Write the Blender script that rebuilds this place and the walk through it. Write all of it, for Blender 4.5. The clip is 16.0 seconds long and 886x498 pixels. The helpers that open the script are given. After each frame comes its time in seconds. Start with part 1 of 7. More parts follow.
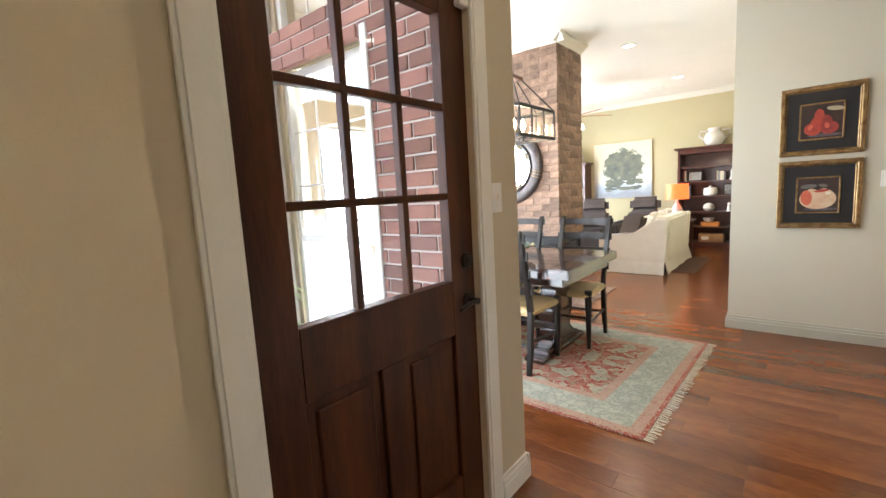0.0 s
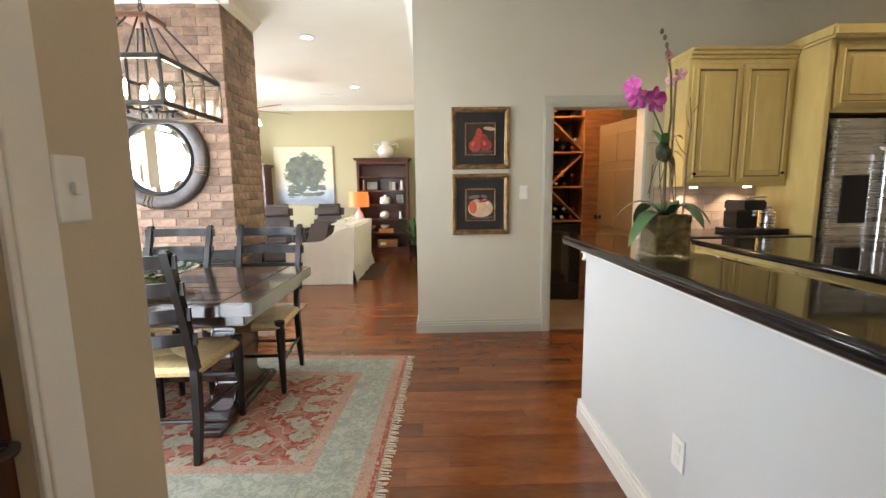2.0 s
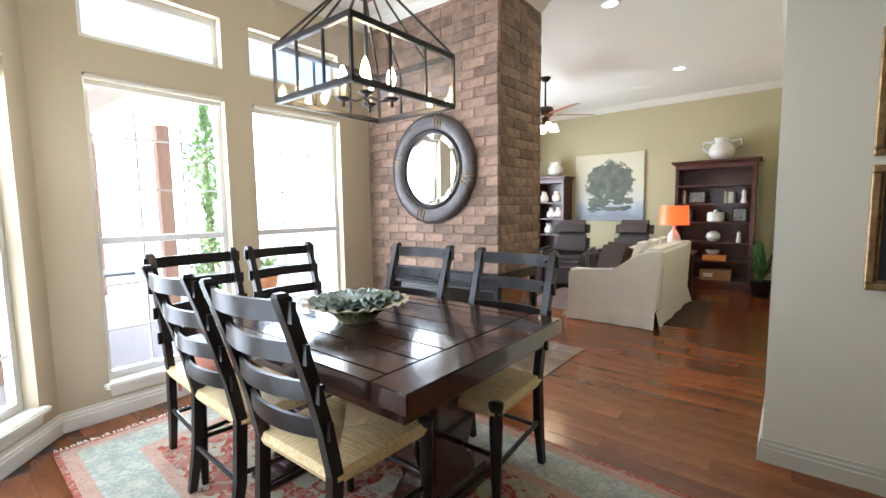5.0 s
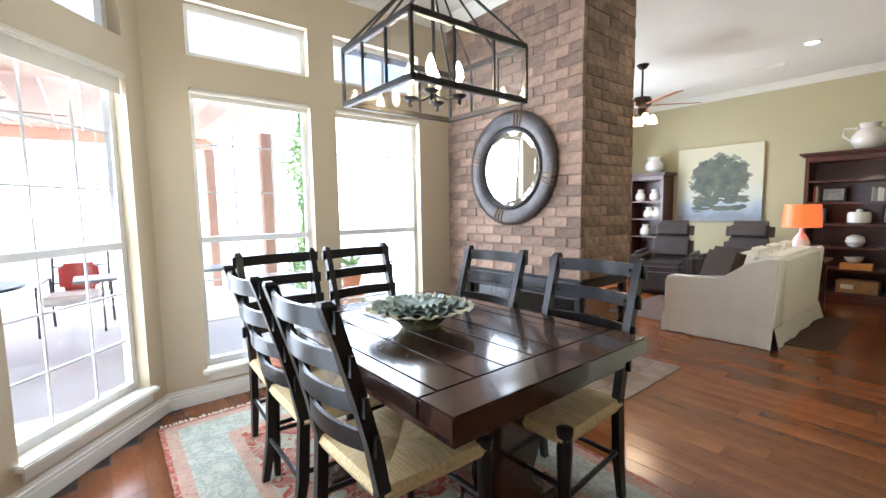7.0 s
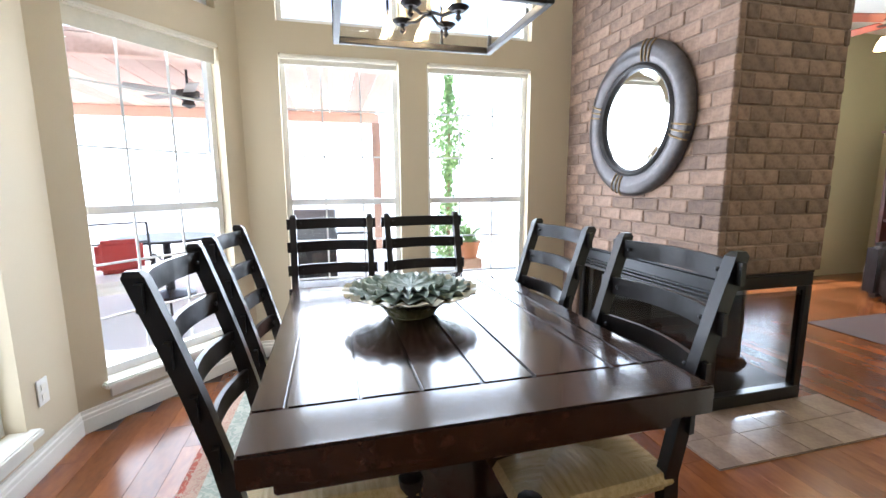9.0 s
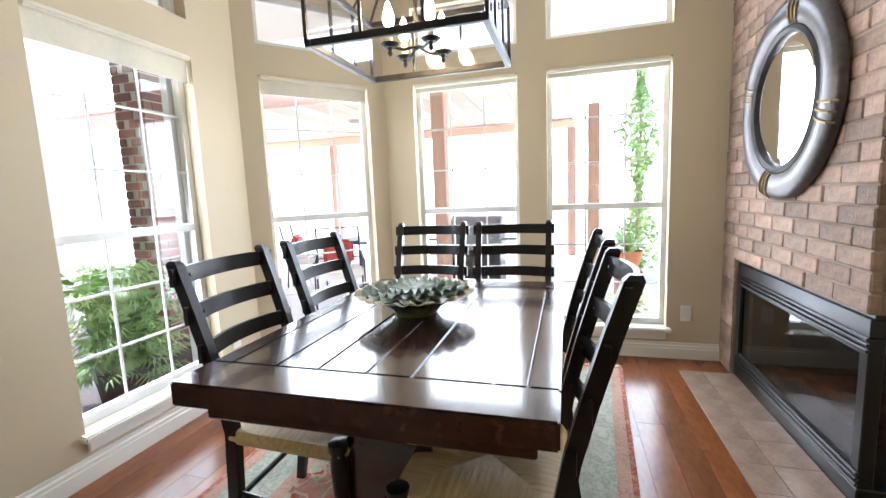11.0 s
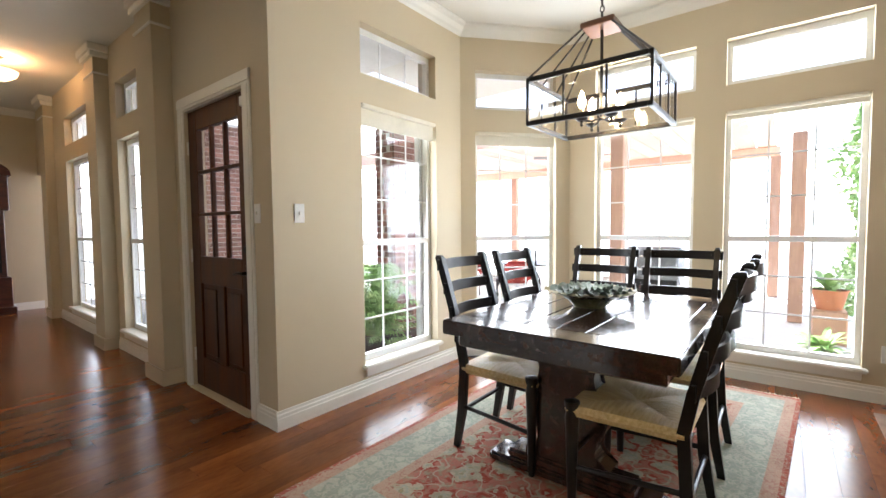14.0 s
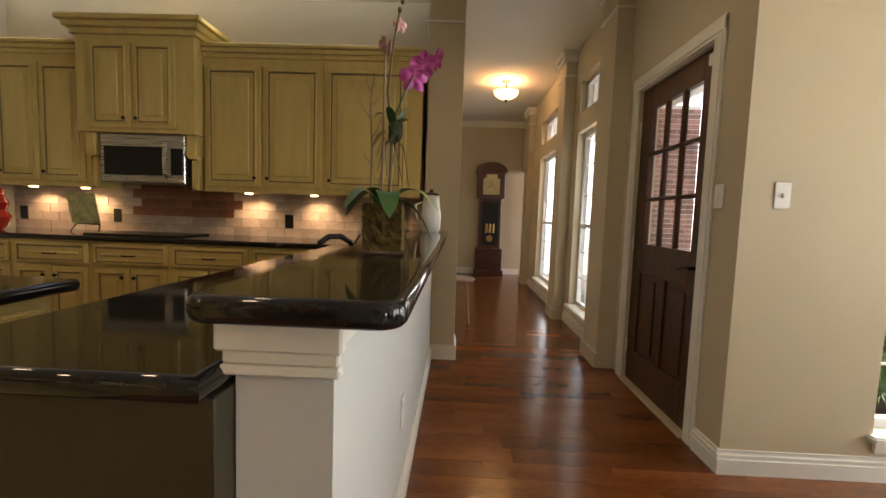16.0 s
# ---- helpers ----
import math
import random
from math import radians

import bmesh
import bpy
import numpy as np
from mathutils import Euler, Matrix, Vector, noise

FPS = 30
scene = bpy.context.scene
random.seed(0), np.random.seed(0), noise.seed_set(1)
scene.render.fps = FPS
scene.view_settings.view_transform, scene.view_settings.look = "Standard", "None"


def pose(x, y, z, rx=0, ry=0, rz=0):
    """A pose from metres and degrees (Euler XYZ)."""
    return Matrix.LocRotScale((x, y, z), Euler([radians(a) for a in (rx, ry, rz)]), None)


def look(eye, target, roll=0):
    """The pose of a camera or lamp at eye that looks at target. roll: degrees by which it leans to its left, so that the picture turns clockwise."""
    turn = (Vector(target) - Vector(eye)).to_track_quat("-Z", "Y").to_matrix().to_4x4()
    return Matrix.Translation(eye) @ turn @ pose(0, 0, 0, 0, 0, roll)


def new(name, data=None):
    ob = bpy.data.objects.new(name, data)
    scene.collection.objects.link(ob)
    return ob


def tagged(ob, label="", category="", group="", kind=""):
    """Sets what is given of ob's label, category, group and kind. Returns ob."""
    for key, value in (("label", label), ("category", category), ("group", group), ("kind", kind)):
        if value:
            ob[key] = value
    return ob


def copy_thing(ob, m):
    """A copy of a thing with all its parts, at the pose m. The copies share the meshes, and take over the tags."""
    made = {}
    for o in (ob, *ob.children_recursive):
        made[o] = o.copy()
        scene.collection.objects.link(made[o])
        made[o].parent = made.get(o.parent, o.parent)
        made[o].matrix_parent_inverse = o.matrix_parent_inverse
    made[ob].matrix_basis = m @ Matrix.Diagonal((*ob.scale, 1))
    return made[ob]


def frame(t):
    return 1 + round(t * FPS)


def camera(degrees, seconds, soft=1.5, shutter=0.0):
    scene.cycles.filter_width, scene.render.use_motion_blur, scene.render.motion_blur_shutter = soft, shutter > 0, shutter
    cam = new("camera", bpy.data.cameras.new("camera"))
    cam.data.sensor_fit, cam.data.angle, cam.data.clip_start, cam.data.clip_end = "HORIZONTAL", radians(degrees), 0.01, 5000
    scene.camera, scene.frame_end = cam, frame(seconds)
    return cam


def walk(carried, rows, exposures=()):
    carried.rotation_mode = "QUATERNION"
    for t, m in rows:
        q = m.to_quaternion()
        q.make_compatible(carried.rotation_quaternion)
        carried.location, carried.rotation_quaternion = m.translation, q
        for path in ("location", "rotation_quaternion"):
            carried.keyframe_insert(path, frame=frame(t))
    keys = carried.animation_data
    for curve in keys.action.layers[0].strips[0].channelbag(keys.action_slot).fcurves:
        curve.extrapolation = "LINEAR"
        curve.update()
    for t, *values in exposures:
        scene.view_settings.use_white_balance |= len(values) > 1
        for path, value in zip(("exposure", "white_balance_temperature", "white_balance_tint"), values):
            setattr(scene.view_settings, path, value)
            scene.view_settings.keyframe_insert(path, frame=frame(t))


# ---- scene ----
cam = camera(91.8, 16.0)
PATH = [
    (0, (0.925, -1.625, 1.318), (-0.342, -0.099, 1.062), -3.2),
    (0.5, (0.87, -1.495, 1.304), (-0.027, 0.272, 1.035), -3.3),
    (1, (0.824, -1.361, 1.32), (0.315, 0.552, 1.04), -2.5),
    (1.5, (0.704, -1.13, 1.297), (0.546, 0.843, 1.015), -1.5),
    (2, (0.638, -0.94, 1.281), (0.678, 1.04, 1.007), -0.7),
    (2.5, (0.613, -0.703, 1.292), (0.665, 1.278, 1.023), -0.8),
    (3, (0.634, -0.487, 1.273), (0.546, 1.495, 1.02), -0.5),
    (3.5, (0.7, -0.269, 1.269), (0.284, 1.672, 1.029), -0.9),
    (4, (0.681, -0.061, 1.267), (-0.075, 1.777, 1.041), -1.1),
    (4.5, (0.575, 0.148, 1.234), (-0.455, 1.852, 1.041), -0.9),
    (5, (0.547, 0.261, 1.258), (-0.709, 1.806, 1.071), -0.8),
    (7.5, (0.53, 0.524, 1.274), (-1.073, 1.7, 1.058), -0.7),
    (8, (0.474, 0.733, 1.252), (-1.221, 1.764, 0.996), -0.5),
    (8.5, (0.463, 0.972, 1.217), (-1.349, 1.775, 0.949), -0.6),
    (9, (0.494, 1.239, 1.215), (-1.42, 1.735, 0.914), -0.3),
    (9.5, (0.441, 1.456, 1.21), (-1.526, 1.657, 0.905), -0.4),
    (10, (0.447, 1.649, 1.227), (-1.527, 1.553, 0.92), -1.1),
    (12.5, (1.036, 2.459, 1.224), (-0.747, 1.562, 1.102), -2.1),
    (13, (1.151, 2.439, 1.201), (-0.606, 1.488, 1.106), -1.5),
    (13.5, (1.246, 2.351, 1.2), (-0.461, 1.311, 1.11), -0.8),
    (14, (1.34, 2.32, 1.196), (-0.224, 1.078, 1.096), -0.5),
    (14.5, (1.359, 2.286, 1.206), (0.053, 0.776, 1.087), -0.2),
    (15, (1.301, 2.226, 1.211), (0.389, 0.451, 1.072), 0.4),
    (15.5, (1.243, 2.138, 1.198), (0.824, 0.188, 1.046), 1.0),
    (16, (1.257, 1.962, 1.155), (1.32, -0.031, 0.996), 2.0),
]
EXPOSURES = [(0.0, 2.32, 6050, 10), (1.5, 2.12, 6100, 10), (3.0, 1.95, 6050, 10), (3.5, 1.92, 6000, 10), (4.5, 1.66, 5800, 10), (5.0, 1.55, 5700, 10), (9.0, 1.52, 5600, 10), (12.5, 1.7, 5950, 10), (14.5, 1.65, 6100, 10), (16.0, 1.5, 7000, 10)]
walk(cam, [(t, look(eye, target, roll)) for t, eye, target, roll in PATH], EXPOSURES)

# ---- world, sun and large lights ----
world = bpy.data.worlds.new("world")
scene.world = world
world.use_nodes = True
wn = world.node_tree.nodes
sky = wn.new("ShaderNodeTexSky")
sky.sky_type, sky.sun_disc = "NISHITA", False
sky.sun_elevation, sky.sun_rotation = radians(52), radians(250)
wn["Background"].inputs["Strength"].default_value = 0.15
world.node_tree.links.new(sky.outputs[0], wn["Background"].inputs["Color"])
sun = new("sun", bpy.data.lights.new("sun", "SUN"))
sun.data.energy, sun.data.angle, sun.data.color = 4.0, radians(0.6), (1.0, 0.95, 0.86)
sun.matrix_world = look((-6, -6, 12), (-2, -1, 0))


def area_lamp(name, eye, target, w, h, power, color=(1, 1, 1)):
    ob = new(name, bpy.data.lights.new(name, "AREA"))
    ob.data.shape, ob.data.size, ob.data.size_y = "RECTANGLE", w, h
    ob.data.energy, ob.data.color = power * 0.45, color
    ob.matrix_world = look(eye, target)
    return ob


def spot_lamp(name, eye, target, power, color, angle=100, size=0.04):
    ob = new(name, bpy.data.lights.new(name, "SPOT"))
    ob.data.energy, ob.data.color, ob.data.spot_size, ob.data.spot_blend, ob.data.shadow_soft_size = power * 0.45, color, radians(angle), 0.7, size
    ob.matrix_world = look(eye, target)
    return ob


def point_lamp(name, eye, power, color, size=0.03):
    ob = new(name, bpy.data.lights.new(name, "POINT"))
    ob.data.energy, ob.data.color, ob.data.shadow_soft_size = power * 0.45, color, size
    ob.location = eye
    return ob


DAY = (0.93, 0.97, 1.0)
WARM = (1.0, 0.72, 0.42)
# sky light through the window openings
area_lamp("sky_through_window", (-2.76, 1.34, 1.15), (0, 1.34, 1.0), 0.78, 1.8, 26, DAY)
area_lamp("sky_through_window", (-2.76, 2.35, 1.15), (0, 2.35, 1.0), 0.78, 1.8, 26, DAY)
area_lamp("sky_through_window", (-2.76, 2.35, 2.45), (0, 2.35, 1.6), 0.78, 0.34, 6, DAY)
area_lamp("sky_through_window", (-2.76, 1.34, 2.45), (0, 1.34, 1.6), 0.78, 0.34, 6, DAY)
area_lamp("sky_through_window", (-2.33, 0.27, 1.15), (0, 2.9, 1.0), 0.70, 1.8, 22, DAY)
area_lamp("sky_through_window", (-1.08, -0.1, 1.15), (-1.08, 3, 1.0), 0.75, 1.8, 20, DAY)
area_lamp("sky_through_window", (-0.1, -2.35, 1.15), (3, -2.35, 1.0), 0.75, 1.8, 5, DAY)
area_lamp("sky_through_window", (-0.1, -4.3, 1.15), (3, -4.3, 1.0), 1.1, 1.8, 4.5, DAY)
area_lamp("sky_through_window", (-3.68, 6.0, 1.3), (0, 6.0, 1.0), 1.8, 1.6, 95, DAY)


# ---- materials ----
def material(name, c1, c2=None, scale=6.0, rough=0.5, metal=0.0, bump=0.0, bscale=60.0, stretch=(1, 1, 1), rvar=0.1, random_tint=0.0, coat=0.0, spec=0.5):
    m = bpy.data.materials.new(name)
    m.use_nodes = True
    nt = m.node_tree
    b = nt.nodes["Principled BSDF"]
    b.inputs["Metallic"].default_value = metal
    b.inputs["Coat Weight"].default_value = coat
    b.inputs["Coat Roughness"].default_value = 0.08
    b.inputs["Specular IOR Level"].default_value = spec
    c2 = c2 or tuple(v * 0.86 for v in c1)
    tc = nt.nodes.new("ShaderNodeTexCoord")
    mp = nt.nodes.new("ShaderNodeMapping")
    mp.inputs["Scale"].default_value = stretch
    nt.links.new(tc.outputs["Object"], mp.inputs["Vector"])
    big = nt.nodes.new("ShaderNodeTexNoise")
    big.inputs["Scale"].default_value, big.inputs["Detail"].default_value = scale, 5
    fine = nt.nodes.new("ShaderNodeTexNoise")
    fine.inputs["Scale"].default_value, fine.inputs["Detail"].default_value = bscale, 4
    for n in (big, fine):
        nt.links.new(mp.outputs[0], n.inputs["Vector"])
    add = nt.nodes.new("ShaderNodeMath")
    add.operation = "MULTIPLY_ADD"
    nt.links.new(fine.outputs["Fac"], add.inputs[0])
    add.inputs[1].default_value = 0.45
    nt.links.new(big.outputs["Fac"], add.inputs[2])
    ramp = nt.nodes.new("ShaderNodeValToRGB")
    ramp.color_ramp.elements[0].position, ramp.color_ramp.elements[1].position = 0.48, 0.98
    ramp.color_ramp.elements[0].color, ramp.color_ramp.elements[1].color = (*c2, 1), (*c1, 1)
    nt.links.new(add.outputs[0], ramp.inputs["Fac"])
    colour = ramp.outputs[0]
    if random_tint:
        info = nt.nodes.new("ShaderNodeObjectInfo")
        geo = nt.nodes.new("ShaderNodeNewGeometry")
        s = nt.nodes.new("ShaderNodeMath")
        s.operation = "ADD"
        nt.links.new(info.outputs["Random"], s.inputs[0])
        nt.links.new(geo.outputs["Random Per Island"], s.inputs[1])
        fr = nt.nodes.new("ShaderNodeMath")
        fr.operation = "FRACT"
        nt.links.new(s.outputs[0], fr.inputs[0])
        mr = nt.nodes.new("ShaderNodeMapRange")
        mr.inputs["To Min"].default_value, mr.inputs["To Max"].default_value = 1 - random_tint, 1 + random_tint
        nt.links.new(fr.outputs[0], mr.inputs["Value"])
        hsv = nt.nodes.new("ShaderNodeHueSaturation")
        nt.links.new(colour, hsv.inputs["Color"])
        nt.links.new(mr.outputs[0], hsv.inputs["Value"])
        colour = hsv.outputs[0]
    nt.links.new(colour, b.inputs["Base Color"])
    rr = nt.nodes.new("ShaderNodeMapRange")
    rr.inputs["To Min"].default_value, rr.inputs["To Max"].default_value = max(0.02, rough - rvar), min(1, rough + rvar)
    nt.links.new(big.outputs["Fac"], rr.inputs["Value"])
    nt.links.new(rr.outputs[0], b.inputs["Roughness"])
    if bump:
        bp = nt.nodes.new("ShaderNodeBump")
        bp.inputs["Strength"].default_value, bp.inputs["Distance"].default_value = bump, 0.01
        nt.links.new(add.outputs[0], bp.inputs["Height"])
        nt.links.new(bp.outputs[0], b.inputs["Normal"])
    return m


def glow(name, color, strength):
    m = bpy.data.materials.new(name)
    m.use_nodes = True
    b = m.node_tree.nodes["Principled BSDF"]
    b.inputs["Base Color"].default_value = (*color, 1)
    b.inputs["Emission Color"].default_value = (*color, 1)
    b.inputs["Emission Strength"].default_value = strength * 0.5
    return m


def glass(name, tint=(1, 1, 1), rough=0.0):
    m = bpy.data.materials.new(name)
    m.use_nodes = True
    nt = m.node_tree
    nt.nodes.remove(nt.nodes["Principled BSDF"])
    tr = nt.nodes.new("ShaderNodeBsdfTransparent")
    tr.inputs[0].default_value = (*tint, 1)
    gl = nt.nodes.new("ShaderNodeBsdfGlossy")
    gl.inputs["Roughness"].default_value = rough
    lw = nt.nodes.new("ShaderNodeLayerWeight")
    lw.inputs["Blend"].default_value = 0.5
    pw = nt.nodes.new("ShaderNodeMath")
    pw.operation, pw.inputs[1].default_value = "POWER", 4.0
    nt.links.new(lw.outputs["Facing"], pw.inputs[0])
    fr = nt.nodes.new("ShaderNodeMapRange")
    fr.inputs["To Min"].default_value, fr.inputs["To Max"].default_value = 0.035, 0.6
    nt.links.new(pw.outputs[0], fr.inputs["Value"])
    mx = nt.nodes.new("ShaderNodeMixShader")
    nt.links.new(fr.outputs[0], mx.inputs[0])
    nt.links.new(tr.outputs[0], mx.inputs[1])
    nt.links.new(gl.outputs[0], mx.inputs[2])
    nt.links.new(mx.outputs[0], nt.nodes["Material Output"].inputs[0])
    return m


PAINT = material("wall_paint", (0.55, 0.47, 0.33), (0.52, 0.44, 0.305), 1.5, 0.7, bump=0.10, bscale=180)
PAINT_GREY = material("wall_paint_grey", (0.55, 0.525, 0.425), (0.52, 0.495, 0.40), 1.5, 0.7, bump=0.10, bscale=180)
PAINT_OLIVE = material("wall_paint_olive", (0.49, 0.45, 0.28), (0.46, 0.42, 0.26), 1.5, 0.7, bump=0.10, bscale=180)
BAR_PAINT = material("half_wall_paint", (0.58, 0.59, 0.575), (0.545, 0.555, 0.54), 1.5, 0.6, bump=0.03, bscale=180)
TRIM = material("trim_paint", (0.76, 0.74, 0.67), (0.71, 0.69, 0.62), 3, 0.4, bump=0.02, bscale=90)
TRIM_SAGE = material("sage_trim_paint", (0.45, 0.44, 0.36), (0.41, 0.40, 0.33), 3, 0.4, bump=0.02, bscale=90)
CEIL = material("ceiling_paint", (0.74, 0.72, 0.65), (0.70, 0.68, 0.62), 2, 0.85, bump=0.05, bscale=220)
FLOORWOOD = material("walnut_floor", (0.225, 0.072, 0.020), (0.120, 0.035, 0.010), 2.6, 0.21, bump=0.012, bscale=20, stretch=(0.8, 2.4, 2.4), random_tint=0.30, rvar=0.05, coat=0.0, spec=0.55)
FLOORBASE = material("floor_joint", (0.03, 0.013, 0.007), rough=0.6)
DOORWOOD = material("mahogany_door", (0.100, 0.030, 0.007), (0.026, 0.0075, 0.0022), 3, 0.42, bump=0.03, bscale=30, stretch=(5, 5, 0.5), coat=0.0, spec=0.3)
WHITE = material("white_plastic", (0.8, 0.79, 0.75), rough=0.35)
VINYL = material("window_vinyl", (0.80, 0.80, 0.78), rough=0.4)
BRICK = material("chimney_brick", (0.32, 0.215, 0.155), (0.155, 0.10, 0.07), 17, 0.8, bump=0.6, bscale=55, random_tint=0.32)
MORTAR = material("mortar", (0.31, 0.225, 0.175), (0.23, 0.165, 0.125), 14, 0.95, bump=0.4, bscale=120)
OUTBRICK = material("patio_brick", (0.34, 0.17, 0.13), (0.20, 0.10, 0.085), 7, 0.85, bump=0.4, bscale=70, random_tint=0.4)
OUTMORTAR = material("pale_mortar", (0.62, 0.58, 0.53), rough=0.95, bump=0.3)
GRANITE = material("black_granite", (0.020, 0.018, 0.017), (0.008, 0.007, 0.007), 60, 0.06, bscale=300, rvar=0.01)
CABINET = material("cream_cabinet", (0.62, 0.48, 0.18), (0.52, 0.395, 0.135), 4, 0.42, bump=0.04, bscale=70, stretch=(4, 4, 1))
BLACKWOOD = material("black_wood", (0.012, 0.009, 0.008), (0.005, 0.004, 0.004), 8, 0.32, bump=0.10, bscale=60, spec=0.4, coat=0.08)
TABLEWOOD = material("dark_table_wood", (0.058, 0.027, 0.020), (0.024, 0.012, 0.009), 5, 0.18, bump=0.05, bscale=50, stretch=(0.6, 6, 6), coat=0.8, random_tint=0.2)
IRON = material("dark_iron", (0.055, 0.05, 0.048), (0.03, 0.028, 0.027), 20, 0.45, metal=0.6, bump=0.15, bscale=90)
BLACKMETAL = material("black_metal", (0.012, 0.012, 0.012), rough=0.32, metal=0.3)
STEEL = material("brushed_steel", (0.55, 0.54, 0.52), (0.48, 0.47, 0.45), 3, 0.28, metal=1.0, stretch=(1, 1, 30))
CLEAR = glass("clear_glass")
MIRROR = material("mirror_silver", (0.86, 0.87, 0.87), (0.85, 0.86, 0.86), 2, 0.02, metal=1.0, rvar=0.005)
SOFA = material("cream_slipcover", (0.86, 0.84, 0.79), (0.80, 0.78, 0.73), 6, 0.9, bump=0.3, bscale=200)
CONCRETE = material("patio_concrete", (0.80, 0.78, 0.74), (0.72, 0.70, 0.66), 2, 0.85, bump=0.2)


# ---- building helpers ----
def part(name, bm, mat, parent=None, label="", smooth=False):
    me = bpy.data.meshes.new(name)
    bmesh.ops.recalc_face_normals(bm, faces=bm.faces)
    bm.to_mesh(me)
    bm.free()
    for m in (mat if isinstance(mat, (list, tuple)) else [mat]):
        me.materials.append(m)
    if smooth:
        me.shade_smooth()
        me.set_sharp_from_angle(angle=radians(40))
    ob = new(name, me)
    if parent is not None:
        ob.parent = parent
        if parent.type == "EMPTY":
            ob.matrix_parent_inverse = Matrix.Translation(-parent.location)
    if label:
        ob["label"] = label
    return ob


def thing(name, at, label, category, group="", kind=""):
    ob = new(name)
    ob.location = at
    ob.empty_display_size = 0.1
    return tagged(ob, label, category, group, kind)


def B(*boxes, bevel=0.0, seg=1):
    """A bmesh of boxes (x0, x1, y0, y1, z0, z1)."""
    bm = bmesh.new()
    for b in boxes:
        add_box(bm, *b)
    if bevel:
        bmesh.ops.bevel(bm, geom=bm.edges[:], offset=bevel, segments=seg, affect="EDGES", clamp_overlap=True)
    return bm


def add_box(bm, x0, x1, y0, y1, z0, z1, m=None):
    vs = [bm.verts.new(Vector((x, y, z)) if m is None else m @ Vector((x, y, z))) for x in (x0, x1) for y in (y0, y1) for z in (z0, z1)]
    for f in ((0, 1, 3, 2), (4, 6, 7, 5), (0, 4, 5, 1), (2, 3, 7, 6), (0, 2, 6, 4), (1, 5, 7, 3)):
        bm.faces.new([vs[i] for i in f])
    return vs


def moved(bm, m):
    bmesh.ops.transform(bm, matrix=m, verts=bm.verts[:])
    return bm


def add_tube(bm, pts, r, seg=8, r_end=None, cap=True):
    """A round bar along points."""
    pts = [Vector(p) for p in pts]
    rings = []
    for i, p in enumerate(pts):
        d = (pts[min(i + 1, len(pts) - 1)] - pts[max(i - 1, 0)]).normalized()
        side = d.cross(Vector((0, 0, 1)) if abs(d.z) < 0.9 else Vector((1, 0, 0))).normalized()
        up = side.cross(d)
        rr = r if r_end is None else r + (r_end - r) * i / (len(pts) - 1)
        rings.append([bm.verts.new(p + rr * (math.cos(a) * side + math.sin(a) * up)) for a in [2 * math.pi * k / seg for k in range(seg)]])
    for a, b in zip(rings, rings[1:]):
        for k in range(seg):
            bm.faces.new([a[k], a[(k + 1) % seg], b[(k + 1) % seg], b[k]])
    if cap:
        bm.faces.new(rings[0][::-1])
        bm.faces.new(rings[-1])
    return bm


def tube(pts, r, seg=8, r_end=None):
    return add_tube(bmesh.new(), pts, r, seg, r_end)


def lathe(profile, at=(0, 0, 0), seg=24, axis="z", close=True):
    """A turned body: (radius, height) pairs."""
    bm = bmesh.new()
    rings = []
    for r, h in profile:
        rings.append([bm.verts.new((at[0] + max(r, 0.0005) * math.cos(2 * math.pi * k / seg), at[1] + max(r, 0.0005) * math.sin(2 * math.pi * k / seg), at[2] + h)) for k in range(seg)])
    for a, b in zip(rings, rings[1:]):
        for k in range(seg):
            bm.faces.new([a[k], a[(k + 1) % seg], b[(k + 1) % seg], b[k]])
    if close:
        bm.faces.new(rings[0][::-1])
        bm.faces.new(rings[-1])
    return bm


def sweep(profile, p0, p1, up=Vector((0, 0, 1)), out=None):
    """A moulding: profile of (out, up) pairs carried from p0 to p1."""
    bm = bmesh.new()
    p0, p1 = Vector(p0), Vector(p1)
    out = Vector(out)
    a = [bm.verts.new(p0 + out * o + up * u) for o, u in profile]
    b = [bm.verts.new(p1 + out * o + up * u) for o, u in profile]
    n = len(profile)
    for k in range(n):
        bm.faces.new([a[k], a[(k + 1) % n], b[(k + 1) % n], b[k]])
    bm.faces.new(a[::-1])
    bm.faces.new(b)
    return bm


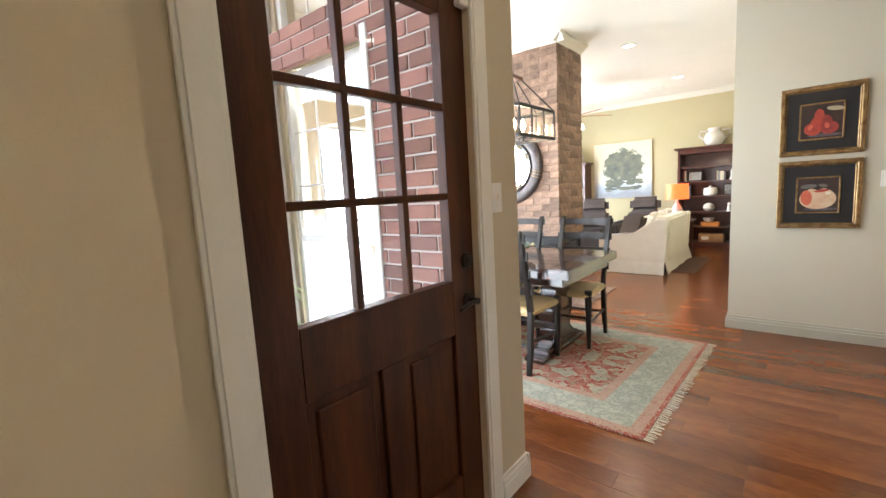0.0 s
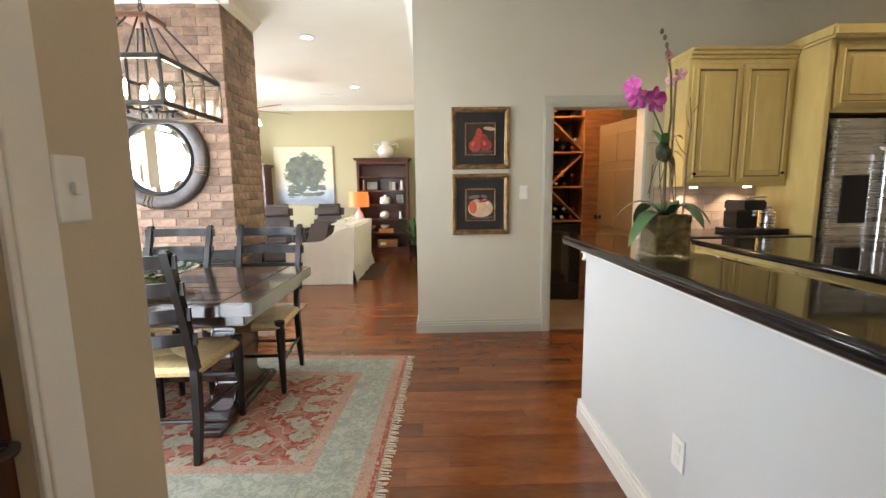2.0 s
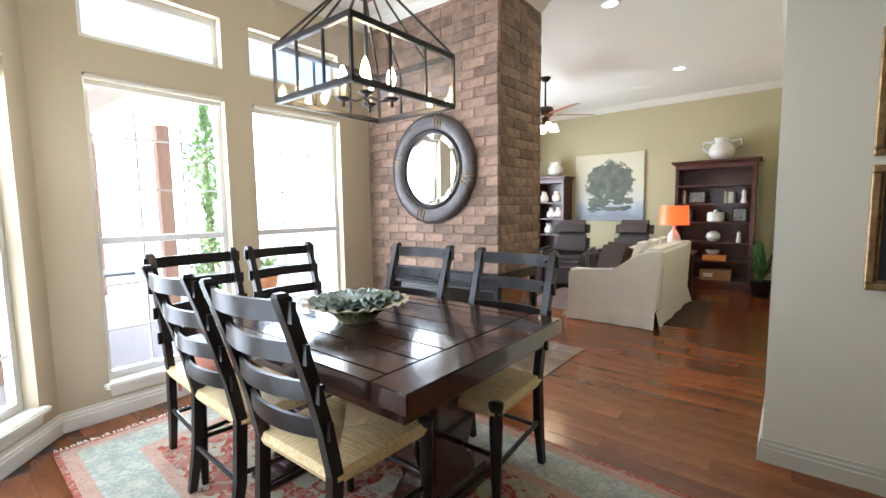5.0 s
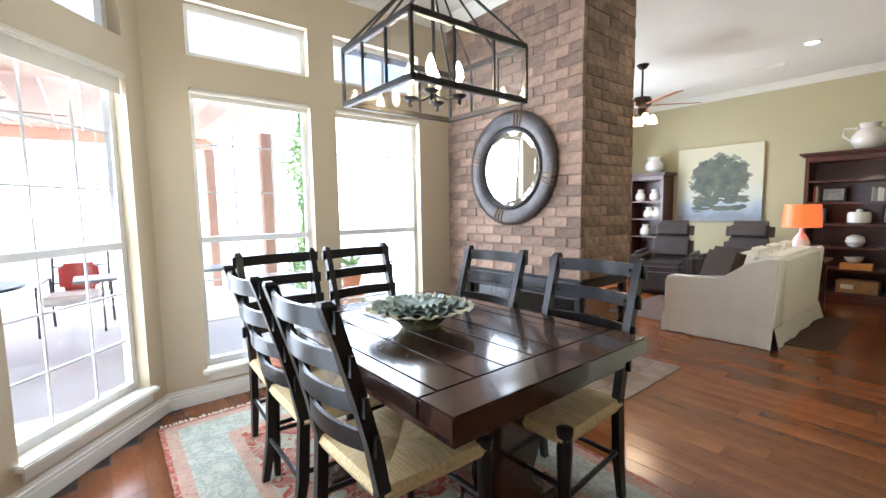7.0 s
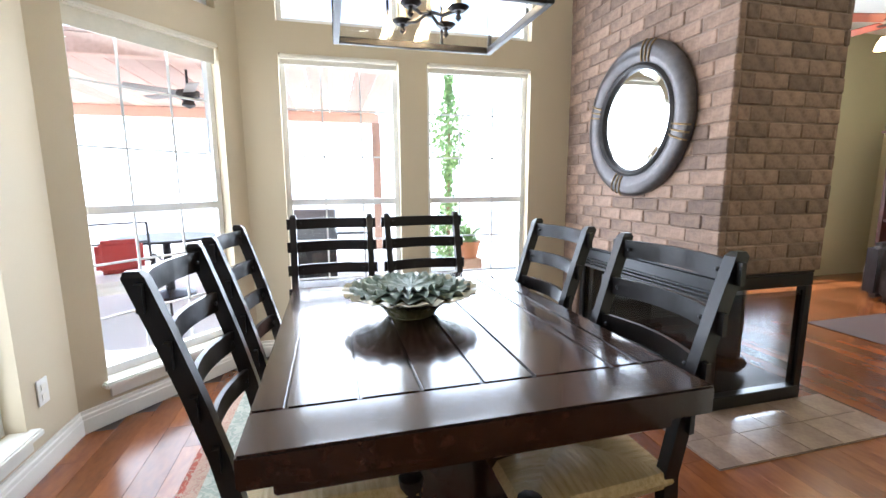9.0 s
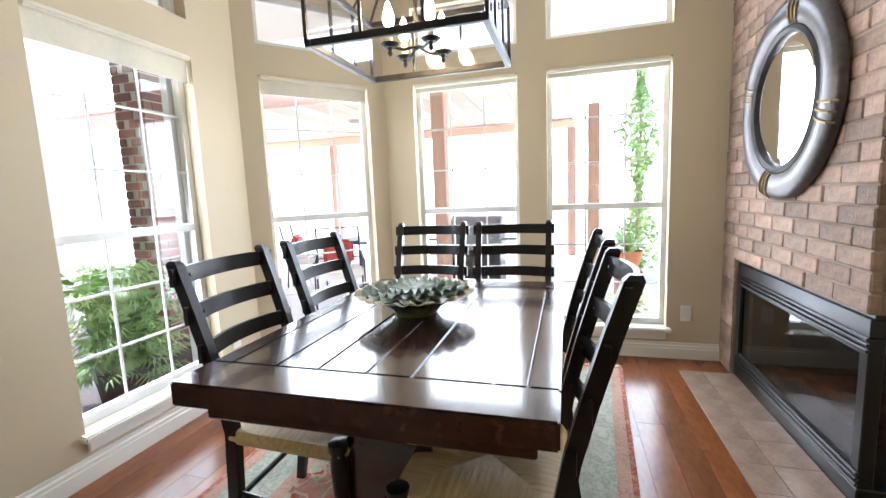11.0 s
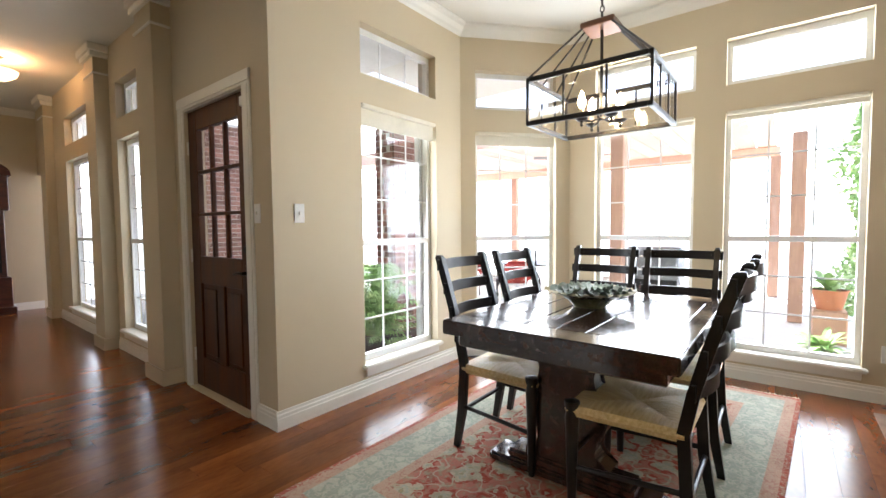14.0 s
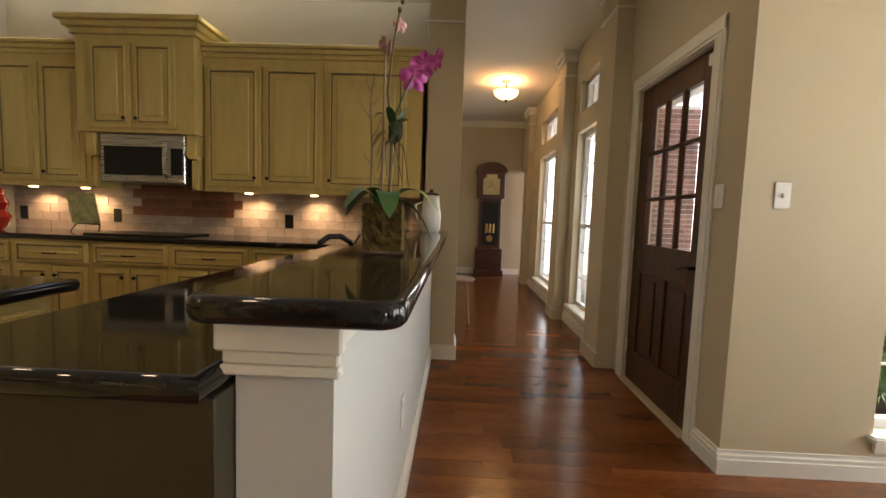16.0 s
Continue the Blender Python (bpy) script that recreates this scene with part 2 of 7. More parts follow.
def add_wall(bm, p0, p1, inward, thick, z0, z1, openings=()):
    """A wall with through openings (s0, s1, z0, z1), s measured from p0."""
    p0, p1 = Vector((*p0, 0)), Vector((*p1, 0))
    d = (p1 - p0).normalized()
    inn = Vector((*inward, 0)).normalized()
    L = (p1 - p0).length
    ss = sorted({0, L, *[v for o in openings for v in o[:2]]})
    zs = sorted({z0, z1, *[v for o in openings for v in o[2:]]})
    solid = lambda i, j: 0 <= i < len(ss) - 1 and 0 <= j < len(zs) - 1 and not any(o[0] <= (ss[i] + ss[i + 1]) / 2 <= o[1] and o[2] <= (zs[j] + zs[j + 1]) / 2 <= o[3] for o in openings)
    vert = {}

    def v(i, j, k):
        if (i, j, k) not in vert:
            vert[i, j, k] = bm.verts.new(p0 + d * ss[i] - inn * (thick * k) + Vector((0, 0, zs[j])))
        return vert[i, j, k]

    for i in range(len(ss) - 1):
        for j in range(len(zs) - 1):
            if not solid(i, j):
                continue
            for k in (0, 1):
                bm.faces.new([v(i, j, k), v(i + 1, j, k), v(i + 1, j + 1, k), v(i, j + 1, k)])
            for di, dj, q in ((-1, 0, ((i, j), (i, j + 1))), (1, 0, ((i + 1, j), (i + 1, j + 1))), (0, -1, ((i, j), (i + 1, j))), (0, 1, ((i, j + 1), (i + 1, j + 1)))):
                if not solid(i + di, j + dj):
                    bm.faces.new([v(*q[0], 0), v(*q[1], 0), v(*q[1], 1), v(*q[0], 1)])
    return bm


def wall(name, p0, p1, inward, mat, openings=(), thick=0.14, z0=0.0, z1=3.0, label="painted plaster wall"):
    return tagged(part(name, add_wall(bmesh.new(), p0, p1, inward, thick, z0, z1, openings), mat), label, "wall", "", "structure")


def base_board(p0, p1, out, mat=TRIM, h=0.115):
    prof = [(0.0, 0.0), (0.018, 0.0), (0.018, h * 0.62), (0.014, h * 0.66), (0.014, h * 0.8), (0.008, h * 0.86), (0.008, h), (0.0, h)]
    return tagged(part("baseboard", sweep(prof, p0, p1, out=out), mat), "painted moulded baseboard along the wall", "baseboard", "", "structure")


def crown(p0, p1, out, z=3.0, mat=TRIM):
    prof = [(0.0, 0.0), (0.09, 0.0), (0.085, -0.02), (0.06, -0.035), (0.035, -0.065), (0.015, -0.08), (0.0, -0.095)]
    p0, p1 = (*p0[:2], z), (*p1[:2], z)
    return tagged(part("crown_moulding", sweep(prof, p0, p1, out=out), mat), "white crown moulding under the ceiling", "moulding", "", "structure")


# ---- the large structure ----
H = 3.0
wall("wall_door", (0, 0), (0, -1.42), (1, 0), PAINT, [(0.30, 1.19, -0.01, 2.075)])
wall("wall_hall_windows", (0, -1.42), (0, -6.70), (1, 0), PAINT, [(0.53, 1.35, 0.22, 2.07), (0.53, 1.35, 2.27, 2.62), (2.15, 3.45, 0.22, 2.07), (2.15, 3.45, 2.27, 2.62), (4.7, 5.3, 0, 2.05)], z1=3.1)
wall("wall_hall_end", (-0.14, -6.70), (1.60, -6.70), (0, 1), PAINT, z1=3.1)
wall("wall_hall_east", (1.40, -6.70), (1.40, -1.75), (-1, 0), PAINT, z1=3.1)
wall("wall_window_south", (-0.14, 0), (-1.85, 0), (0, 1), PAINT, [(0.54, 1.36, 0.22, 2.07), (0.54, 1.36, 2.27, 2.62)])
wall("wall_bay", (-1.85, 0), (-2.66, 0.70), (0.70, 0.81), PAINT, [(0.14, 0.93, 0.22, 2.07), (0.14, 0.93, 2.27, 2.62)])
wall("wall_window_west", (-2.66, 0.70), (-2.66, 3.75), (1, 0), PAINT, [(0.24, 1.04, 0.22, 2.07), (0.24, 1.04, 2.27, 2.62), (1.245, 2.055, 0.22, 2.07), (1.245, 2.055, 2.27, 2.62)])
wall("wall_pictures", (0.485, 2.81), (5.2, 2.81), (0, -1), PAINT_GREY, [(1.185, 1.965, -0.01, 1.97)])
wall("wall_living_east", (0.485, 2.95), (0.485, 8.2), (-1, 0), PAINT_OLIVE)
wall("wall_living_north", (-3.74, 8.2), (0.6, 8.2), (0, -1), PAINT_OLIVE)
wall("wall_living_west", (-3.6, 3.75), (-3.6, 8.2), (1, 0), PAINT_OLIVE, [(1.3, 3.2, 0.5, 2.1)])
wall("wall_living_south", (-3.74, 3.75), (-2.66, 3.75), (0, 1), PAINT_OLIVE)
wall("wall_kitchen_south", (1.54, -1.75), (5.2, -1.75), (0, 1), PAINT)
wall("wall_kitchen_east", (5.2, -1.89), (5.2, 2.95), (-1, 0), PAINT)
tagged(part("ceiling", B((-3.8, 5.4, -1.45, 8.4, H, H + 0.12)), CEIL), "white painted flat ceiling", "ceiling", "", "structure")
tagged(part("ceiling_hall", B((-0.2, 1.6, -7.2, -1.45, 3.0, 3.12)), CEIL), "white painted hall ceiling", "ceiling", "", "structure")
for y0, y1, x1 in ((-1.73, -1.38, 0.13), (-3.28, -2.96, 0.12), (-5.80, -5.48, 0.10)):
    tagged(part("pilaster", B((0.0, x1, y0, y1, 0, H), (0.0, x1 + 0.02, y0 - 0.02, y1 + 0.02, 0, 0.115)), [PAINT]), "painted pilaster between the hall windows", "pilaster", "hall pilasters", "structure")
tagged(part("pilaster", B((1.25, 1.52, -1.75, -1.41, 0, H), bevel=0.004), PAINT), "painted wall end beside the bar", "pilaster", "", "structure")
floor = tagged(part("floor", B((-2.75, 5.3, -7.2, 8.3, -0.12, -0.006), (-3.8, -2.75, 3.6, 8.3, -0.12, -0.006)), FLOORBASE), "dark glossy walnut plank floor", "floor", "", "structure")

# ---- windows, doors and trim ----
BLIND = material("roller_blind", (0.70, 0.66, 0.55), rough=0.7, bump=0.05)


def window(name, p0, p1, inward, z0, z1, cols, rows_up, rows_low, blind=0.0, sill=True, rail=0.47):
    """A sash window in a wall opening: frame, meeting rail, glazing bars, panes, sill and blind."""
    p0, p1 = Vector((*p0, 0)), Vector((*p1, 0))
    w = (p1 - p0).length
    d = (p1 - p0).normalized()
    inn = Vector((*inward, 0)).normalized()
    m = Matrix(((d.x, inn.x, 0, p0.x), (d.y, inn.y, 0, p0.y), (0, 0, 1, 0), (0, 0, 0, 1)))
    top = tagged(new(name), "white framed window with glazing bars", "window", "", "structure")
    put = lambda nm, bm, mat, lab="": part(nm, moved(bm, m), mat, top, lab)
    y0, y1 = -0.12, -0.075
    put("window_frame", B((0, 0.035, y0, y1, z0, z1), (w - 0.035, w, y0, y1, z0, z1), (0.035, w - 0.035, y0, y1, z0, z0 + 0.045), (0.035, w - 0.035, y0, y1, z1 - 0.045, z1)), VINYL)
    zr = z0 + (z1 - z0) * rail if rows_low else z0 + 0.045
    if rows_low:
        put("meeting_rail", B((0.035, w - 0.035, y0 + 0.005, y1 + 0.008, zr - 0.022, zr + 0.022), bevel=0.004), VINYL)
    for k in range(1, cols):
        x = w * k / cols
        put("glazing_bar", B((x - 0.006, x + 0.006, -0.101, -0.094, z0 + 0.045, z1 - 0.045)), VINYL)
    bands = [(zr, z1 - 0.02, rows_up)] + ([(z0 + 0.02, zr, rows_low)] if rows_low else [])
    for a, b, n in bands:
        for k in range(1, n):
            z = a + (b - a) * k / n
            put("glazing_bar", B((0.035, w - 0.035, -0.1015, -0.0935, z - 0.006, z + 0.006)), VINYL)
        pane = put("pane", B((0.035, w - 0.035, -0.099, -0.096, a, b)), CLEAR)
        pane.visible_shadow = False
    if sill:
        put("window_sill", B((-0.03, w + 0.03, -0.07, 0.045, z0 - 0.03, z0 + 0.002), bevel=0.008, seg=2), TRIM)
        put("apron", B((0.0, w, 0.001, 0.016, z0 - 0.085, z0 - 0.03), bevel=0.004), TRIM)
    if blind:
        put("blind_cassette", B((0.006, w - 0.006, -0.055, 0.012, z1 - 0.03, z1 - 0.002), bevel=0.008, seg=2), BLIND)
        put("blind", B((0.012, w - 0.012, -0.03, -0.026, z1 - blind, z1 - 0.03)), BLIND)
    return top


ZS, ZT, ZU, ZV = 0.22, 2.07, 2.27, 2.62
window("window_1", (-2.66, 0.94), (-2.66, 1.74), (1, 0), ZS, ZT, 3, 3, 3, 0.06)
window("window_2", (-2.66, 1.945), (-2.66, 2.755), (1, 0), ZS, ZT, 3, 3, 3, 0.06)
bd = Vector((-0.81, 0.70)).normalized()
b0, b1 = Vector((-1.85, 0)) + bd * 0.14, Vector((-1.85, 0)) + bd * 0.93
window("window_3", b0, b1, (0.70, 0.81), ZS, ZT, 3, 3, 3, 0.12)
window("window_4", (-0.68, 0), (-1.50, 0), (0, 1), ZS, ZT, 3, 3, 3, 0.15)
window("window_5", (0, -1.95), (0, -2.77), (1, 0), ZS, ZT, 3, 3, 3)
window("window_6", (0, -3.57), (0, -4.87), (1, 0), ZS, ZT, 3, 3, 3)
window("transom_1", (-2.66, 0.94), (-2.66, 1.74), (1, 0), ZU, ZV, 1, 1, 0, sill=False)
window("transom_2", (-2.66, 1.945), (-2.66, 2.755), (1, 0), ZU, ZV, 1, 1, 0, sill=False)
window("transom_3", b0, b1, (0.70, 0.81), ZU, ZV, 1, 1, 0, sill=False)
window("transom_4", (-0.68, 0), (-1.50, 0), (0, 1), ZU, ZV, 3, 1, 0, sill=False)
window("transom_5", (0, -1.95), (0, -2.77), (1, 0), ZU, ZV, 3, 1, 0, sill=False)
window("transom_6", (0, -3.57), (0, -4.87), (1, 0), ZU, ZV, 3, 1, 0, sill=False)
window("window_7", (-3.6, 5.05), (-3.6, 6.95), (1, 0), 0.5, 2.1, 3, 2, 2)

# the glazed door to the porch
DY0, DY1 = -1.19, -0.30
door = tagged(new("door_1"), "dark mahogany door with nine panes, closed", "door", "", "structure")
xa, xb = -0.07, -0.026
GY0, GY1, GZ0, GZ1 = -1.06, -0.435, 1.0, 1.92
part("stile", B((xa, xb, DY0, GY0, 0.012, 2.065), bevel=0.003), DOORWOOD, door)
part("stile", B((xa, xb, GY1, DY1, 0.012, 2.065), bevel=0.003), DOORWOOD, door)
part("top_rail", B((xa, xb, GY0, GY1, GZ1, 2.065), bevel=0.003), DOORWOOD, door)
part("middle_rail", B((xa, xb, GY0, GY1, 0.80, GZ0), bevel=0.003), DOORWOOD, door)
part("bottom_rail", B((xa, xb, GY0, GY1, 0.012, 0.24), bevel=0.003), DOORWOOD, door)
ym = (GY0 + GY1) / 2
part("mullion", B((xa, xb, ym - 0.05, ym + 0.05, 0.24, 0.80), bevel=0.003), DOORWOOD, door)
for a, b in ((GY0, ym - 0.05), (ym + 0.05, GY1)):
    part("door_panel", B((xa + 0.012, xb - 0.014, a, b, 0.24, 0.80), (xb - 0.014, xb - 0.004, a + 0.035, b - 0.035, 0.275, 0.765), bevel=0.004), DOORWOOD, door)
for k in (1, 2):
    y = GY0 + (GY1 - GY0) * k / 3
    part("muntin", B((xa + 0.008, xb - 0.004, y - 0.012, y + 0.012, GZ0, GZ1), bevel=0.004), DOORWOOD, door)
    z = GZ0 + (GZ1 - GZ0) * k / 3
    part("muntin", B((xa + 0.009, xb - 0.003, GY0, GY1, z - 0.012, z + 0.012), bevel=0.004), DOORWOOD, door)
for i in range(3):
    for j in range(3):
        y, z, dy, dz = GY0 + (GY1 - GY0) * i / 3, GZ0 + (GZ1 - GZ0) * j / 3, (GY1 - GY0) / 3, (GZ1 - GZ0) / 3
        p = part("pane", B((-0.050, -0.047, y, y + dy, z, z + dz)), CLEAR, door)
        p.visible_shadow = False
BRONZE = material("oiled_bronze", (0.035, 0.026, 0.022), rough=0.35, metal=0.7)
hb = lathe([(0.0, 0), (0.030, 0), (0.030, 0.008), (0.012, 0.012), (0.012, 0.05)], seg=16)
moved(hb, Matrix.Translation((xb, -0.35, 0.915)) @ pose(0, 0, 0, 0, 90, 0))
add_tube(hb, [(xb + 0.045, -0.35, 0.915), (xb + 0.05, -0.40, 0.918), (xb + 0.048, -0.455, 0.905)], 0.010, 8, 0.007)
part("door_handle", hb, BRONZE, door, "dark bronze lever handle", True)
part("deadbolt", moved(lathe([(0.0, 0), (0.031, 0), (0.029, 0.012), (0.018, 0.016), (0.018, 0.022), (0.0, 0.022)], seg=18), Matrix.Translation((xb, -0.35, 1.065)) @ pose(0, 0, 0, 0, 90, 0)), BRONZE, door, "dark bronze deadbolt", True)
for z in (0.25, 1.0, 1.80):
    part("hinge", B((xb - 0.004, xb + 0.012, DY0 - 0.014, DY0 + 0.004, z - 0.05, z + 0.05), bevel=0.003), TRIM, door, "painted hinge")
part("closer", B((xb, xb + 0.03, DY1 - 0.05, DY1 + 0.0, 1.96, 2.02), bevel=0.004), WHITE, door, "small white door sensor")


def casing(name, axis, fixed, a, b, top, out, mat, w=0.085, depth=0.018, z0=0.0):
    """Door trim round an opening from a to b."""
    ob = tagged(new(name), "painted moulded door casing", "trim", "", "structure")
    for q, r, s, t in ((a - w, a, z0, top), (b, b + w, z0, top), (a - w, b + w, top, top + w)):
        for (i0, i1, e) in ((0.0, 1.0, 0.65), (0.12, 0.8, 1.0)):
            if s == z0:
                c, d2 = (q + (r - q) * i0, q + (r - q) * i1)
                lo, hi = s, t
            else:
                c, d2, lo, hi = q, r, s + (t - s) * (1 - i1 if e == 1 else 0), s + (t - s) * (1 - i0 if e == 1 else 1)
            box = (fixed, fixed + out * depth * e, c, d2, lo, hi) if axis == "x" else (c, d2, fixed, fixed + out * depth * e, lo, hi)
            part("casing_strip", B(box, bevel=0.002), mat, ob)
    return ob


casing("trim_door_1", "x", 0.0, DY0, DY1, 2.075, 1, TRIM, 0.09)
tagged(part("door_jamb", B((-0.13, -0.001, DY0 - 0.012, DY0 - 0.001, 0, 2.075), (-0.13, -0.001, DY1 + 0.001, DY1 + 0.012, 0, 2.075), (-0.13, -0.001, DY0, DY1, 2.066, 2.074)), TRIM), "painted door jamb", "jamb", "", "structure")
tagged(part("threshold", B((-0.13, 0.03, DY0, DY1, 0.0005, 0.011), bevel=0.003), material("oak_threshold", (0.55, 0.45, 0.30), rough=0.4)), "pale threshold under the door", "threshold", "", "structure")
casing("trim_pantry", "y", 2.81, 1.67, 2.45, 1.97, -1, TRIM_SAGE, 0.085)
tagged(part("pantry_jamb", B((1.659, 1.669, 2.811, 2.948, 0, 1.969), (2.451, 2.461, 2.811, 2.948, 0, 1.969), (1.67, 2.45, 2.811, 2.948, 1.961, 1.969)), TRIM_SAGE), "sage painted door jamb", "jamb", "", "structure")

# skirting and crown
base_board((0, 0, 0), (0, -0.208, 0), (1, 0, 0))
base_board((0.018, 0, 0), (-1.85, 0, 0), (0, 1, 0))
base_board((-1.85, 0, 0), (-2.66, 0.70, 0), (0.654, 0.757, 0))
base_board((-2.66, 0.70, 0), (-2.66, 3.09, 0), (1, 0, 0))
base_board((0.485, 2.81, 0), (1.58, 2.81, 0), (0, -1, 0), TRIM_SAGE)
base_board((0.485, 2.795, 0), (0.485, 8.2, 0), (-1, 0, 0), TRIM_SAGE)
base_board((-3.6, 8.2, 0), (0.485, 8.2, 0), (0, -1, 0))
base_board((0, -1.78, 0), (0, -2.94, 0), (1, 0, 0))
base_board((0, -3.30, 0), (0, -5.46, 0), (1, 0, 0))
base_board((0, -6.70, 0), (1.40, -6.70, 0), (0, 1, 0))
base_board((1.40, -6.70, 0), (1.40, -1.75, 0), (-1, 0, 0))
base_board((1.445, -1.41, 0), (1.445, 1.30, 0), (-1, 0, 0))
base_board((1.427, 1.30, 0), (1.605, 1.30, 0), (0, 1, 0))
base_board((1.235, -1.41, 0), (1.445, -1.41, 0), (0, 1, 0))
base_board((1.25, -1.75, 0), (1.25, -1.395, 0), (-1, 0, 0))
crown((-1.85, 0), (0, 0), (0, 1, 0))
crown((-1.85, 0), (-2.66, 0.70), (0.654, 0.757, 0))
crown((-2.66, 0.70), (-2.66, 3.09), (1, 0, 0))
crown((-2.66, 3.09), (-1.11, 3.09), (0, -1, 0))
crown((-1.20, 3.0), (-1.20, 3.79), (1, 0, 0))
crown((0.485, 2.81), (0.485, 8.2), (-1, 0, 0))
crown((-3.6, 8.2), (0.485, 8.2), (0, -1, 0))
crown((1.54, -1.75), (5.2, -1.75), (0, 1, 0))
crown((0, -6.70), (1.40, -6.70), (0, 1, 0))
for y0, y1, x1 in ((-1.73, -1.38, 0.13), (-3.28, -2.96, 0.12), (-5.80, -5.48, 0.10)):
    tagged(part("pilaster_capital", B((0, x1 + 0.05, y0 - 0.05, y1 + 0.05, 2.93, 2.999), (0, x1 + 0.03, y0 - 0.03, y1 + 0.03, 2.88, 2.93), (0, x1 + 0.012, y0 - 0.012, y1 + 0.012, 2.72, 2.74), bevel=0.006), TRIM), "cream moulded capital", "moulding", "", "structure")
    base_board((x1, y1, 0), (x1, y0, 0), (1, 0, 0))
    base_board((0, y1, 0), (x1 + 0.018, y1, 0), (0, 1, 0))
tagged(part("pilaster_capital", B((1.24, 1.57, -1.78, -1.38, 2.91, 2.999), (1.26, 1.55, -1.76, -1.40, 2.60, 2.62), bevel=0.006), TRIM), "cream moulded capital", "moulding", "", "structure")


def wall_plate(name, m, kind, label):
    """A switch or outlet plate; local x across, z up, y out of the wall."""
    ob = thing(name, m.translation, label, "outlet" if kind == "outlet" else "switch")
    part("plate", moved(B((-0.036, 0.036, 0, 0.006, -0.058, 0.058), bevel=0.003), m), BLACKMETAL if name == "black_outlet" else WHITE, ob)
    if kind == "outlet":
        for z in (-0.022, 0.022):
            part("socket", moved(B((-0.016, 0.016, 0.006, 0.009, z - 0.014, z + 0.014), bevel=0.002), m), BLACKMETAL if name == "black_outlet" else TRIM, ob)
    else:
        part("toggle", moved(B((-0.006, 0.006, 0.006, 0.016, -0.010, 0.012), bevel=0.002), m), TRIM, ob)
    return ob


faces = lambda x, y, z, rz: pose(x, y, z, 0, 0, rz)
wall_plate("light_switch", faces(0.0005, -0.165, 1.29, -90), "switch", "cream light switch plate beside the door")
wall_plate("light_switch", faces(-0.172, 0.0005, 1.29, 0), "switch", "white light switch plate on the tan wall")
wall_plate("light_switch", faces(1.42, 2.8095, 1.25, 180), "switch", "white light switch beside the framed pictures")
wall_plate("wall_outlet", faces(-2.6595, 2.88, 0.33, -90), "outlet", "white outlet on the tan wall by the fireplace")
wall_plate("wall_outlet", faces(-1.62, 0.0005, 0.34, 0), "outlet", "white outlet on the tan wall under the bay")
wall_plate("wall_outlet", faces(1.4445, 0.37, 0.40, 90), "outlet", "white outlet on the bar's half wall")

# ---- dining things ----
# chimney breast: core here, its bricks at the end of the file
chimney = thing("chimney_breast", (-1.89, 3.4, 0), "brown brick chimney breast above the fireplace", "chimney")
CX0, CX1, CY0, CY1, CZ = -2.66, -1.20, 3.09, 3.79, 0.74
part("mortar_core", B((CX0 - 0.01, CX1 - 0.006, CY0 + 0.006, CY1, CZ + 0.004, 2.999), (CX0 + 0.002, -2.44, CY0 + 0.006, CY1, 0.001, CZ + 0.004)), MORTAR, chimney)
part("lintel", B((-2.42, CX1 - 0.015, CY0 + 0.03, CY1 - 0.02, CZ - 0.012, CZ + 0.003)), BLACKMETAL, chimney)

fire = thing("fireplace", (-1.78, 3.4, 0), "black metal see-through glass fireplace under the brick chimney", "fireplace")
FX0, FX1, FY0, FY1 = -2.435, -1.215, 3.11, 3.77
part("base", B((FX0, FX1, FY0, FY1, 0.001, 0.075), bevel=0.004), BLACKMETAL, fire)
part("top", B((FX0, FX1, FY0, FY1, 0.655, 0.726), bevel=0.004), BLACKMETAL, fire)
for k in range(3):
    part("louvre", B((FX0 + 0.02, FX1 + 0.003, FY0 - 0.010, FY0 + 0.002, 0.085 + 0.022 * k, 0.099 + 0.022 * k), bevel=0.003), BLACKMETAL, fire)
    part("louvre", B((FX0 + 0.02, FX1 + 0.003, FY0 - 0.010, FY0 + 0.002, 0.60 + 0.022 * k, 0.614 + 0.022 * k), bevel=0.003), BLACKMETAL, fire)
for x, y in ((FX1 - 0.05, FY0), (FX1 - 0.05, FY1 - 0.05), (FX0, FY0), (FX0, FY1 - 0.05)):
    part("corner_post", B((x, x + 0.05, y, y + 0.05, 0.075, 0.655), bevel=0.004), BLACKMETAL, fire)
SMOKE = glass("smoked_glass", (0.55, 0.55, 0.55), 0.02)
part("front_glass", B((FX0 + 0.05, FX1 - 0.05, FY0 + 0.012, FY0 + 0.016, 0.16, 0.60)), SMOKE, fire, "smoked glass front")
part("side_glass", B((FX1 - 0.016, FX1 - 0.012, FY0 + 0.05, FY1 - 0.05, 0.10, 0.63)), SMOKE, fire, "smoked glass side")
part("front_frame", B((FX0 + 0.05, FX1 - 0.05, FY0 + 0.004, FY0 + 0.02, 0.14, 0.16), (FX0 + 0.05, FX1 - 0.05, FY0 + 0.004, FY0 + 0.02, 0.585, 0.60)), IRON, fire)
part("firebox_back", B((FX0 + 0.05, FX0 + 0.10, FY0 + 0.05, FY1 - 0.05, 0.075, 0.655), (FX0 + 0.1, FX1 - 0.35, FY1 - 0.06, FY1 - 0.03, 0.075, 0.655)), material("firebrick", (0.30, 0.29, 0.27), rough=0.9, bump=0.3), fire)
LOG = material("ceramic_log", (0.16, 0.10, 0.07), (0.05, 0.035, 0.03), 10, 0.95, bump=0.8, bscale=40)
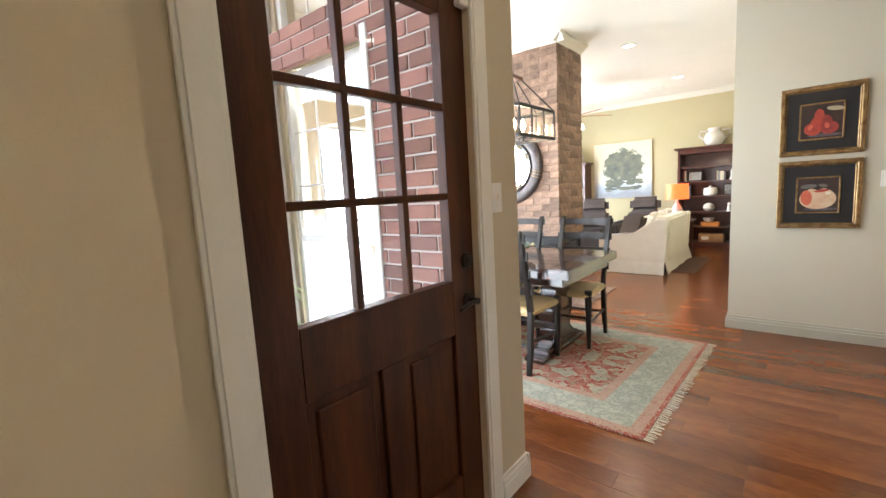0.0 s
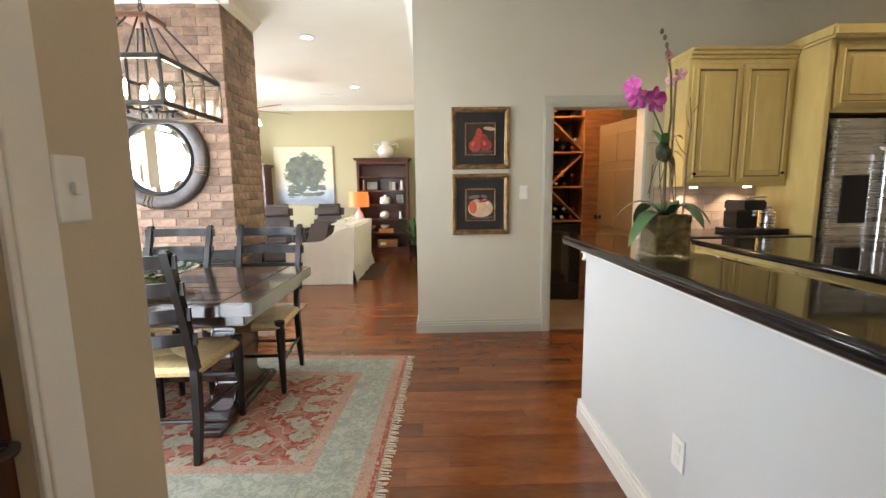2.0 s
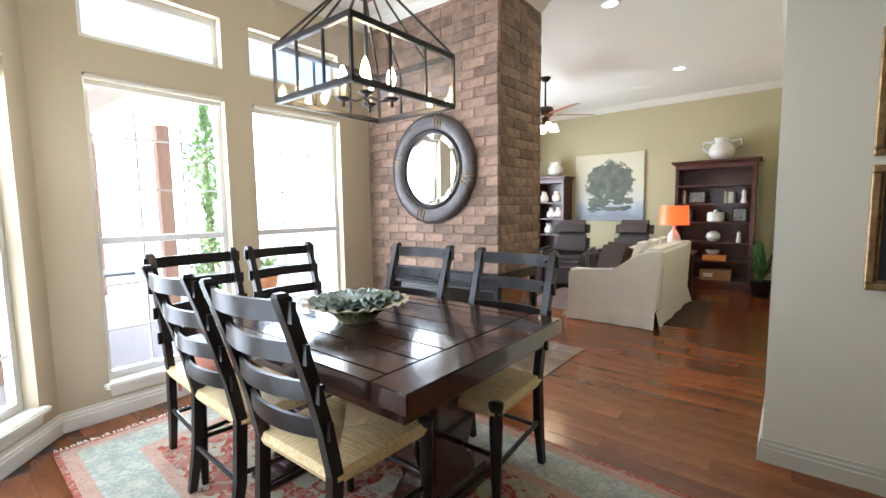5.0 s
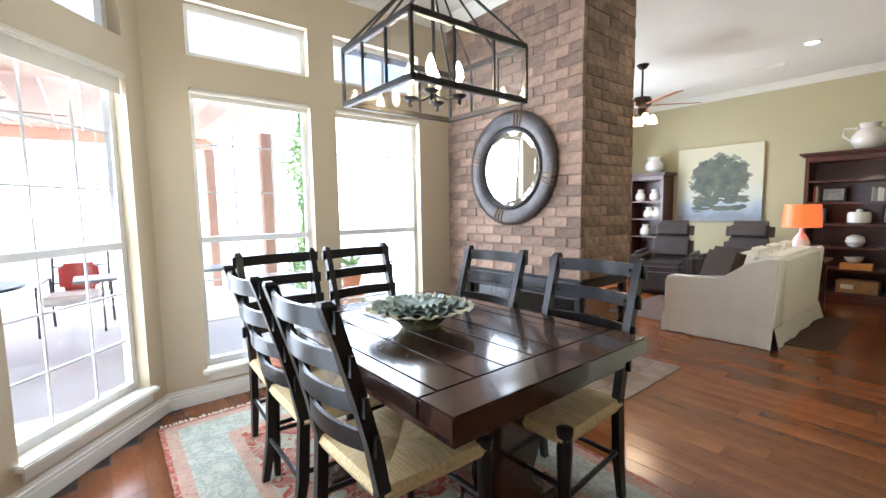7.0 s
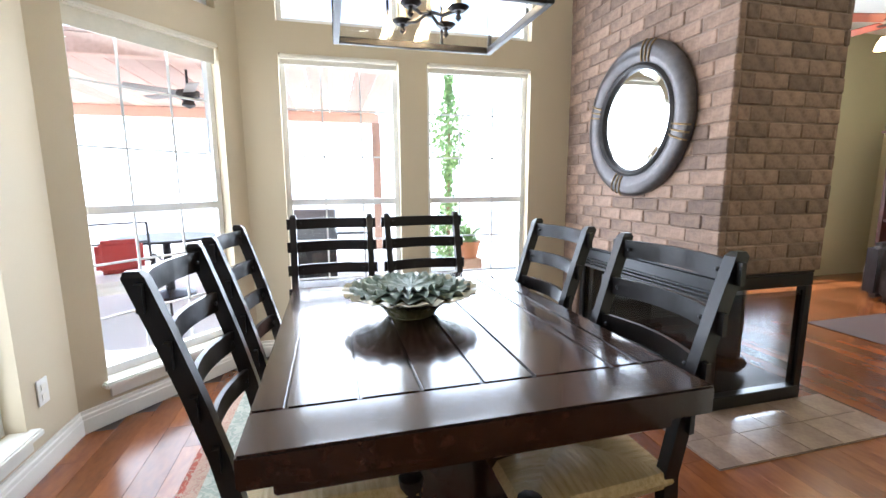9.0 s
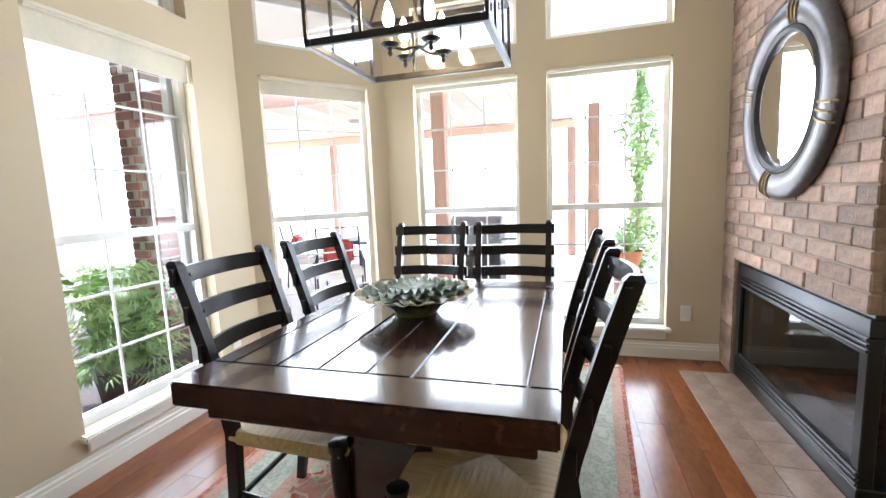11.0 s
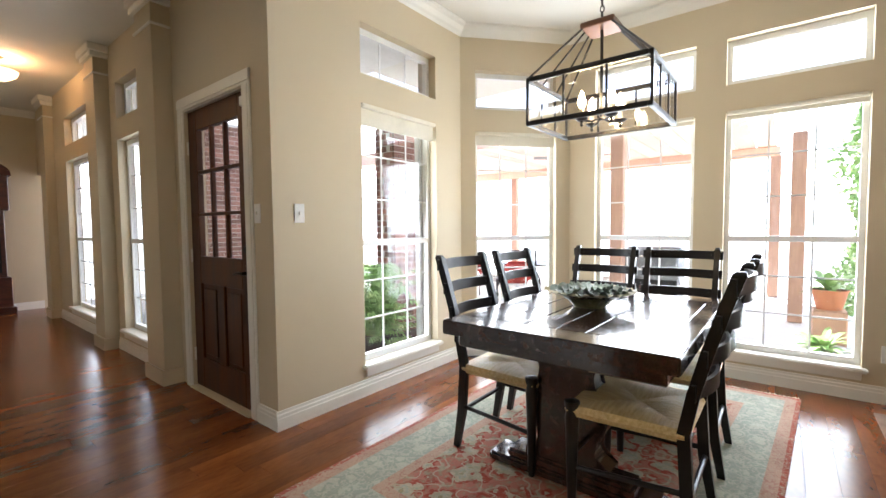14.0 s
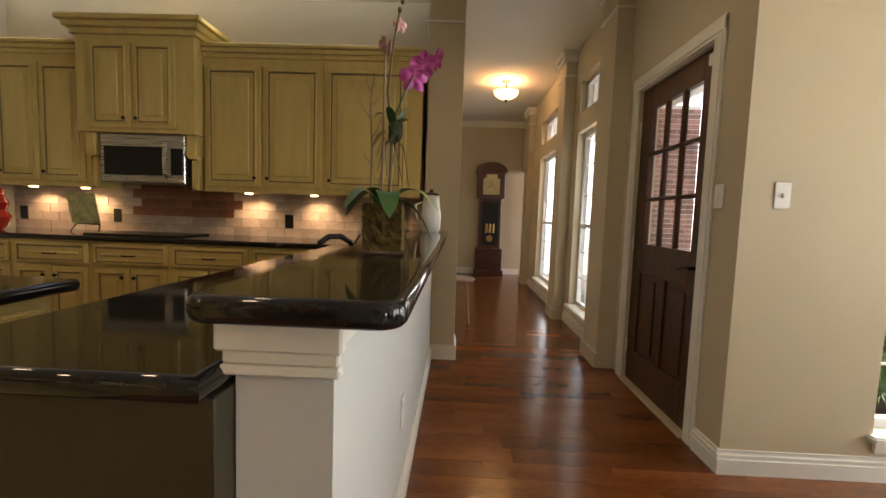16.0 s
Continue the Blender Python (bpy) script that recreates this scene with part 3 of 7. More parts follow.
for k in range(4):
    x = -2.17 + 0.23 * k
    part("log", tube([(x, FY0 + 0.16, 0.13 + 0.03 * (k % 2)), (x + 0.12, FY0 + 0.35, 0.16), (x + 0.03, FY1 - 0.16, 0.13)], 0.04, 8, 0.032), LOG, fire, smooth=True)

# round mirror
mirror = thing("round_mirror", (-1.85, 3.08, 1.59), "round mirror in a padded pewter frame on the brick", "mirror")
M = Matrix.Translation((-1.85, 3.08, 1.59)) @ pose(0, 0, 0, 90, 0, 0)
PEWTER = material("pewter_leather", (0.10, 0.088, 0.084), (0.045, 0.038, 0.036), 5, 0.36, metal=0.5, bump=0.1, bscale=40)
prof = [(0.33, 0.015), (0.335, 0.030), (0.35, 0.039), (0.39, 0.046), (0.425, 0.043), (0.448, 0.032), (0.458, 0.016), (0.458, 0.0)]
part("frame", moved(lathe(prof, seg=56, close=False), M), PEWTER, mirror, smooth=True)
part("inner_bead", moved(lathe([(0.295, 0.012), (0.30, 0.03), (0.315, 0.04), (0.33, 0.03), (0.335, 0.012)], seg=56, close=False), M), IRON, mirror, smooth=True)
part("mirror_glass", moved(lathe([(0.0, 0.018), (0.26, 0.018), (0.30, 0.013)], seg=56, close=False), M), MIRROR, mirror)
BRASS = material("aged_brass", (0.55, 0.38, 0.16), (0.40, 0.26, 0.10), 12, 0.35, metal=0.9)
OLDBRASS = material("dull_brass", (0.30, 0.20, 0.09), (0.18, 0.12, 0.06), 12, 0.45, metal=0.8)
for a in (75, 165, 255, 345):
    for o in (-5, 0, 5):
        c, s = math.cos(radians(a + o)), math.sin(radians(a + o))
        pts = [M @ Vector((r * c, r * s, h + 0.004)) for r, h in ((0.335, 0.030), (0.36, 0.041), (0.40, 0.0455), (0.44, 0.036), (0.458, 0.018))]
        part("clip", tube(pts, 0.0055, 6), OLDBRASS, mirror, "brass strap")

# hearth: tiles at the end of the file
hearth = tagged(part("hearth", B((-2.42, -0.82, 2.79, 3.11, 0.0005, 0.003), (-1.21, -0.82, 3.11, 3.92, 0.0005, 0.003)), MORTAR), "flush stone tile hearth before the fireplace", "hearth", "", "structure")


def rug_material(name, ground, motif, pale, scale, vine=0.045, bands=()):
    """Woven wool: mirrored flowers, scrolling stems and a soft mottled ground."""
    m = bpy.data.materials.new(name)
    m.use_nodes = True
    nt = m.node_tree
    b = nt.nodes["Principled BSDF"]
    b.inputs["Roughness"].default_value = 0.95
    b.inputs["Specular IOR Level"].default_value = 0.1
    tc = nt.nodes.new("ShaderNodeTexCoord")
    mp = nt.nodes.new("ShaderNodeMapping")
    mp.inputs["Location"].default_value = (1.05, -1.52, 0)
    nt.links.new(tc.outputs["Object"], mp.inputs["Vector"])
    sym = nt.nodes.new("ShaderNodeVectorMath")
    sym.operation = "ABSOLUTE"
    nt.links.new(mp.outputs[0], sym.inputs[0])
    warp = nt.nodes.new("ShaderNodeTexNoise")
    warp.inputs["Scale"].default_value, warp.inputs["Detail"].default_value = scale * 2.2, 4.0
    mixv = nt.nodes.new("ShaderNodeMix")
    mixv.data_type = "VECTOR"
    mixv.inputs["Factor"].default_value = 0.9 / scale
    nt.links.new(sym.outputs[0], warp.inputs["Vector"])
    nt.links.new(sym.outputs[0], mixv.inputs["A"])
    nt.links.new(warp.outputs["Color"], mixv.inputs["B"])
    v1 = nt.nodes.new("ShaderNodeTexVoronoi")
    v1.inputs["Scale"].default_value = scale
    nt.links.new(mixv.outputs["Result"], v1.inputs["Vector"])
    stem = nt.nodes.new("ShaderNodeTexNoise")
    stem.inputs["Scale"].default_value, stem.inputs["Detail"].default_value = scale * 1.25, 1.0
    nt.links.new(sym.outputs[0], stem.inputs["Vector"])
    off = nt.nodes.new("ShaderNodeMath")
    off.operation, off.inputs[1].default_value = "SUBTRACT", 0.5
    nt.links.new(stem.outputs["Fac"], off.inputs[0])
    ab = nt.nodes.new("ShaderNodeMath")
    ab.operation = "ABSOLUTE"
    nt.links.new(off.outputs[0], ab.inputs[0])
    wool = nt.nodes.new("ShaderNodeTexNoise")
    wool.inputs["Scale"].default_value = 90
    nt.links.new(tc.outputs["Object"], wool.inputs["Vector"])
    fade = nt.nodes.new("ShaderNodeTexNoise")
    fade.inputs["Scale"].default_value = 7
    nt.links.new(tc.outputs["Object"], fade.inputs["Vector"])
    r1 = nt.nodes.new("ShaderNodeValToRGB")
    e = r1.color_ramp.elements
    e[0].position, e[0].color = 0.0, (*ground, 1)
    e[1].position, e[1].color = 0.62, (*ground, 1)
    if bands:
        e[0].color, e[1].color, e[1].position = (*bands[0][1], 1), (*bands[-1][1], 1), bands[-1][0]
    for p, c in bands[1:-1] or ((0.06, ground), (0.10, pale), (0.17, pale), (0.20, motif), (0.30, motif), (0.33, pale), (0.36, ground), (0.50, ground), (0.55, motif)):
        n = e.new(p)
        n.color = (*c, 1)
    nt.links.new(v1.outputs["Distance"], r1.inputs[0])
    r2 = nt.nodes.new("ShaderNodeMapRange")
    r2.inputs["From Min"].default_value, r2.inputs["From Max"].default_value = vine * 0.35, vine * 0.75
    r2.inputs["To Min"].default_value, r2.inputs["To Max"].default_value = 0.8, 0.0
    nt.links.new(ab.outputs[0], r2.inputs["Value"])
    mx = nt.nodes.new("ShaderNodeMix")
    mx.data_type = "RGBA"
    nt.links.new(r2.outputs[0], mx.inputs["Factor"])
    nt.links.new(r1.outputs[0], mx.inputs["A"])
    mx.inputs["B"].default_value = (*pale, 1)
    last = mx
    if bands:
        blotch = nt.nodes.new("ShaderNodeTexNoise")
        blotch.inputs["Scale"].default_value, blotch.inputs["Detail"].default_value = scale * 3.6, 6.0
        nt.links.new(sym.outputs[0], blotch.inputs["Vector"])
        cut = nt.nodes.new("ShaderNodeMapRange")
        cut.inputs["From Min"].default_value, cut.inputs["From Max"].default_value = 0.48, 0.68
        cut.inputs["To Max"].default_value = 0.75
        nt.links.new(blotch.outputs["Fac"], cut.inputs["Value"])
        mb = nt.nodes.new("ShaderNodeMix")
        mb.data_type = "RGBA"
        nt.links.new(cut.outputs[0], mb.inputs["Factor"])
        nt.links.new(mx.outputs["Result"], mb.inputs["A"])
        mb.inputs["B"].default_value = (*motif, 1)
        last = mb
    for tex, f in ((wool, 0.35), (fade, 0.35)):
        mul = nt.nodes.new("ShaderNodeMix")
        mul.data_type, mul.blend_type = "RGBA", "MULTIPLY"
        mul.inputs["Factor"].default_value = f
        nt.links.new(last.outputs["Result"], mul.inputs["A"])
        nt.links.new(tex.outputs["Fac"], mul.inputs["B"])
        last = mul
    nt.links.new(last.outputs["Result"], b.inputs["Base Color"])
    bp = nt.nodes.new("ShaderNodeBump")
    bp.inputs["Strength"].default_value = 0.4
    nt.links.new(wool.outputs["Fac"], bp.inputs["Height"])
    nt.links.new(bp.outputs[0], b.inputs["Normal"])
    return m


RED, SAGE, IVORY = (0.40, 0.085, 0.06), (0.40, 0.44, 0.37), (0.56, 0.49, 0.38)
OLIVE, OCHRE, ROSE = (0.33, 0.33, 0.22), (0.46, 0.34, 0.17), (0.50, 0.20, 0.15)
RUGFIELD = rug_material("rug_field", RED, (0.36, 0.36, 0.25), IVORY, 8.5, 0.045, ((0.0, OCHRE), (0.09, OLIVE), (0.14, IVORY), (0.24, SAGE), (0.29, IVORY), (0.36, (0.48, 0.42, 0.30)), (0.41, IVORY), (0.44, RED), (0.54, RED), (0.60, ROSE)))
RUGBORDER = rug_material("rug_border", SAGE, (0.56, 0.55, 0.46), (0.56, 0.55, 0.47), 12, 0.06)
RUGGUARD = rug_material("rug_guard", (0.56, 0.38, 0.29), (0.56, 0.42, 0.33), (0.48, 0.26, 0.20), 22)
RUGEDGE = rug_material("rug_edge", (0.45, 0.13, 0.09), RED, IVORY, 25)
rug = thing("area_rug", (-1.05, 1.52, 0), "red and sage floral wool rug with fringed ends", "rug")
RC = [Vector(p) for p in ((0.36, 0.57, 0), (0.42, 2.26, 0), (-2.40, 2.44, 0), (-2.40, 0.62, 0))]


def rug_ring(i0, i1, z):
    bm = bmesh.new()
    c = sum(RC, Vector()) / 4
    def inset(k):
        out = []
        for p in RC:
            q = p.copy()
            q.x += -k if p.x > c.x else k
            q.y += -k if p.y > c.y else k
            out.append(q)
        return out
    o, i = inset(i0), inset(i1)
    for z0 in (z,):
        vo = [bm.verts.new((p.x, p.y, z0)) for p in o]
        vb = [bm.verts.new((p.x, p.y, 0.0008)) for p in o]
        vi = [bm.verts.new((p.x, p.y, z0)) for p in i]
        for k in range(4):
            bm.faces.new([vo[k], vo[(k + 1) % 4], vi[(k + 1) % 4], vi[k]])
            bm.faces.new([vb[k], vb[(k + 1) % 4], vo[(k + 1) % 4], vo[k]])
    return bm, i


for nm, a, b, mt in (("edge_band", 0.0, 0.025, RUGEDGE), ("outer_guard", 0.025, 0.085, RUGGUARD), ("border", 0.085, 0.30, RUGBORDER), ("inner_guard", 0.30, 0.36, RUGGUARD)):
    bm, inner = rug_ring(a, b, 0.0105)
    part(nm, bm, mt, rug)
bm = bmesh.new()
bm.faces.new([bm.verts.new((p.x, p.y, 0.0105)) for p in inner])
part("field", bm, RUGFIELD, rug)
FRINGE = material("rug_fringe", (0.66, 0.60, 0.48), rough=0.95)
for xs, sgn in ((0.36, 1), (-2.40, -1)):
    bm = bmesh.new()
    for k in range(150):
        y = 0.58 + 1.67 * k / 149 if sgn > 0 else 0.63 + 1.80 * k / 149
        x = xs + (0.06 * (k / 149) if sgn > 0 else 0)
        j = random.uniform(-0.012, 0.012)
        L = random.uniform(0.035, 0.06)
        w = 0.0035
        v = [bm.verts.new(q) for q in ((x, y - w, 0.008), (x, y + w, 0.008), (x + sgn * L, y + w + j, 0.002), (x + sgn * L, y - w + j, 0.002))]
        bm.faces.new(v)
    part("fringe", bm, FRINGE, rug, "cream cotton fringe")

# table
table = thing("dining_table", (-0.92, 1.56, 0.0), "dark stained trestle dining table on the rug", "table")
TX0, TX1, TY0, TY1 = -1.61, -0.235, 1.06, 2.065
ZR = 0.011
for a, b in ((TX0, TX0 + 0.15), (TX1 - 0.15, TX1)):
    part("breadboard_end", B((a, b, TY0, TY1, 0.692, 0.76), bevel=0.005, seg=2), TABLEWOOD, table)
# planks of mixed width between the breadboard ends
cuts = (0.0, 0.07, 0.22, 0.355, 0.50, 0.63, 0.84, 0.925, 1.0)
for c0, c1 in zip(cuts, cuts[1:]):
    y0, y1 = TY0 + (TY1 - TY0) * c0, TY0 + (TY1 - TY0) * c1
    part("plank", B((TX0 + 0.152, TX1 - 0.152, y0 + (0.0007 if c0 else 0), y1 - (0.0007 if c1 < 1 else 0), 0.692, 0.7595), bevel=0.0045, seg=2), TABLEWOOD, table)
part("apron", B((TX0 + 0.06, TX1 - 0.06, TY0 + 0.05, TY1 - 0.05, 0.628, 0.691), bevel=0.006), TABLEWOOD, table)


def vase_board(x, y, half):
    """A thick trestle board with a vase outline, seen along x."""
    edge = [(0.20, 0.10), (0.20, 0.135), (0.165, 0.15), (0.135, 0.175), (0.125, 0.20), (0.14, 0.24), (0.175, 0.30), (0.19, 0.35), (0.18, 0.40), (0.15, 0.45), (0.125, 0.50), (0.12, 0.54), (0.135, 0.58), (0.165, 0.60)]
    bm = bmesh.new()
    outline = [(y + w, z) for w, z in edge] + [(y - w, z) for w, z in reversed(edge)]
    fa = [bm.verts.new((x - half, yy, zz)) for yy, zz in outline]
    fb = [bm.verts.new((x + half, yy, zz)) for yy, zz in outline]
    n = len(outline)
    bm.faces.new(fa[::-1])
    bm.faces.new(fb)
    for k in range(n):
        bm.faces.new([fa[k], fa[(k + 1) % n], fb[(k + 1) % n], fb[k]])
    bmesh.ops.bevel(bm, geom=[e for f in bm.faces if len(f.verts) > 6 for e in f.edges], offset=0.008, segments=2, affect="EDGES")
    return bm


for x in (-1.28, -0.565):
    part("bearer", B((x - 0.075, x + 0.075, TY0 + 0.12, TY1 - 0.12, 0.60, 0.627), bevel=0.008), TABLEWOOD, table)
    part("pedestal", vase_board(x, 1.56, 0.065), TABLEWOOD, table, smooth=True)
    part("foot", B((x - 0.085, x + 0.085, 1.16, 1.96, ZR, 0.055), (x - 0.075, x + 0.075, 1.26, 1.86, 0.055, 0.10), bevel=0.012, seg=2), TABLEWOOD, table)
part("stretcher", B((-1.28, -0.565, 1.52, 1.60, 0.16, 0.24), bevel=0.006), TABLEWOOD, table)


def slat(bm, z, half, y_at, tab=0.035, h=0.058, curve=0.045, th=0.014):
    """A curved ladder-back slat whose ends pass through the posts."""
    n = 10
    rows = []
    for i in range(n + 1):
        u = -1 + 2 * i / n
        x = u * (half + tab)
        c = curve * (1 - min(1, abs(x) / half) ** 2)
        y = y_at(z) - c
        rows.append([bm.verts.new((x, y + a, z + b)) for a, b in ((-th / 2, -h / 2), (th / 2, -h / 2), (th / 2, h / 2), (-th / 2, h / 2))])
    for p, q in zip(rows, rows[1:]):
        for k in range(4):
            bm.faces.new([p[k], p[(k + 1) % 4], q[(k + 1) % 4], q[k]])
    bm.faces.new(rows[0][::-1])
    bm.faces.new(rows[-1])
    return bm


def dining_chair(label):
    """A ladder-back chair that faces +y, seat centre over the origin."""
    ob = thing("dining_chair", (0, 0, 0), label, "chair", "chairs round the table")
    by = lambda z: -0.20 if z < 0.45 else -0.20 - 0.145 * ((z - 0.45) / 0.55) ** 1.25
    hw = lambda z: 0.205 if z < 0.45 else 0.205 + 0.012 * (z - 0.45)
    for s in (-1, 1):
        bm = bmesh.new()
        rings = []
        for z, dy in ((0.0, -0.05), (0.2, -0.015), (0.45, 0), (0.6, 0), (0.75, 0), (0.9, 0), (1.022, 0), (1.034, 0)):
            w, d = (0.017, 0.021) if z < 1.025 else (0.010, 0.013)
            if z < 0.1:
                w, d = 0.014, 0.016
            x, y = s * hw(z), by(z) + dy
            rings.append([bm.verts.new((x + a * w, y + b * d, z)) for a, b in ((-1, -1), (1, -1), (1, 1), (-1, 1))])
        for p, q in zip(rings, rings[1:]):
            for k in range(4):
                bm.faces.new([p[k], p[(k + 1) % 4], q[(k + 1) % 4], q[k]])
        bm.faces.new(rings[0][::-1])
        bm.faces.new(rings[-1])
        part("back_leg", bm, BLACKWOOD, ob)
        part("front_leg", lathe([(0.016, 0.0), (0.020, 0.12), (0.025, 0.30), (0.029, 0.40), (0.026, 0.44), (0.031, 0.455), (0.031, 0.475), (0.0, 0.482)], (s * 0.225, 0.20, 0), 10), BLACKWOOD, ob, smooth=True)
        part("side_stretcher", tube([(s * 0.222, 0.20, 0.20), (s * 0.207, -0.21, 0.23)], 0.011, 8), BLACKWOOD, ob)
        part("seat_rail", tube([(s * 0.225, 0.20, 0.43), (s * 0.205, -0.20, 0.43)], 0.014, 8), BLACKWOOD, ob)
    part("front_stretcher", tube([(-0.222, 0.20, 0.25), (0.222, 0.20, 0.25)], 0.011, 8), BLACKWOOD, ob)
    part("back_stretcher", tube([(-0.205, -0.22, 0.20), (0.205, -0.22, 0.20)], 0.011, 8), BLACKWOOD, ob)
    part("front_rail", tube([(-0.222, 0.20, 0.43), (0.222, 0.20, 0.43)], 0.014, 8), BLACKWOOD, ob)
    for z in (0.982, 0.857, 0.732, 0.607):
        sl = part("slat", slat(bmesh.new(), z, hw(z), by), BLACKWOOD, ob, smooth=True)
        for s in (-1, 1):
            part("peg", moved(lathe([(0.0, -0.006), (0.007, -0.004), (0.007, 0.0), (0.0, 0.003)], seg=8), Matrix.Translation((s * hw(z), by(z) - 0.019, z)) @ pose(0, 0, 0, 90, 0, 0)), BLACKMETAL, sl)
            part("peg", moved(lathe([(0.0, -0.006), (0.007, -0.004), (0.007, 0.0), (0.0, 0.003)], seg=8), Matrix.Translation((s * (hw(z) - 0.04), by(z) + 0.002, z)) @ pose(0, 0, 0, -90, 0, 0)), BLACKMETAL, sl)
    # four woven triangles that meet in the middle and dip there
    cs = [Vector((-0.235, 0.215, 0.462)), Vector((0.235, 0.215, 0.462)), Vector((0.212, -0.205, 0.462)), Vector((-0.212, -0.205, 0.462))]
    mid = Vector((0, 0.0, 0.452))
    for k in range(4):
        bm = bmesh.new()
        a, b = cs[k], cs[(k + 1) % 4]
        n = 6
        grid = []
        for i in range(n + 1):
            row = []
            u = i / n
            for j in range(n + 1):
                v = j / n
                p = mid.lerp(a.lerp(b, v), u)
                p.z += 0.016 * math.sin(math.pi * min(1, u)) * (0.4 + 0.6 * math.sin(math.pi * v))
                row.append(bm.verts.new(p))
            grid.append(row)
        for i in range(n):
            for j in range(n):
                f = [grid[i][j], grid[i + 1][j], grid[i + 1][j + 1], grid[i][j + 1]]
                bm.faces.new(f)
        out = (a + b) / 2 - mid
        out.z = 0
        out.normalize()
        drop = [bm.verts.new(p.co + out * 0.014 + Vector((0, 0, -0.022))) for p in grid[n]]
        drop2 = [bm.verts.new(p.co + out * 0.004 + Vector((0, 0, -0.045))) for p in grid[n]]
        for j in range(n):
            bm.faces.new([grid[n][j], grid[n][j + 1], drop[j + 1], drop[j]])
            bm.faces.new([drop[j], drop[j + 1], drop2[j + 1], drop2[j]])
        bmesh.ops.remove_doubles(bm, verts=bm.verts[:], dist=0.0005)
        part("seat", bm, RUSH_Y if k % 2 == 0 else RUSH_X, ob, "woven rush seat panel", True)
    return ob


RUSH_X = material("rush_weave_x", (0.86, 0.69, 0.38), (0.62, 0.43, 0.17), 6, 0.42, bump=0.7, bscale=40, stretch=(1.0, 14, 14))
RUSH_Y = material("rush_weave_y", (0.86, 0.69, 0.38), (0.62, 0.43, 0.17), 6, 0.42, bump=0.7, bscale=40, stretch=(14, 1.0, 14))
chair = dining_chair("black ladder-back dining chair with a woven rush seat")
chair.matrix_basis = pose(-0.70, 1.20, ZR, 0, 0, 1)
others = [copy_thing(chair, pose(*p)) for p in ((-1.275, 1.20, ZR, 0, 0, -1), (-0.555, 1.86, ZR, 0, 0, 180), (-1.20, 1.865, ZR, 0, 0, 181), (-1.70, 1.24, ZR, 0, 0, -90), (-1.70, 1.77, ZR, 0, 0, -89))]
tagged(others[3], "black ladder-back chair with a tied rust cushion")
CUSHION = material("rust_cushion", (0.50, 0.22, 0.15), (0.40, 0.16, 0.10), 8, 0.9, bump=0.3, bscale=150)
cushion = thing("seat_cushion", (-1.70, 1.24, 0.485), "rust fabric cushion on the rush chair seat", "cushion")
bm = lathe([(0.0, 0.0), (0.17, 0.002), (0.20, 0.02), (0.195, 0.038), (0.15, 0.05), (0.0, 0.053)], (-1.70, 1.24, 0.487), 20)
part("pad", bm, CUSHION, cushion, smooth=True)
part("tassel", B((-1.895, -1.88, 1.06, 1.075, 0.33, 0.47), bevel=0.004), CUSHION, cushion)

# bowl with ruffled rim, and its leafy filling
CERAMIC = material("green_ceramic", (0.30, 0.29, 0.15), (0.10, 0.11, 0.05), 14, 0.25, bump=0.3, bscale=40, coat=0.4)
LEAFY = material("silvery_leaves", (0.42, 0.47, 0.40), (0.10, 0.16, 0.12), 22, 0.5, bump=0.5, bscale=60)
bowl = thing("ruffled_bowl", (-0.97, 1.50, 0.76), "green glazed ruffled leaf bowl on the table", "bowl")


def ruffled(profile, at, seg, amp, waves, phase=0.0):
    bm = lathe(profile, at, seg, close=False)
    n = len(profile)
    for i, v in enumerate(bm.verts):
        u = (i // seg) / (n - 1)
        a = 2 * math.pi * (i % seg) / seg
        k = 1 + amp * u * u * math.sin(waves * a + phase) * 0.5
        v.co.x = at[0] + (v.co.x - at[0]) * k
        v.co.y = at[1] + (v.co.y - at[1]) * k
        v.co.z += amp * 0.12 * u * u * math.cos(waves * a + phase) + 0.004 * u * math.sin(31 * a)
    return bm


BC = (-0.97, 1.50, 0.761)
part("bowl_body", ruffled([(0.0, 0.003), (0.085, 0.0), (0.09, 0.012), (0.11, 0.035), (0.15, 0.062), (0.20, 0.078), (0.195, 0.083), (0.13, 0.065), (0.08, 0.04), (0.0, 0.035)], BC, 120, 0.05, 20), CERAMIC, bowl, smooth=True)
part("rim", ruffled([(0.17, 0.070), (0.20, 0.080), (0.235, 0.088), (0.238, 0.092), (0.20, 0.086)], BC, 120, 0.06, 22), material("cream_rim", (0.62, 0.58, 0.42), (0.45, 0.40, 0.24), 30, 0.35), bowl, "cream scalloped rim", True)
for k, (r, z) in enumerate(((0.205, 0.092), (0.165, 0.100), (0.115, 0.106))):
    part("leaf_layer", ruffled([(0.0, z - 0.012), (r * 0.5, z - 0.008), (r * 0.75, z - 0.001), (r * 0.9, z - 0.003), (r, z + 0.005)], BC, 120, 0.09, 19 + 2 * k, k), LEAFY, bowl, smooth=True)

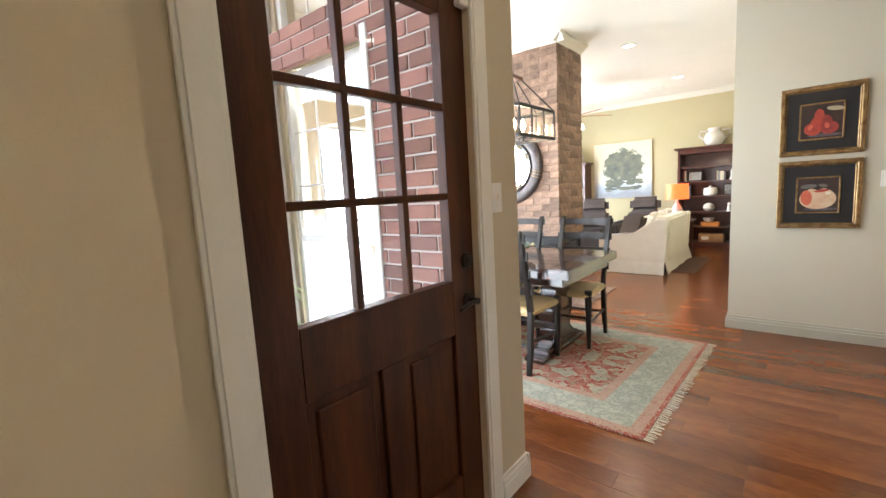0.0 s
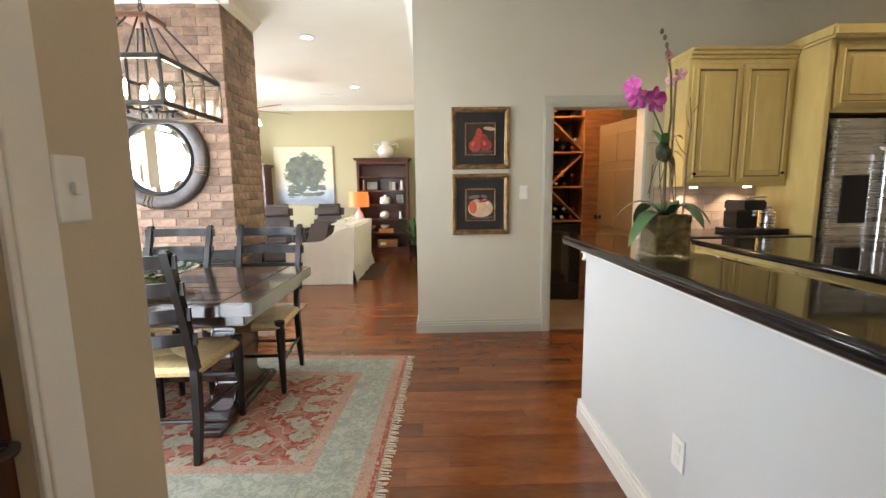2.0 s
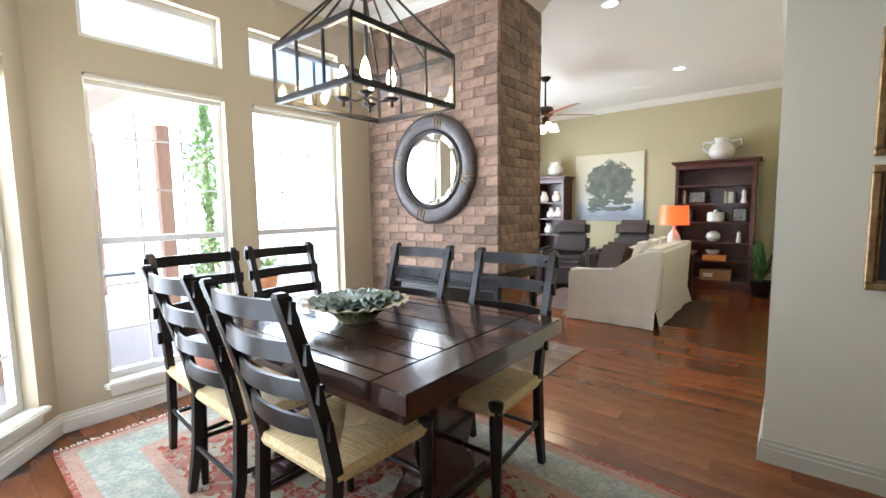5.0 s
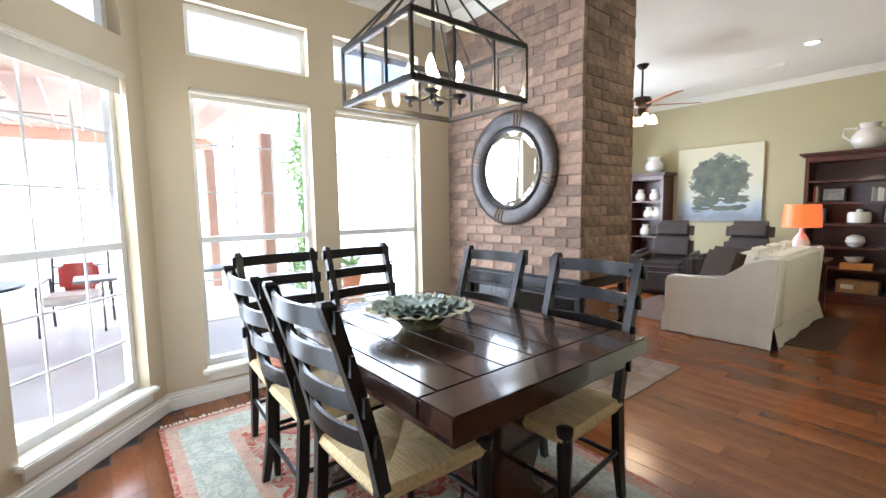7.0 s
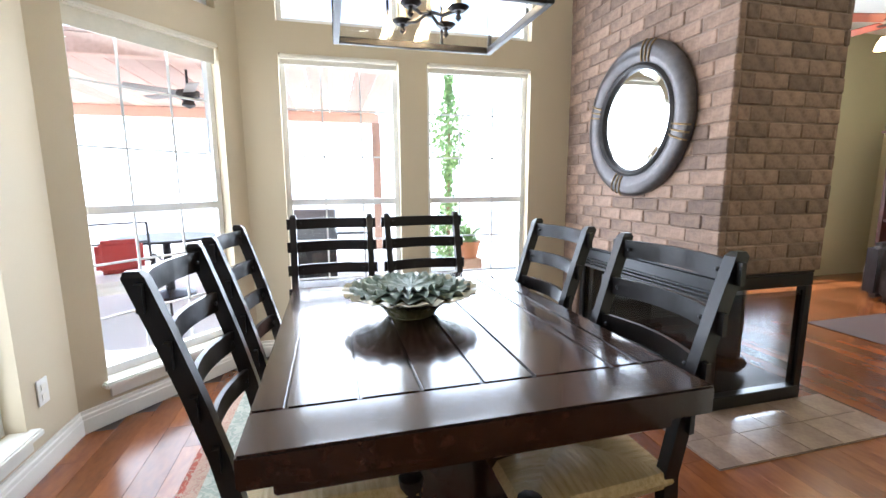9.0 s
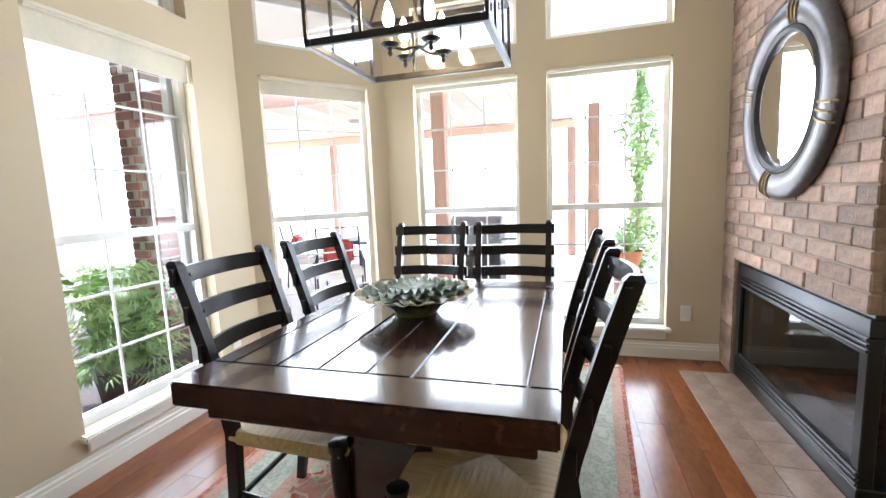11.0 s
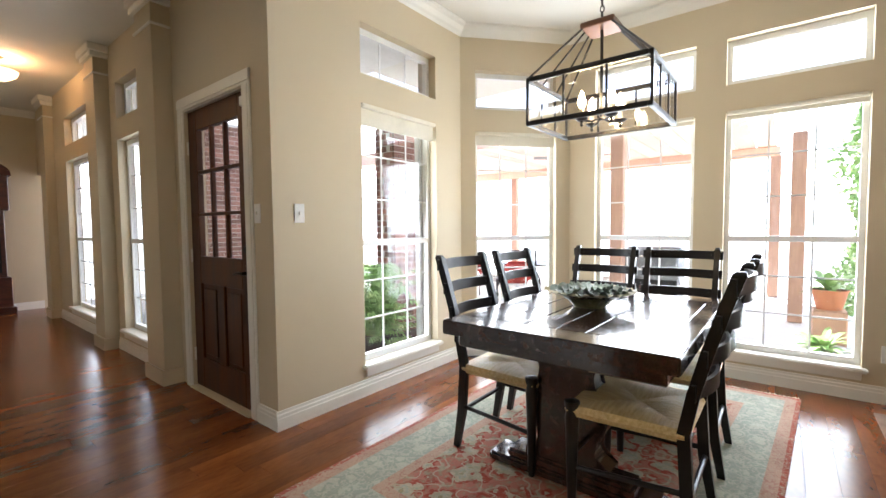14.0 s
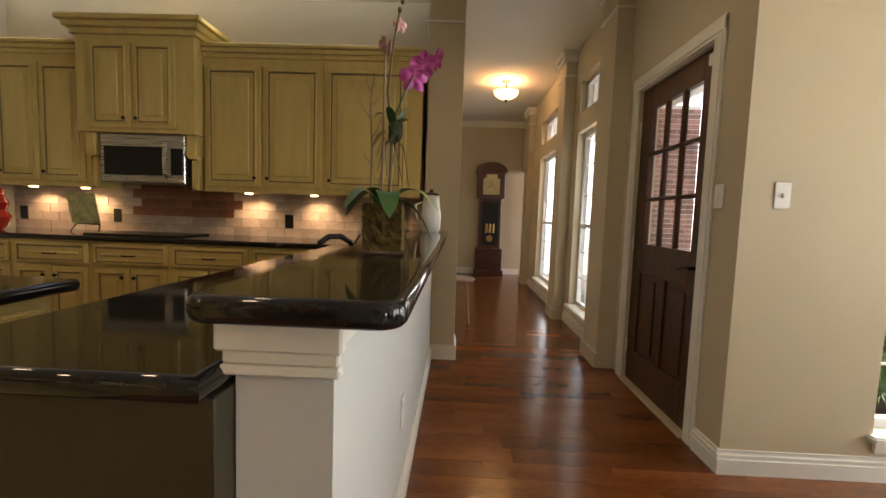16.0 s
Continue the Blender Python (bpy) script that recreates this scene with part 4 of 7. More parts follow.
# lantern chandelier
lantern = thing("lantern_chandelier", (-0.930, 1.567, 2.99), "dark iron rectangular glass lantern hanging on a chain", "chandelier")
LX0, LX1, LY0, LY1, LZ0, LZ1 = -1.185, -0.675, 1.270, 1.870, 1.722, 1.942
for nm, z in (("bottom_frame", LZ0), ("top_frame", LZ1)):
    for b in ((LX0, LX1, LY0, LY0 + 0.022), (LX0, LX1, LY1 - 0.022, LY1), (LX0, LX0 + 0.022, LY0 + 0.022, LY1 - 0.022), (LX1 - 0.022, LX1, LY0 + 0.022, LY1 - 0.022)):
        part(nm, B((*b, z - 0.011, z + 0.013), bevel=0.003), IRON, lantern)
for x, y in ((LX0, LY0), (LX0, LY1 - 0.012), (LX1 - 0.012, LY0), (LX1 - 0.012, LY1 - 0.012)):
    part("corner_post", B((x, x + 0.012, y, y + 0.012, LZ0, LZ1)), IRON, lantern)
for u in (0.33, 0.67):
    for y in (LY0 + 0.003, LY1 - 0.012):
        x = LX0 + (LX1 - LX0) * u
        part("upright", B((x - 0.005, x + 0.005, y, y + 0.009, LZ0, LZ1)), IRON, lantern)
    for x in (LX0 + 0.003, LX1 - 0.012):
        y = LY0 + (LY1 - LY0) * u
        part("upright", B((x, x + 0.009, y - 0.005, y + 0.005, LZ0, LZ1)), IRON, lantern)
for b in ((LX0 + 0.012, LX1 - 0.012, LY0 + 0.013, LY0 + 0.015), (LX0 + 0.012, LX1 - 0.012, LY1 - 0.015, LY1 - 0.013), (LX0 + 0.013, LX0 + 0.015, LY0 + 0.012, LY1 - 0.012), (LX1 - 0.015, LX1 - 0.013, LY0 + 0.012, LY1 - 0.012)):
    p = part("pane", B((*b, LZ0 + 0.012, LZ1 - 0.012)), CLEAR, lantern)
    p.visible_shadow = False
LC = Vector((-0.930, 1.567, 0))
COPPER = material("copper_brown", (0.20, 0.10, 0.06), rough=0.4, metal=0.6)
part("top_plate", B((LC.x - 0.085, LC.x + 0.085, LC.y - 0.085, LC.y + 0.085, 2.195, 2.225), bevel=0.006), COPPER, lantern, "copper brown top plate")
for sx in (-1, 1):
    for sy in (-1, 1):
        cx, cy = (LX1 - 0.01 if sx > 0 else LX0 + 0.01), (LY1 - 0.01 if sy > 0 else LY0 + 0.01)
        part("rod", tube([(cx, cy, LZ1 + 0.01), (LC.x + sx * 0.075, LC.y + sy * 0.075, 2.197)], 0.006, 6), IRON, lantern)
        part("rod", tube([(LC.x + sx * 0.09, cy, LZ1 + 0.01), (LC.x + sx * 0.03, LC.y + sy * 0.078, 2.197)], 0.005, 6), IRON, lantern)
part("stem", tube([(LC.x, LC.y, 2.197), (LC.x, LC.y, 1.74)], 0.008, 8), IRON, lantern)
BULB = glow("candle_bulb", (1.0, 0.72, 0.38), 110)
CANDLE = material("candle_sleeve", (0.75, 0.68, 0.5), rough=0.6)
for k in range(4):
    a = radians(45 + 90 * k)
    px, py = LC.x + 0.105 * math.cos(a), LC.y + 0.105 * math.sin(a)
    arm = part("arm", tube([(LC.x, LC.y, 1.755), (LC.x + 0.05 * math.cos(a), LC.y + 0.05 * math.sin(a), 1.735), (px, py, 1.74)], 0.006, 6), IRON, lantern)
    part("drip_cup", lathe([(0.0, 0), (0.02, 0.0), (0.034, 0.012), (0.030, 0.014), (0.0, 0.008)], (px, py, 1.735), 14), IRON, arm, smooth=True)
    part("finial", lathe([(0.0, -0.03), (0.010, -0.02), (0.006, -0.008), (0.010, 0.0)], (px, py, 1.735), 10), IRON, arm, smooth=True)
    part("candle", lathe([(0.011, 0.0), (0.011, 0.055), (0.0, 0.056)], (px, py, 1.745), 10), CANDLE, arm)
    part("bulb", lathe([(0.008, 0.0), (0.020, 0.022), (0.018, 0.045), (0.007, 0.078), (0.0, 0.088)], (px, py, 1.80), 12), BULB, arm, "glowing candle bulb", True)
    point_lamp("candle_light", (px, py, 1.83), 3.2, WARM, 0.02)
z = 2.225
k = 0
while z < 2.98:
    bm = bmesh.new()
    pts = [(LC.x + (0.010 * math.cos(a) if k % 2 else 0), LC.y + (0 if k % 2 else 0.010 * math.cos(a)), z + 0.018 + 0.018 * math.sin(a)) for a in [2 * math.pi * i / 10 for i in range(11)]]
    part("chain_link", add_tube(bm, pts, 0.003, 5, cap=False), IRON, lantern)
    z += 0.029
    k += 1
part("canopy", lathe([(0.0, -0.035), (0.02, -0.03), (0.055, -0.012), (0.06, 0.0), (0.0, 0.0)], (LC.x, LC.y, 2.999), 20), IRON, lantern, smooth=True)

# framed fruit pictures
GILT = material("gilt_frame", (0.40, 0.27, 0.12), (0.16, 0.09, 0.04), 25, 0.35, metal=0.7, bump=0.4, bscale=90)
MAT_BLACK = material("black_mat", (0.012, 0.011, 0.010), rough=0.7)
DARKBG = material("dark_painting_ground", (0.045, 0.022, 0.016), (0.018, 0.011, 0.010), 10, 0.5)
PEAR = material("painted_red_pear", (0.42, 0.06, 0.035), (0.25, 0.03, 0.02), 20, 0.5)
APPLE = material("painted_apple", (0.62, 0.50, 0.33), (0.50, 0.30, 0.19), 14, 0.5)
PEARDARK = material("painted_pear_shade", (0.30, 0.04, 0.03), (0.17, 0.02, 0.02), 20, 0.5)
PEARLIGHT = material("painted_pear_light", (0.58, 0.15, 0.08), (0.44, 0.08, 0.045), 24, 0.5)
SHADOWPAINT = material("painted_shadow", (0.10, 0.10, 0.12), (0.05, 0.045, 0.05), 20, 0.5)
IVORYPAINT = material("painted_ivory", (0.70, 0.64, 0.52), rough=0.5)
LEAFPAINT = material("painted_leaf", (0.40, 0.36, 0.24), rough=0.5)
STEMPAINT = material("painted_stem", (0.14, 0.13, 0.12), rough=0.5)


def flat_blob(cx, cz, pts, y):
    bm = bmesh.new()
    bm.faces.new([bm.verts.new((cx + px, y, cz + pz)) for px, pz in pts])
    return bm


def ring_pts(r1, r2, n=20, dx=0.0, dz=0.0):
    return [(dx + r1 * math.cos(2 * math.pi * k / n), dz + r2 * math.sin(2 * math.pi * k / n)) for k in range(n)]


def picture(z0, z1, fruit, label):
    x0, x1, y = 0.797, 1.290, 2.81
    ob = thing("framed_picture", ((x0 + x1) / 2, y, (z0 + z1) / 2), label, "picture", "fruit pictures on the wall")
    for w, d, mt, nm in ((0.0, 0.030, GILT, "frame"), (0.030, 0.022, GILT, "frame_lip")):
        ww = 0.030 if nm == "frame" else 0.012
        for b in ((x0 + w, x1 - w, z0 + w, z0 + w + ww), (x0 + w, x1 - w, z1 - w - ww, z1 - w), (x0 + w, x0 + w + ww, z0 + w + ww, z1 - w - ww), (x1 - w - ww, x1 - w, z0 + w + ww, z1 - w - ww)):
            part(nm, B((b[0], b[1], y - d, y - 0.0005, b[2], b[3]), bevel=0.005), mt, ob)
    part("mat", B((x0 + 0.04, x1 - 0.04, y - 0.014, y - 0.001, z0 + 0.04, z1 - 0.04)), MAT_BLACK, ob)
    ix0, ix1, iz0, iz1 = x0 + 0.115, x1 - 0.115, z0 + 0.115, z1 - 0.125
    for b in ((ix0, ix1, iz0, iz0 + 0.012), (ix0, ix1, iz1 - 0.012, iz1), (ix0, ix0 + 0.012, iz0, iz1), (ix1 - 0.012, ix1, iz0, iz1)):
        part("fillet", B((b[0], b[1], y - 0.020, y - 0.014, b[2], b[3]), bevel=0.002), GILT, ob)
    part("painting", B((ix0 + 0.012, ix1 - 0.012, y - 0.017, y - 0.014, iz0 + 0.012, iz1 - 0.012)), DARKBG, ob)
    cx, cz = (x0 + x1) / 2, (iz0 + iz1) / 2 - 0.02
    yy = y - 0.0185
    def blob(name, dx, dz, pts, mt, lab, lift, tilt=0.0):
        c, q = math.cos(radians(tilt)), math.sin(radians(tilt))
        part(name, flat_blob(cx + dx, cz + dz, [(c * px - q * pz, q * px + c * pz) for px, pz in pts], yy - 0.0003 * lift), mt, ob, lab)
    if fruit == "pear":
        blob("shadow_paint", 0.02, -0.085, ring_pts(0.10, 0.012), SHADOWPAINT, "blue grey painted shadow", 0)
        for dx, dz, tilt, k in ((-0.012, 0.012, 2, 0), (0.046, -0.032, 16, 1), (-0.050, -0.036, -18, 2)):
            c, q = math.cos(radians(tilt)), math.sin(radians(tilt))
            blob("pear", dx, dz, ring_pts(0.052, 0.047, 24), PEARDARK if k == 1 else PEAR, "red painted pear", 1 + 3 * k, tilt)
            blob("pear_neck", dx - 0.052 * q, dz + 0.052 * c, ring_pts(0.029, 0.046, 20), PEARDARK if k == 1 else PEAR, "red painted pear neck", 2 + 3 * k, tilt)
            blob("pear_highlight", dx - 0.014, dz + 0.016, ring_pts(0.014, 0.022, 16), PEARLIGHT, "orange red painted highlight", 3 + 3 * k, tilt)
        blob("leaf", 0.075, 0.105, ring_pts(0.050, 0.016, 16), LEAFPAINT, "pale painted leaf", 11, -8)
    else:
        apple_shape = [(0.108 * math.cos(t) * (1 - 0.06 * math.sin(t)), 0.082 * math.sin(t) - 0.020 * max(0.0, 1 - abs(math.cos(t)) * 2.6) * (math.sin(t) > 0)) for t in [2 * math.pi * k / 48 for k in range(48)]]
        blob("shadow_paint", 0.02, -0.088, ring_pts(0.10, 0.012), SHADOWPAINT, "blue grey painted shadow", 0)
        blob("apple", 0.0, -0.005, apple_shape, APPLE, "cream painted apple", 1)
        blob("apple_blush", -0.066, 0.0, ring_pts(0.034, 0.058, 20), PEARLIGHT, "red painted blush", 2, 6)
        blob("apple_blush", 0.022, 0.052, ring_pts(0.044, 0.011, 18), PEAR, "deep red painted blush", 3, 8)
        blob("apple_highlight", 0.060, 0.034, ring_pts(0.016, 0.013, 14), IVORYPAINT, "pale painted highlight", 4)
        blob("leaf", -0.055, 0.088, ring_pts(0.050, 0.017, 16), STEMPAINT, "grey green painted leaf", 5, 6)
        blob("leaf", 0.03, 0.092, ring_pts(0.028, 0.013, 16), STEMPAINT, "grey green painted leaf", 6, -14)
    return ob


picture(1.450, 1.965, "pear", "gilt framed painting of red pears in a black mat")
picture(0.890, 1.412, "apple", "gilt framed painting of an apple in a black mat")

# ---- bar and kitchen ----
def rounded_slab(x0, x1, y0, y1, z0, z1, r=0.05, round_corners=(1, 1, 1, 1), nose=0.016):
    """A counter slab with rounded corners and a bullnose edge."""
    bm = bmesh.new()
    prof = [(nose * (1 - math.sin(radians(a))), z0 + nose * (1 - math.cos(radians(a)))) for a in (0, 30, 60, 90)]
    prof += [(nose * (1 - math.cos(radians(a))), z1 - nose + nose * math.sin(radians(a))) for a in (0, 30, 60, 90)] + [(nose + 0.006, z1)]
    rings = []
    for inset, z in prof:
        pts = []
        for (cx, cy, a0), on in zip(((x1 - r, y1 - r, 0), (x0 + r, y1 - r, 90), (x0 + r, y0 + r, 180), (x1 - r, y0 + r, 270)), round_corners):
            q = r - inset
            if on:
                pts += [(cx + q * math.cos(radians(a0 + 15 * k)), cy + q * math.sin(radians(a0 + 15 * k))) for k in range(7)]
            else:
                pts.append((cx + q * (1 if a0 in (0, 270) else -1), cy + q * (1 if a0 in (0, 90) else -1)))
        rings.append([bm.verts.new((x, y, z)) for x, y in pts])
    n = len(rings[0])
    for p, q in zip(rings, rings[1:]):
        for k in range(n):
            bm.faces.new([p[k], p[(k + 1) % n], q[(k + 1) % n], q[k]])
    bm.faces.new(rings[0][::-1])
    bm.faces.new(rings[-1])
    return bm


half = tagged(part("half_wall", B((1.445, 1.605, -1.409, 1.30, 0, 0.984)), BAR_PAINT), "white painted half wall under the bar", "half wall", "", "structure")
mould = tagged(new("bar_moulding"), "cream moulding under the bar top", "moulding", "", "structure")
part("side_strip", B((1.431, 1.4445, -1.405, 1.299, 0.94, 0.984)), TRIM, mould)
part("cap", B((1.425, 1.625, 1.3005, 1.332, 0.935, 0.984), bevel=0.004), TRIM, mould)
part("cap_step", B((1.433, 1.617, 1.3005, 1.320, 0.912, 0.9345), bevel=0.003), TRIM, mould)
part("cap_bead", B((1.429, 1.621, 1.3005, 1.326, 0.895, 0.9115), bevel=0.004), TRIM, mould)
bar = tagged(part("bar_counter", rounded_slab(1.325, 1.66, -1.405, 1.375, 0.985, 1.028, 0.05, (1, 1, 0, 0)), GRANITE, smooth=True), "polished black granite raised bar top", "counter")
low = tagged(part("sink_counter", rounded_slab(1.61, 2.16, -1.09, 1.39, 0.872, 0.912, 0.03, (1, 0, 0, 0)), GRANITE, smooth=True), "polished black granite counter beside the bar", "counter")
tagged(part("back_counter", rounded_slab(1.545, 5.19, -1.745, -1.095, 0.872, 0.912, 0.01, (0, 0, 0, 0)), GRANITE, smooth=True), "black granite counter along the kitchen wall", "counter")


def panel_door(parent, m, w, h, mat, knob=None, name="cabinet_door", pull=False):
    """A raised panel front; local x across, z up, front towards +y."""
    bm = B((0, w, 0, 0.019, 0, h), bevel=0.003)
    d = part(name, moved(bm, m), mat, parent)
    fr = 0.055 if h > 0.25 else 0.03
    part("moulding", moved(B((fr - 0.012, w - fr + 0.012, 0.019, 0.024, fr - 0.012, fr), (fr - 0.012, w - fr + 0.012, 0.019, 0.024, h - fr, h - fr + 0.012), (fr - 0.012, fr, 0.019, 0.024, fr, h - fr), (w - fr, w - fr + 0.012, 0.019, 0.024, fr, h - fr), bevel=0.002), m), GLAZE, d)
    part("raised_panel", moved(B((fr + 0.035, w - fr - 0.035, 0.0195, 0.030, fr + 0.035, h - fr - 0.035), bevel=0.010), m), mat, d)
    part("rim", moved(B((fr - 0.022, w - fr + 0.022, 0.0195, 0.034, h - fr + 0.0125, h - fr + 0.022), (fr - 0.022, w - fr + 0.022, 0.0195, 0.034, fr - 0.022, fr - 0.0125), (fr - 0.022, fr - 0.0125, 0.0195, 0.034, fr - 0.0123, h - fr + 0.0123), (w - fr + 0.0125, w - fr + 0.022, 0.0195, 0.034, fr - 0.0123, h - fr + 0.0123)), m), mat, d)
    if knob:
        part("knob", moved(lathe([(0.0, 0), (0.006, 0.002), (0.006, 0.012), (0.014, 0.018), (0.012, 0.026), (0.0, 0.029)], seg=10), m @ Matrix.Translation((knob[0], 0.024, knob[1])) @ pose(0, 0, 0, -90, 0, 0)), BRONZE, d, "dark bronze knob", True)
    if pull:
        part("pull", moved(tube([(w / 2 - 0.05, 0.024, h / 2), (w / 2 - 0.04, 0.045, h / 2 - 0.004), (w / 2 + 0.04, 0.045, h / 2 - 0.004), (w / 2 + 0.05, 0.024, h / 2)], 0.006, 6), m), BRONZE, d, "dark bronze pull", True)
    return d


GLAZE = material("glazed_moulding", (0.24, 0.18, 0.08), (0.17, 0.12, 0.05), 10, 0.5)


def cabinet(name, x0, x1, yf, yb, z0, z1, fronts, label, toward=1, crown_h=0.0, crown_out=0.05, mat=None, sides=True):
    """A cabinet unit with fronts (x0, x1, z0, z1, kind); toward: +1 faces +y, -1 faces -y."""
    mat = mat or CABINET
    ob = thing(name, ((x0 + x1) / 2, (yf + yb) / 2, z0), label, "cabinet")
    lo, hi = min(yf, yb), max(yf, yb)
    part("body", B((x0, x1, lo, hi, z0, z1), bevel=0.002), mat, ob)
    if crown_h:
        s = toward
        for k, (o, a, b) in enumerate(((0.3, 0, 0.35), (0.65, 0.35, 0.7), (1.0, 0.7, 1.0))):
            o *= crown_out
            y0, y1 = (yb, yf + o) if s > 0 else (yf - o, yb)
            part("cornice", B((x0 - o if sides else x0, x1 + o if sides else x1, min(y0, y1), max(y0, y1), z1 + crown_h * a + 0.0005, z1 + crown_h * b), bevel=0.004), mat, ob)
    for fx0, fx1, fz0, fz1, kind in fronts:
        w, h = fx1 - fx0, fz1 - fz0
        m = Matrix.Translation((fx0, yf + 0.0005, fz0)) if toward > 0 else Matrix.Translation((fx1, yf - 0.0005, fz0)) @ pose(0, 0, 0, 0, 0, 180)
        kn = {"l": (0.04, 0.07), "r": (w - 0.04, 0.07), "lt": (0.04, h - 0.07), "rt": (w - 0.04, h - 0.07)}.get(kind)
        panel_door(ob, m, w, h, mat, kn, "drawer_front" if kind == "pull" else "cabinet_door", kind == "pull")
    return ob


UL = "cream glazed wall cabinet with raised panel doors"
YW, YU = -1.745, -1.42
cabinet("wall_cabinet", 1.56, 2.335, YU, YW, 1.28, 2.31, [(1.68, 2.31, 1.32, 2.25, "r")], UL, crown_h=0.10, sides=False)
cabinet("wall_cabinet", 2.337, 3.278, YU, YW, 1.28, 2.31, [(2.345, 2.80, 1.32, 2.25, "r"), (2.82, 3.262, 1.32, 2.25, "l")], UL, crown_h=0.10, sides=False)
cabinet("hood_cabinet", 3.28, 4.20, -1.30, YW, 1.70, 2.42, [(3.42, 3.75, 1.73, 2.37, "r"), (3.765, 4.09, 1.73, 2.37, "l")], "tall cream cabinet with a deep cornice above the microwave", crown_h=0.12, crown_out=0.09)
cabinet("wall_cabinet", 4.202, 5.19, YU, YW, 1.28, 2.31, [(4.24, 4.60, 1.32, 2.25, "r"), (4.615, 4.96, 1.32, 2.25, "r")], UL, crown_h=0.10, sides=False)
for x in (3.31, 4.11):
    c = tagged(part("corbel", B((x - 0.02, x + 0.06, YU - 0.2, -1.32, 1.52, 1.699), (x - 0.01, x + 0.05, YU - 0.2, -1.37, 1.28, 1.519), bevel=0.012, seg=2), CABINET), "cream carved corbel beside the microwave", "corbel")
micro = thing("microwave_oven", (3.71, -1.55, 1.32), "stainless steel microwave with a dark glass door", "microwave")
part("body", B((3.385, 4.055, YW, -1.335, 1.325, 1.695), bevel=0.006), STEEL, micro)
part("door_glass", B((3.55, 4.02, -1.335, -1.322, 1.38, 1.60), bevel=0.004), BLACKMETAL, micro, "dark glass window")
part("control_panel", B((3.395, 3.49, -1.335, -1.324, 1.39, 1.59), bevel=0.003), BLACKMETAL, micro)
part("handle", tube([(3.52, -1.335, 1.36), (3.515, -1.295, 1.39), (3.515, -1.285, 1.50), (3.515, -1.295, 1.62), (3.52, -1.335, 1.65)], 0.013, 8), STEEL, micro, "curved steel handle", True)
for k in range(5):
    x0 = 2.17 + 0.60 * k
    fr = [(x0 + 0.02, x0 + 0.57, 0.70, 0.85, "pull"), (x0 + 0.02, x0 + 0.29, 0.12, 0.68, "rt"), (x0 + 0.30, x0 + 0.57, 0.12, 0.68, "lt")]
    cabinet("base_cabinet", x0, x0 + 0.598, -1.13, YW, 0.0, 0.871, fr, "cream glazed base cabinet with drawers under black granite")
cabinet("sink_cabinet", 1.608, 2.10, 1.355, -1.09, 0.0, 0.871, [], "dark olive cabinet end under the lower counter", mat=material("dark_olive", (0.045, 0.037, 0.021), (0.03, 0.025, 0.014), 4, 0.5))
# island
cabinet_isl = thing("kitchen_island", (2.95, 1.25, 0), "cream panelled kitchen island with a granite top", "island")
part("body", B((2.50, 3.50, 0.70, 2.0, 0.0, 0.871), bevel=0.003), CABINET, cabinet_isl)
part("countertop", rounded_slab(2.45, 3.55, 0.63, 2.05, 0.872, 0.912, 0.03), GRANITE, cabinet_isl, "polished black granite top", True)
for y0 in (0.74, 1.18, 1.62):
    panel_door(cabinet_isl, Matrix.Translation((2.4995, y0 + 0.40, 0.66)) @ pose(0, 0, 0, 0, 0, 90) @ Matrix.Translation((-0.40, 0, 0)), 0.40, 0.18, CABINET, None, "drawer_front", True)
    panel_door(cabinet_isl, Matrix.Translation((2.4995, y0 + 0.40, 0.12)) @ pose(0, 0, 0, 0, 0, 90) @ Matrix.Translation((-0.40, 0, 0)), 0.40, 0.50, CABINET, (0.04, 0.42))
# cooktop, sink tap
tagged(part("cooktop", B((3.36, 4.10, -1.62, -1.20, 0.9125, 0.925), bevel=0.004), BLACKMETAL), "black glass cooktop set on the granite counter", "cooktop")
tap = thing("kitchen_tap", (1.83, -0.25, 0.912), "dark bronze curved kitchen tap at the sink", "tap")
part("base", lathe([(0.03, 0), (0.03, 0.01), (0.02, 0.03), (0.018, 0.07)], (1.80, -0.27, 0.912), 14), BRONZE, tap, smooth=True)
part("spout", tube([(1.80, -0.27, 0.96), (1.81, -0.24, 1.0), (1.84, -0.17, 1.03), (1.88, -0.10, 1.03), (1.91, -0.05, 1.0)], 0.016, 10, 0.013), BRONZE, tap, smooth=True)
part("lever", tube([(1.80, -0.27, 0.975), (1.78, -0.33, 1.03)], 0.007, 8), BRONZE, tap)
# north kitchen run
cabinet("wall_cabinet", 2.62, 3.46, 2.48, 2.805, 1.28, 2.25, [(2.645, 3.03, 1.31, 2.21, "r"), (3.045, 3.43, 1.31, 2.21, "l")], "cream wall cabinet beside the pantry door", toward=-1, crown_h=0.08, sides=False)
cabinet("base_cabinet", 2.56, 3.46, 2.22, 2.805, 0.0, 0.871, [(2.60, 3.0, 0.70, 0.85, "pull"), (3.02, 3.42, 0.70, 0.85, "pull"), (2.60, 3.0, 0.12, 0.68, "rt"), (3.02, 3.42, 0.12, 0.68, "lt")], "cream base cabinet under the coffee machine", toward=-1)
tagged(part("coffee_counter", rounded_slab(2.545, 3.46, 2.18, 2.805, 0.872, 0.912, 0.03, (0, 0, 1, 0)), GRANITE, smooth=True), "black granite counter under the coffee machine", "counter")
surround = thing("fridge_surround", (3.9, 2.5, 0), "tall cream cabinet surround above the fridge", "cabinet")
part("side_panel", B((3.462, 3.50, 2.20, 2.805, 0, 2.30), bevel=0.002), CABINET, surround)
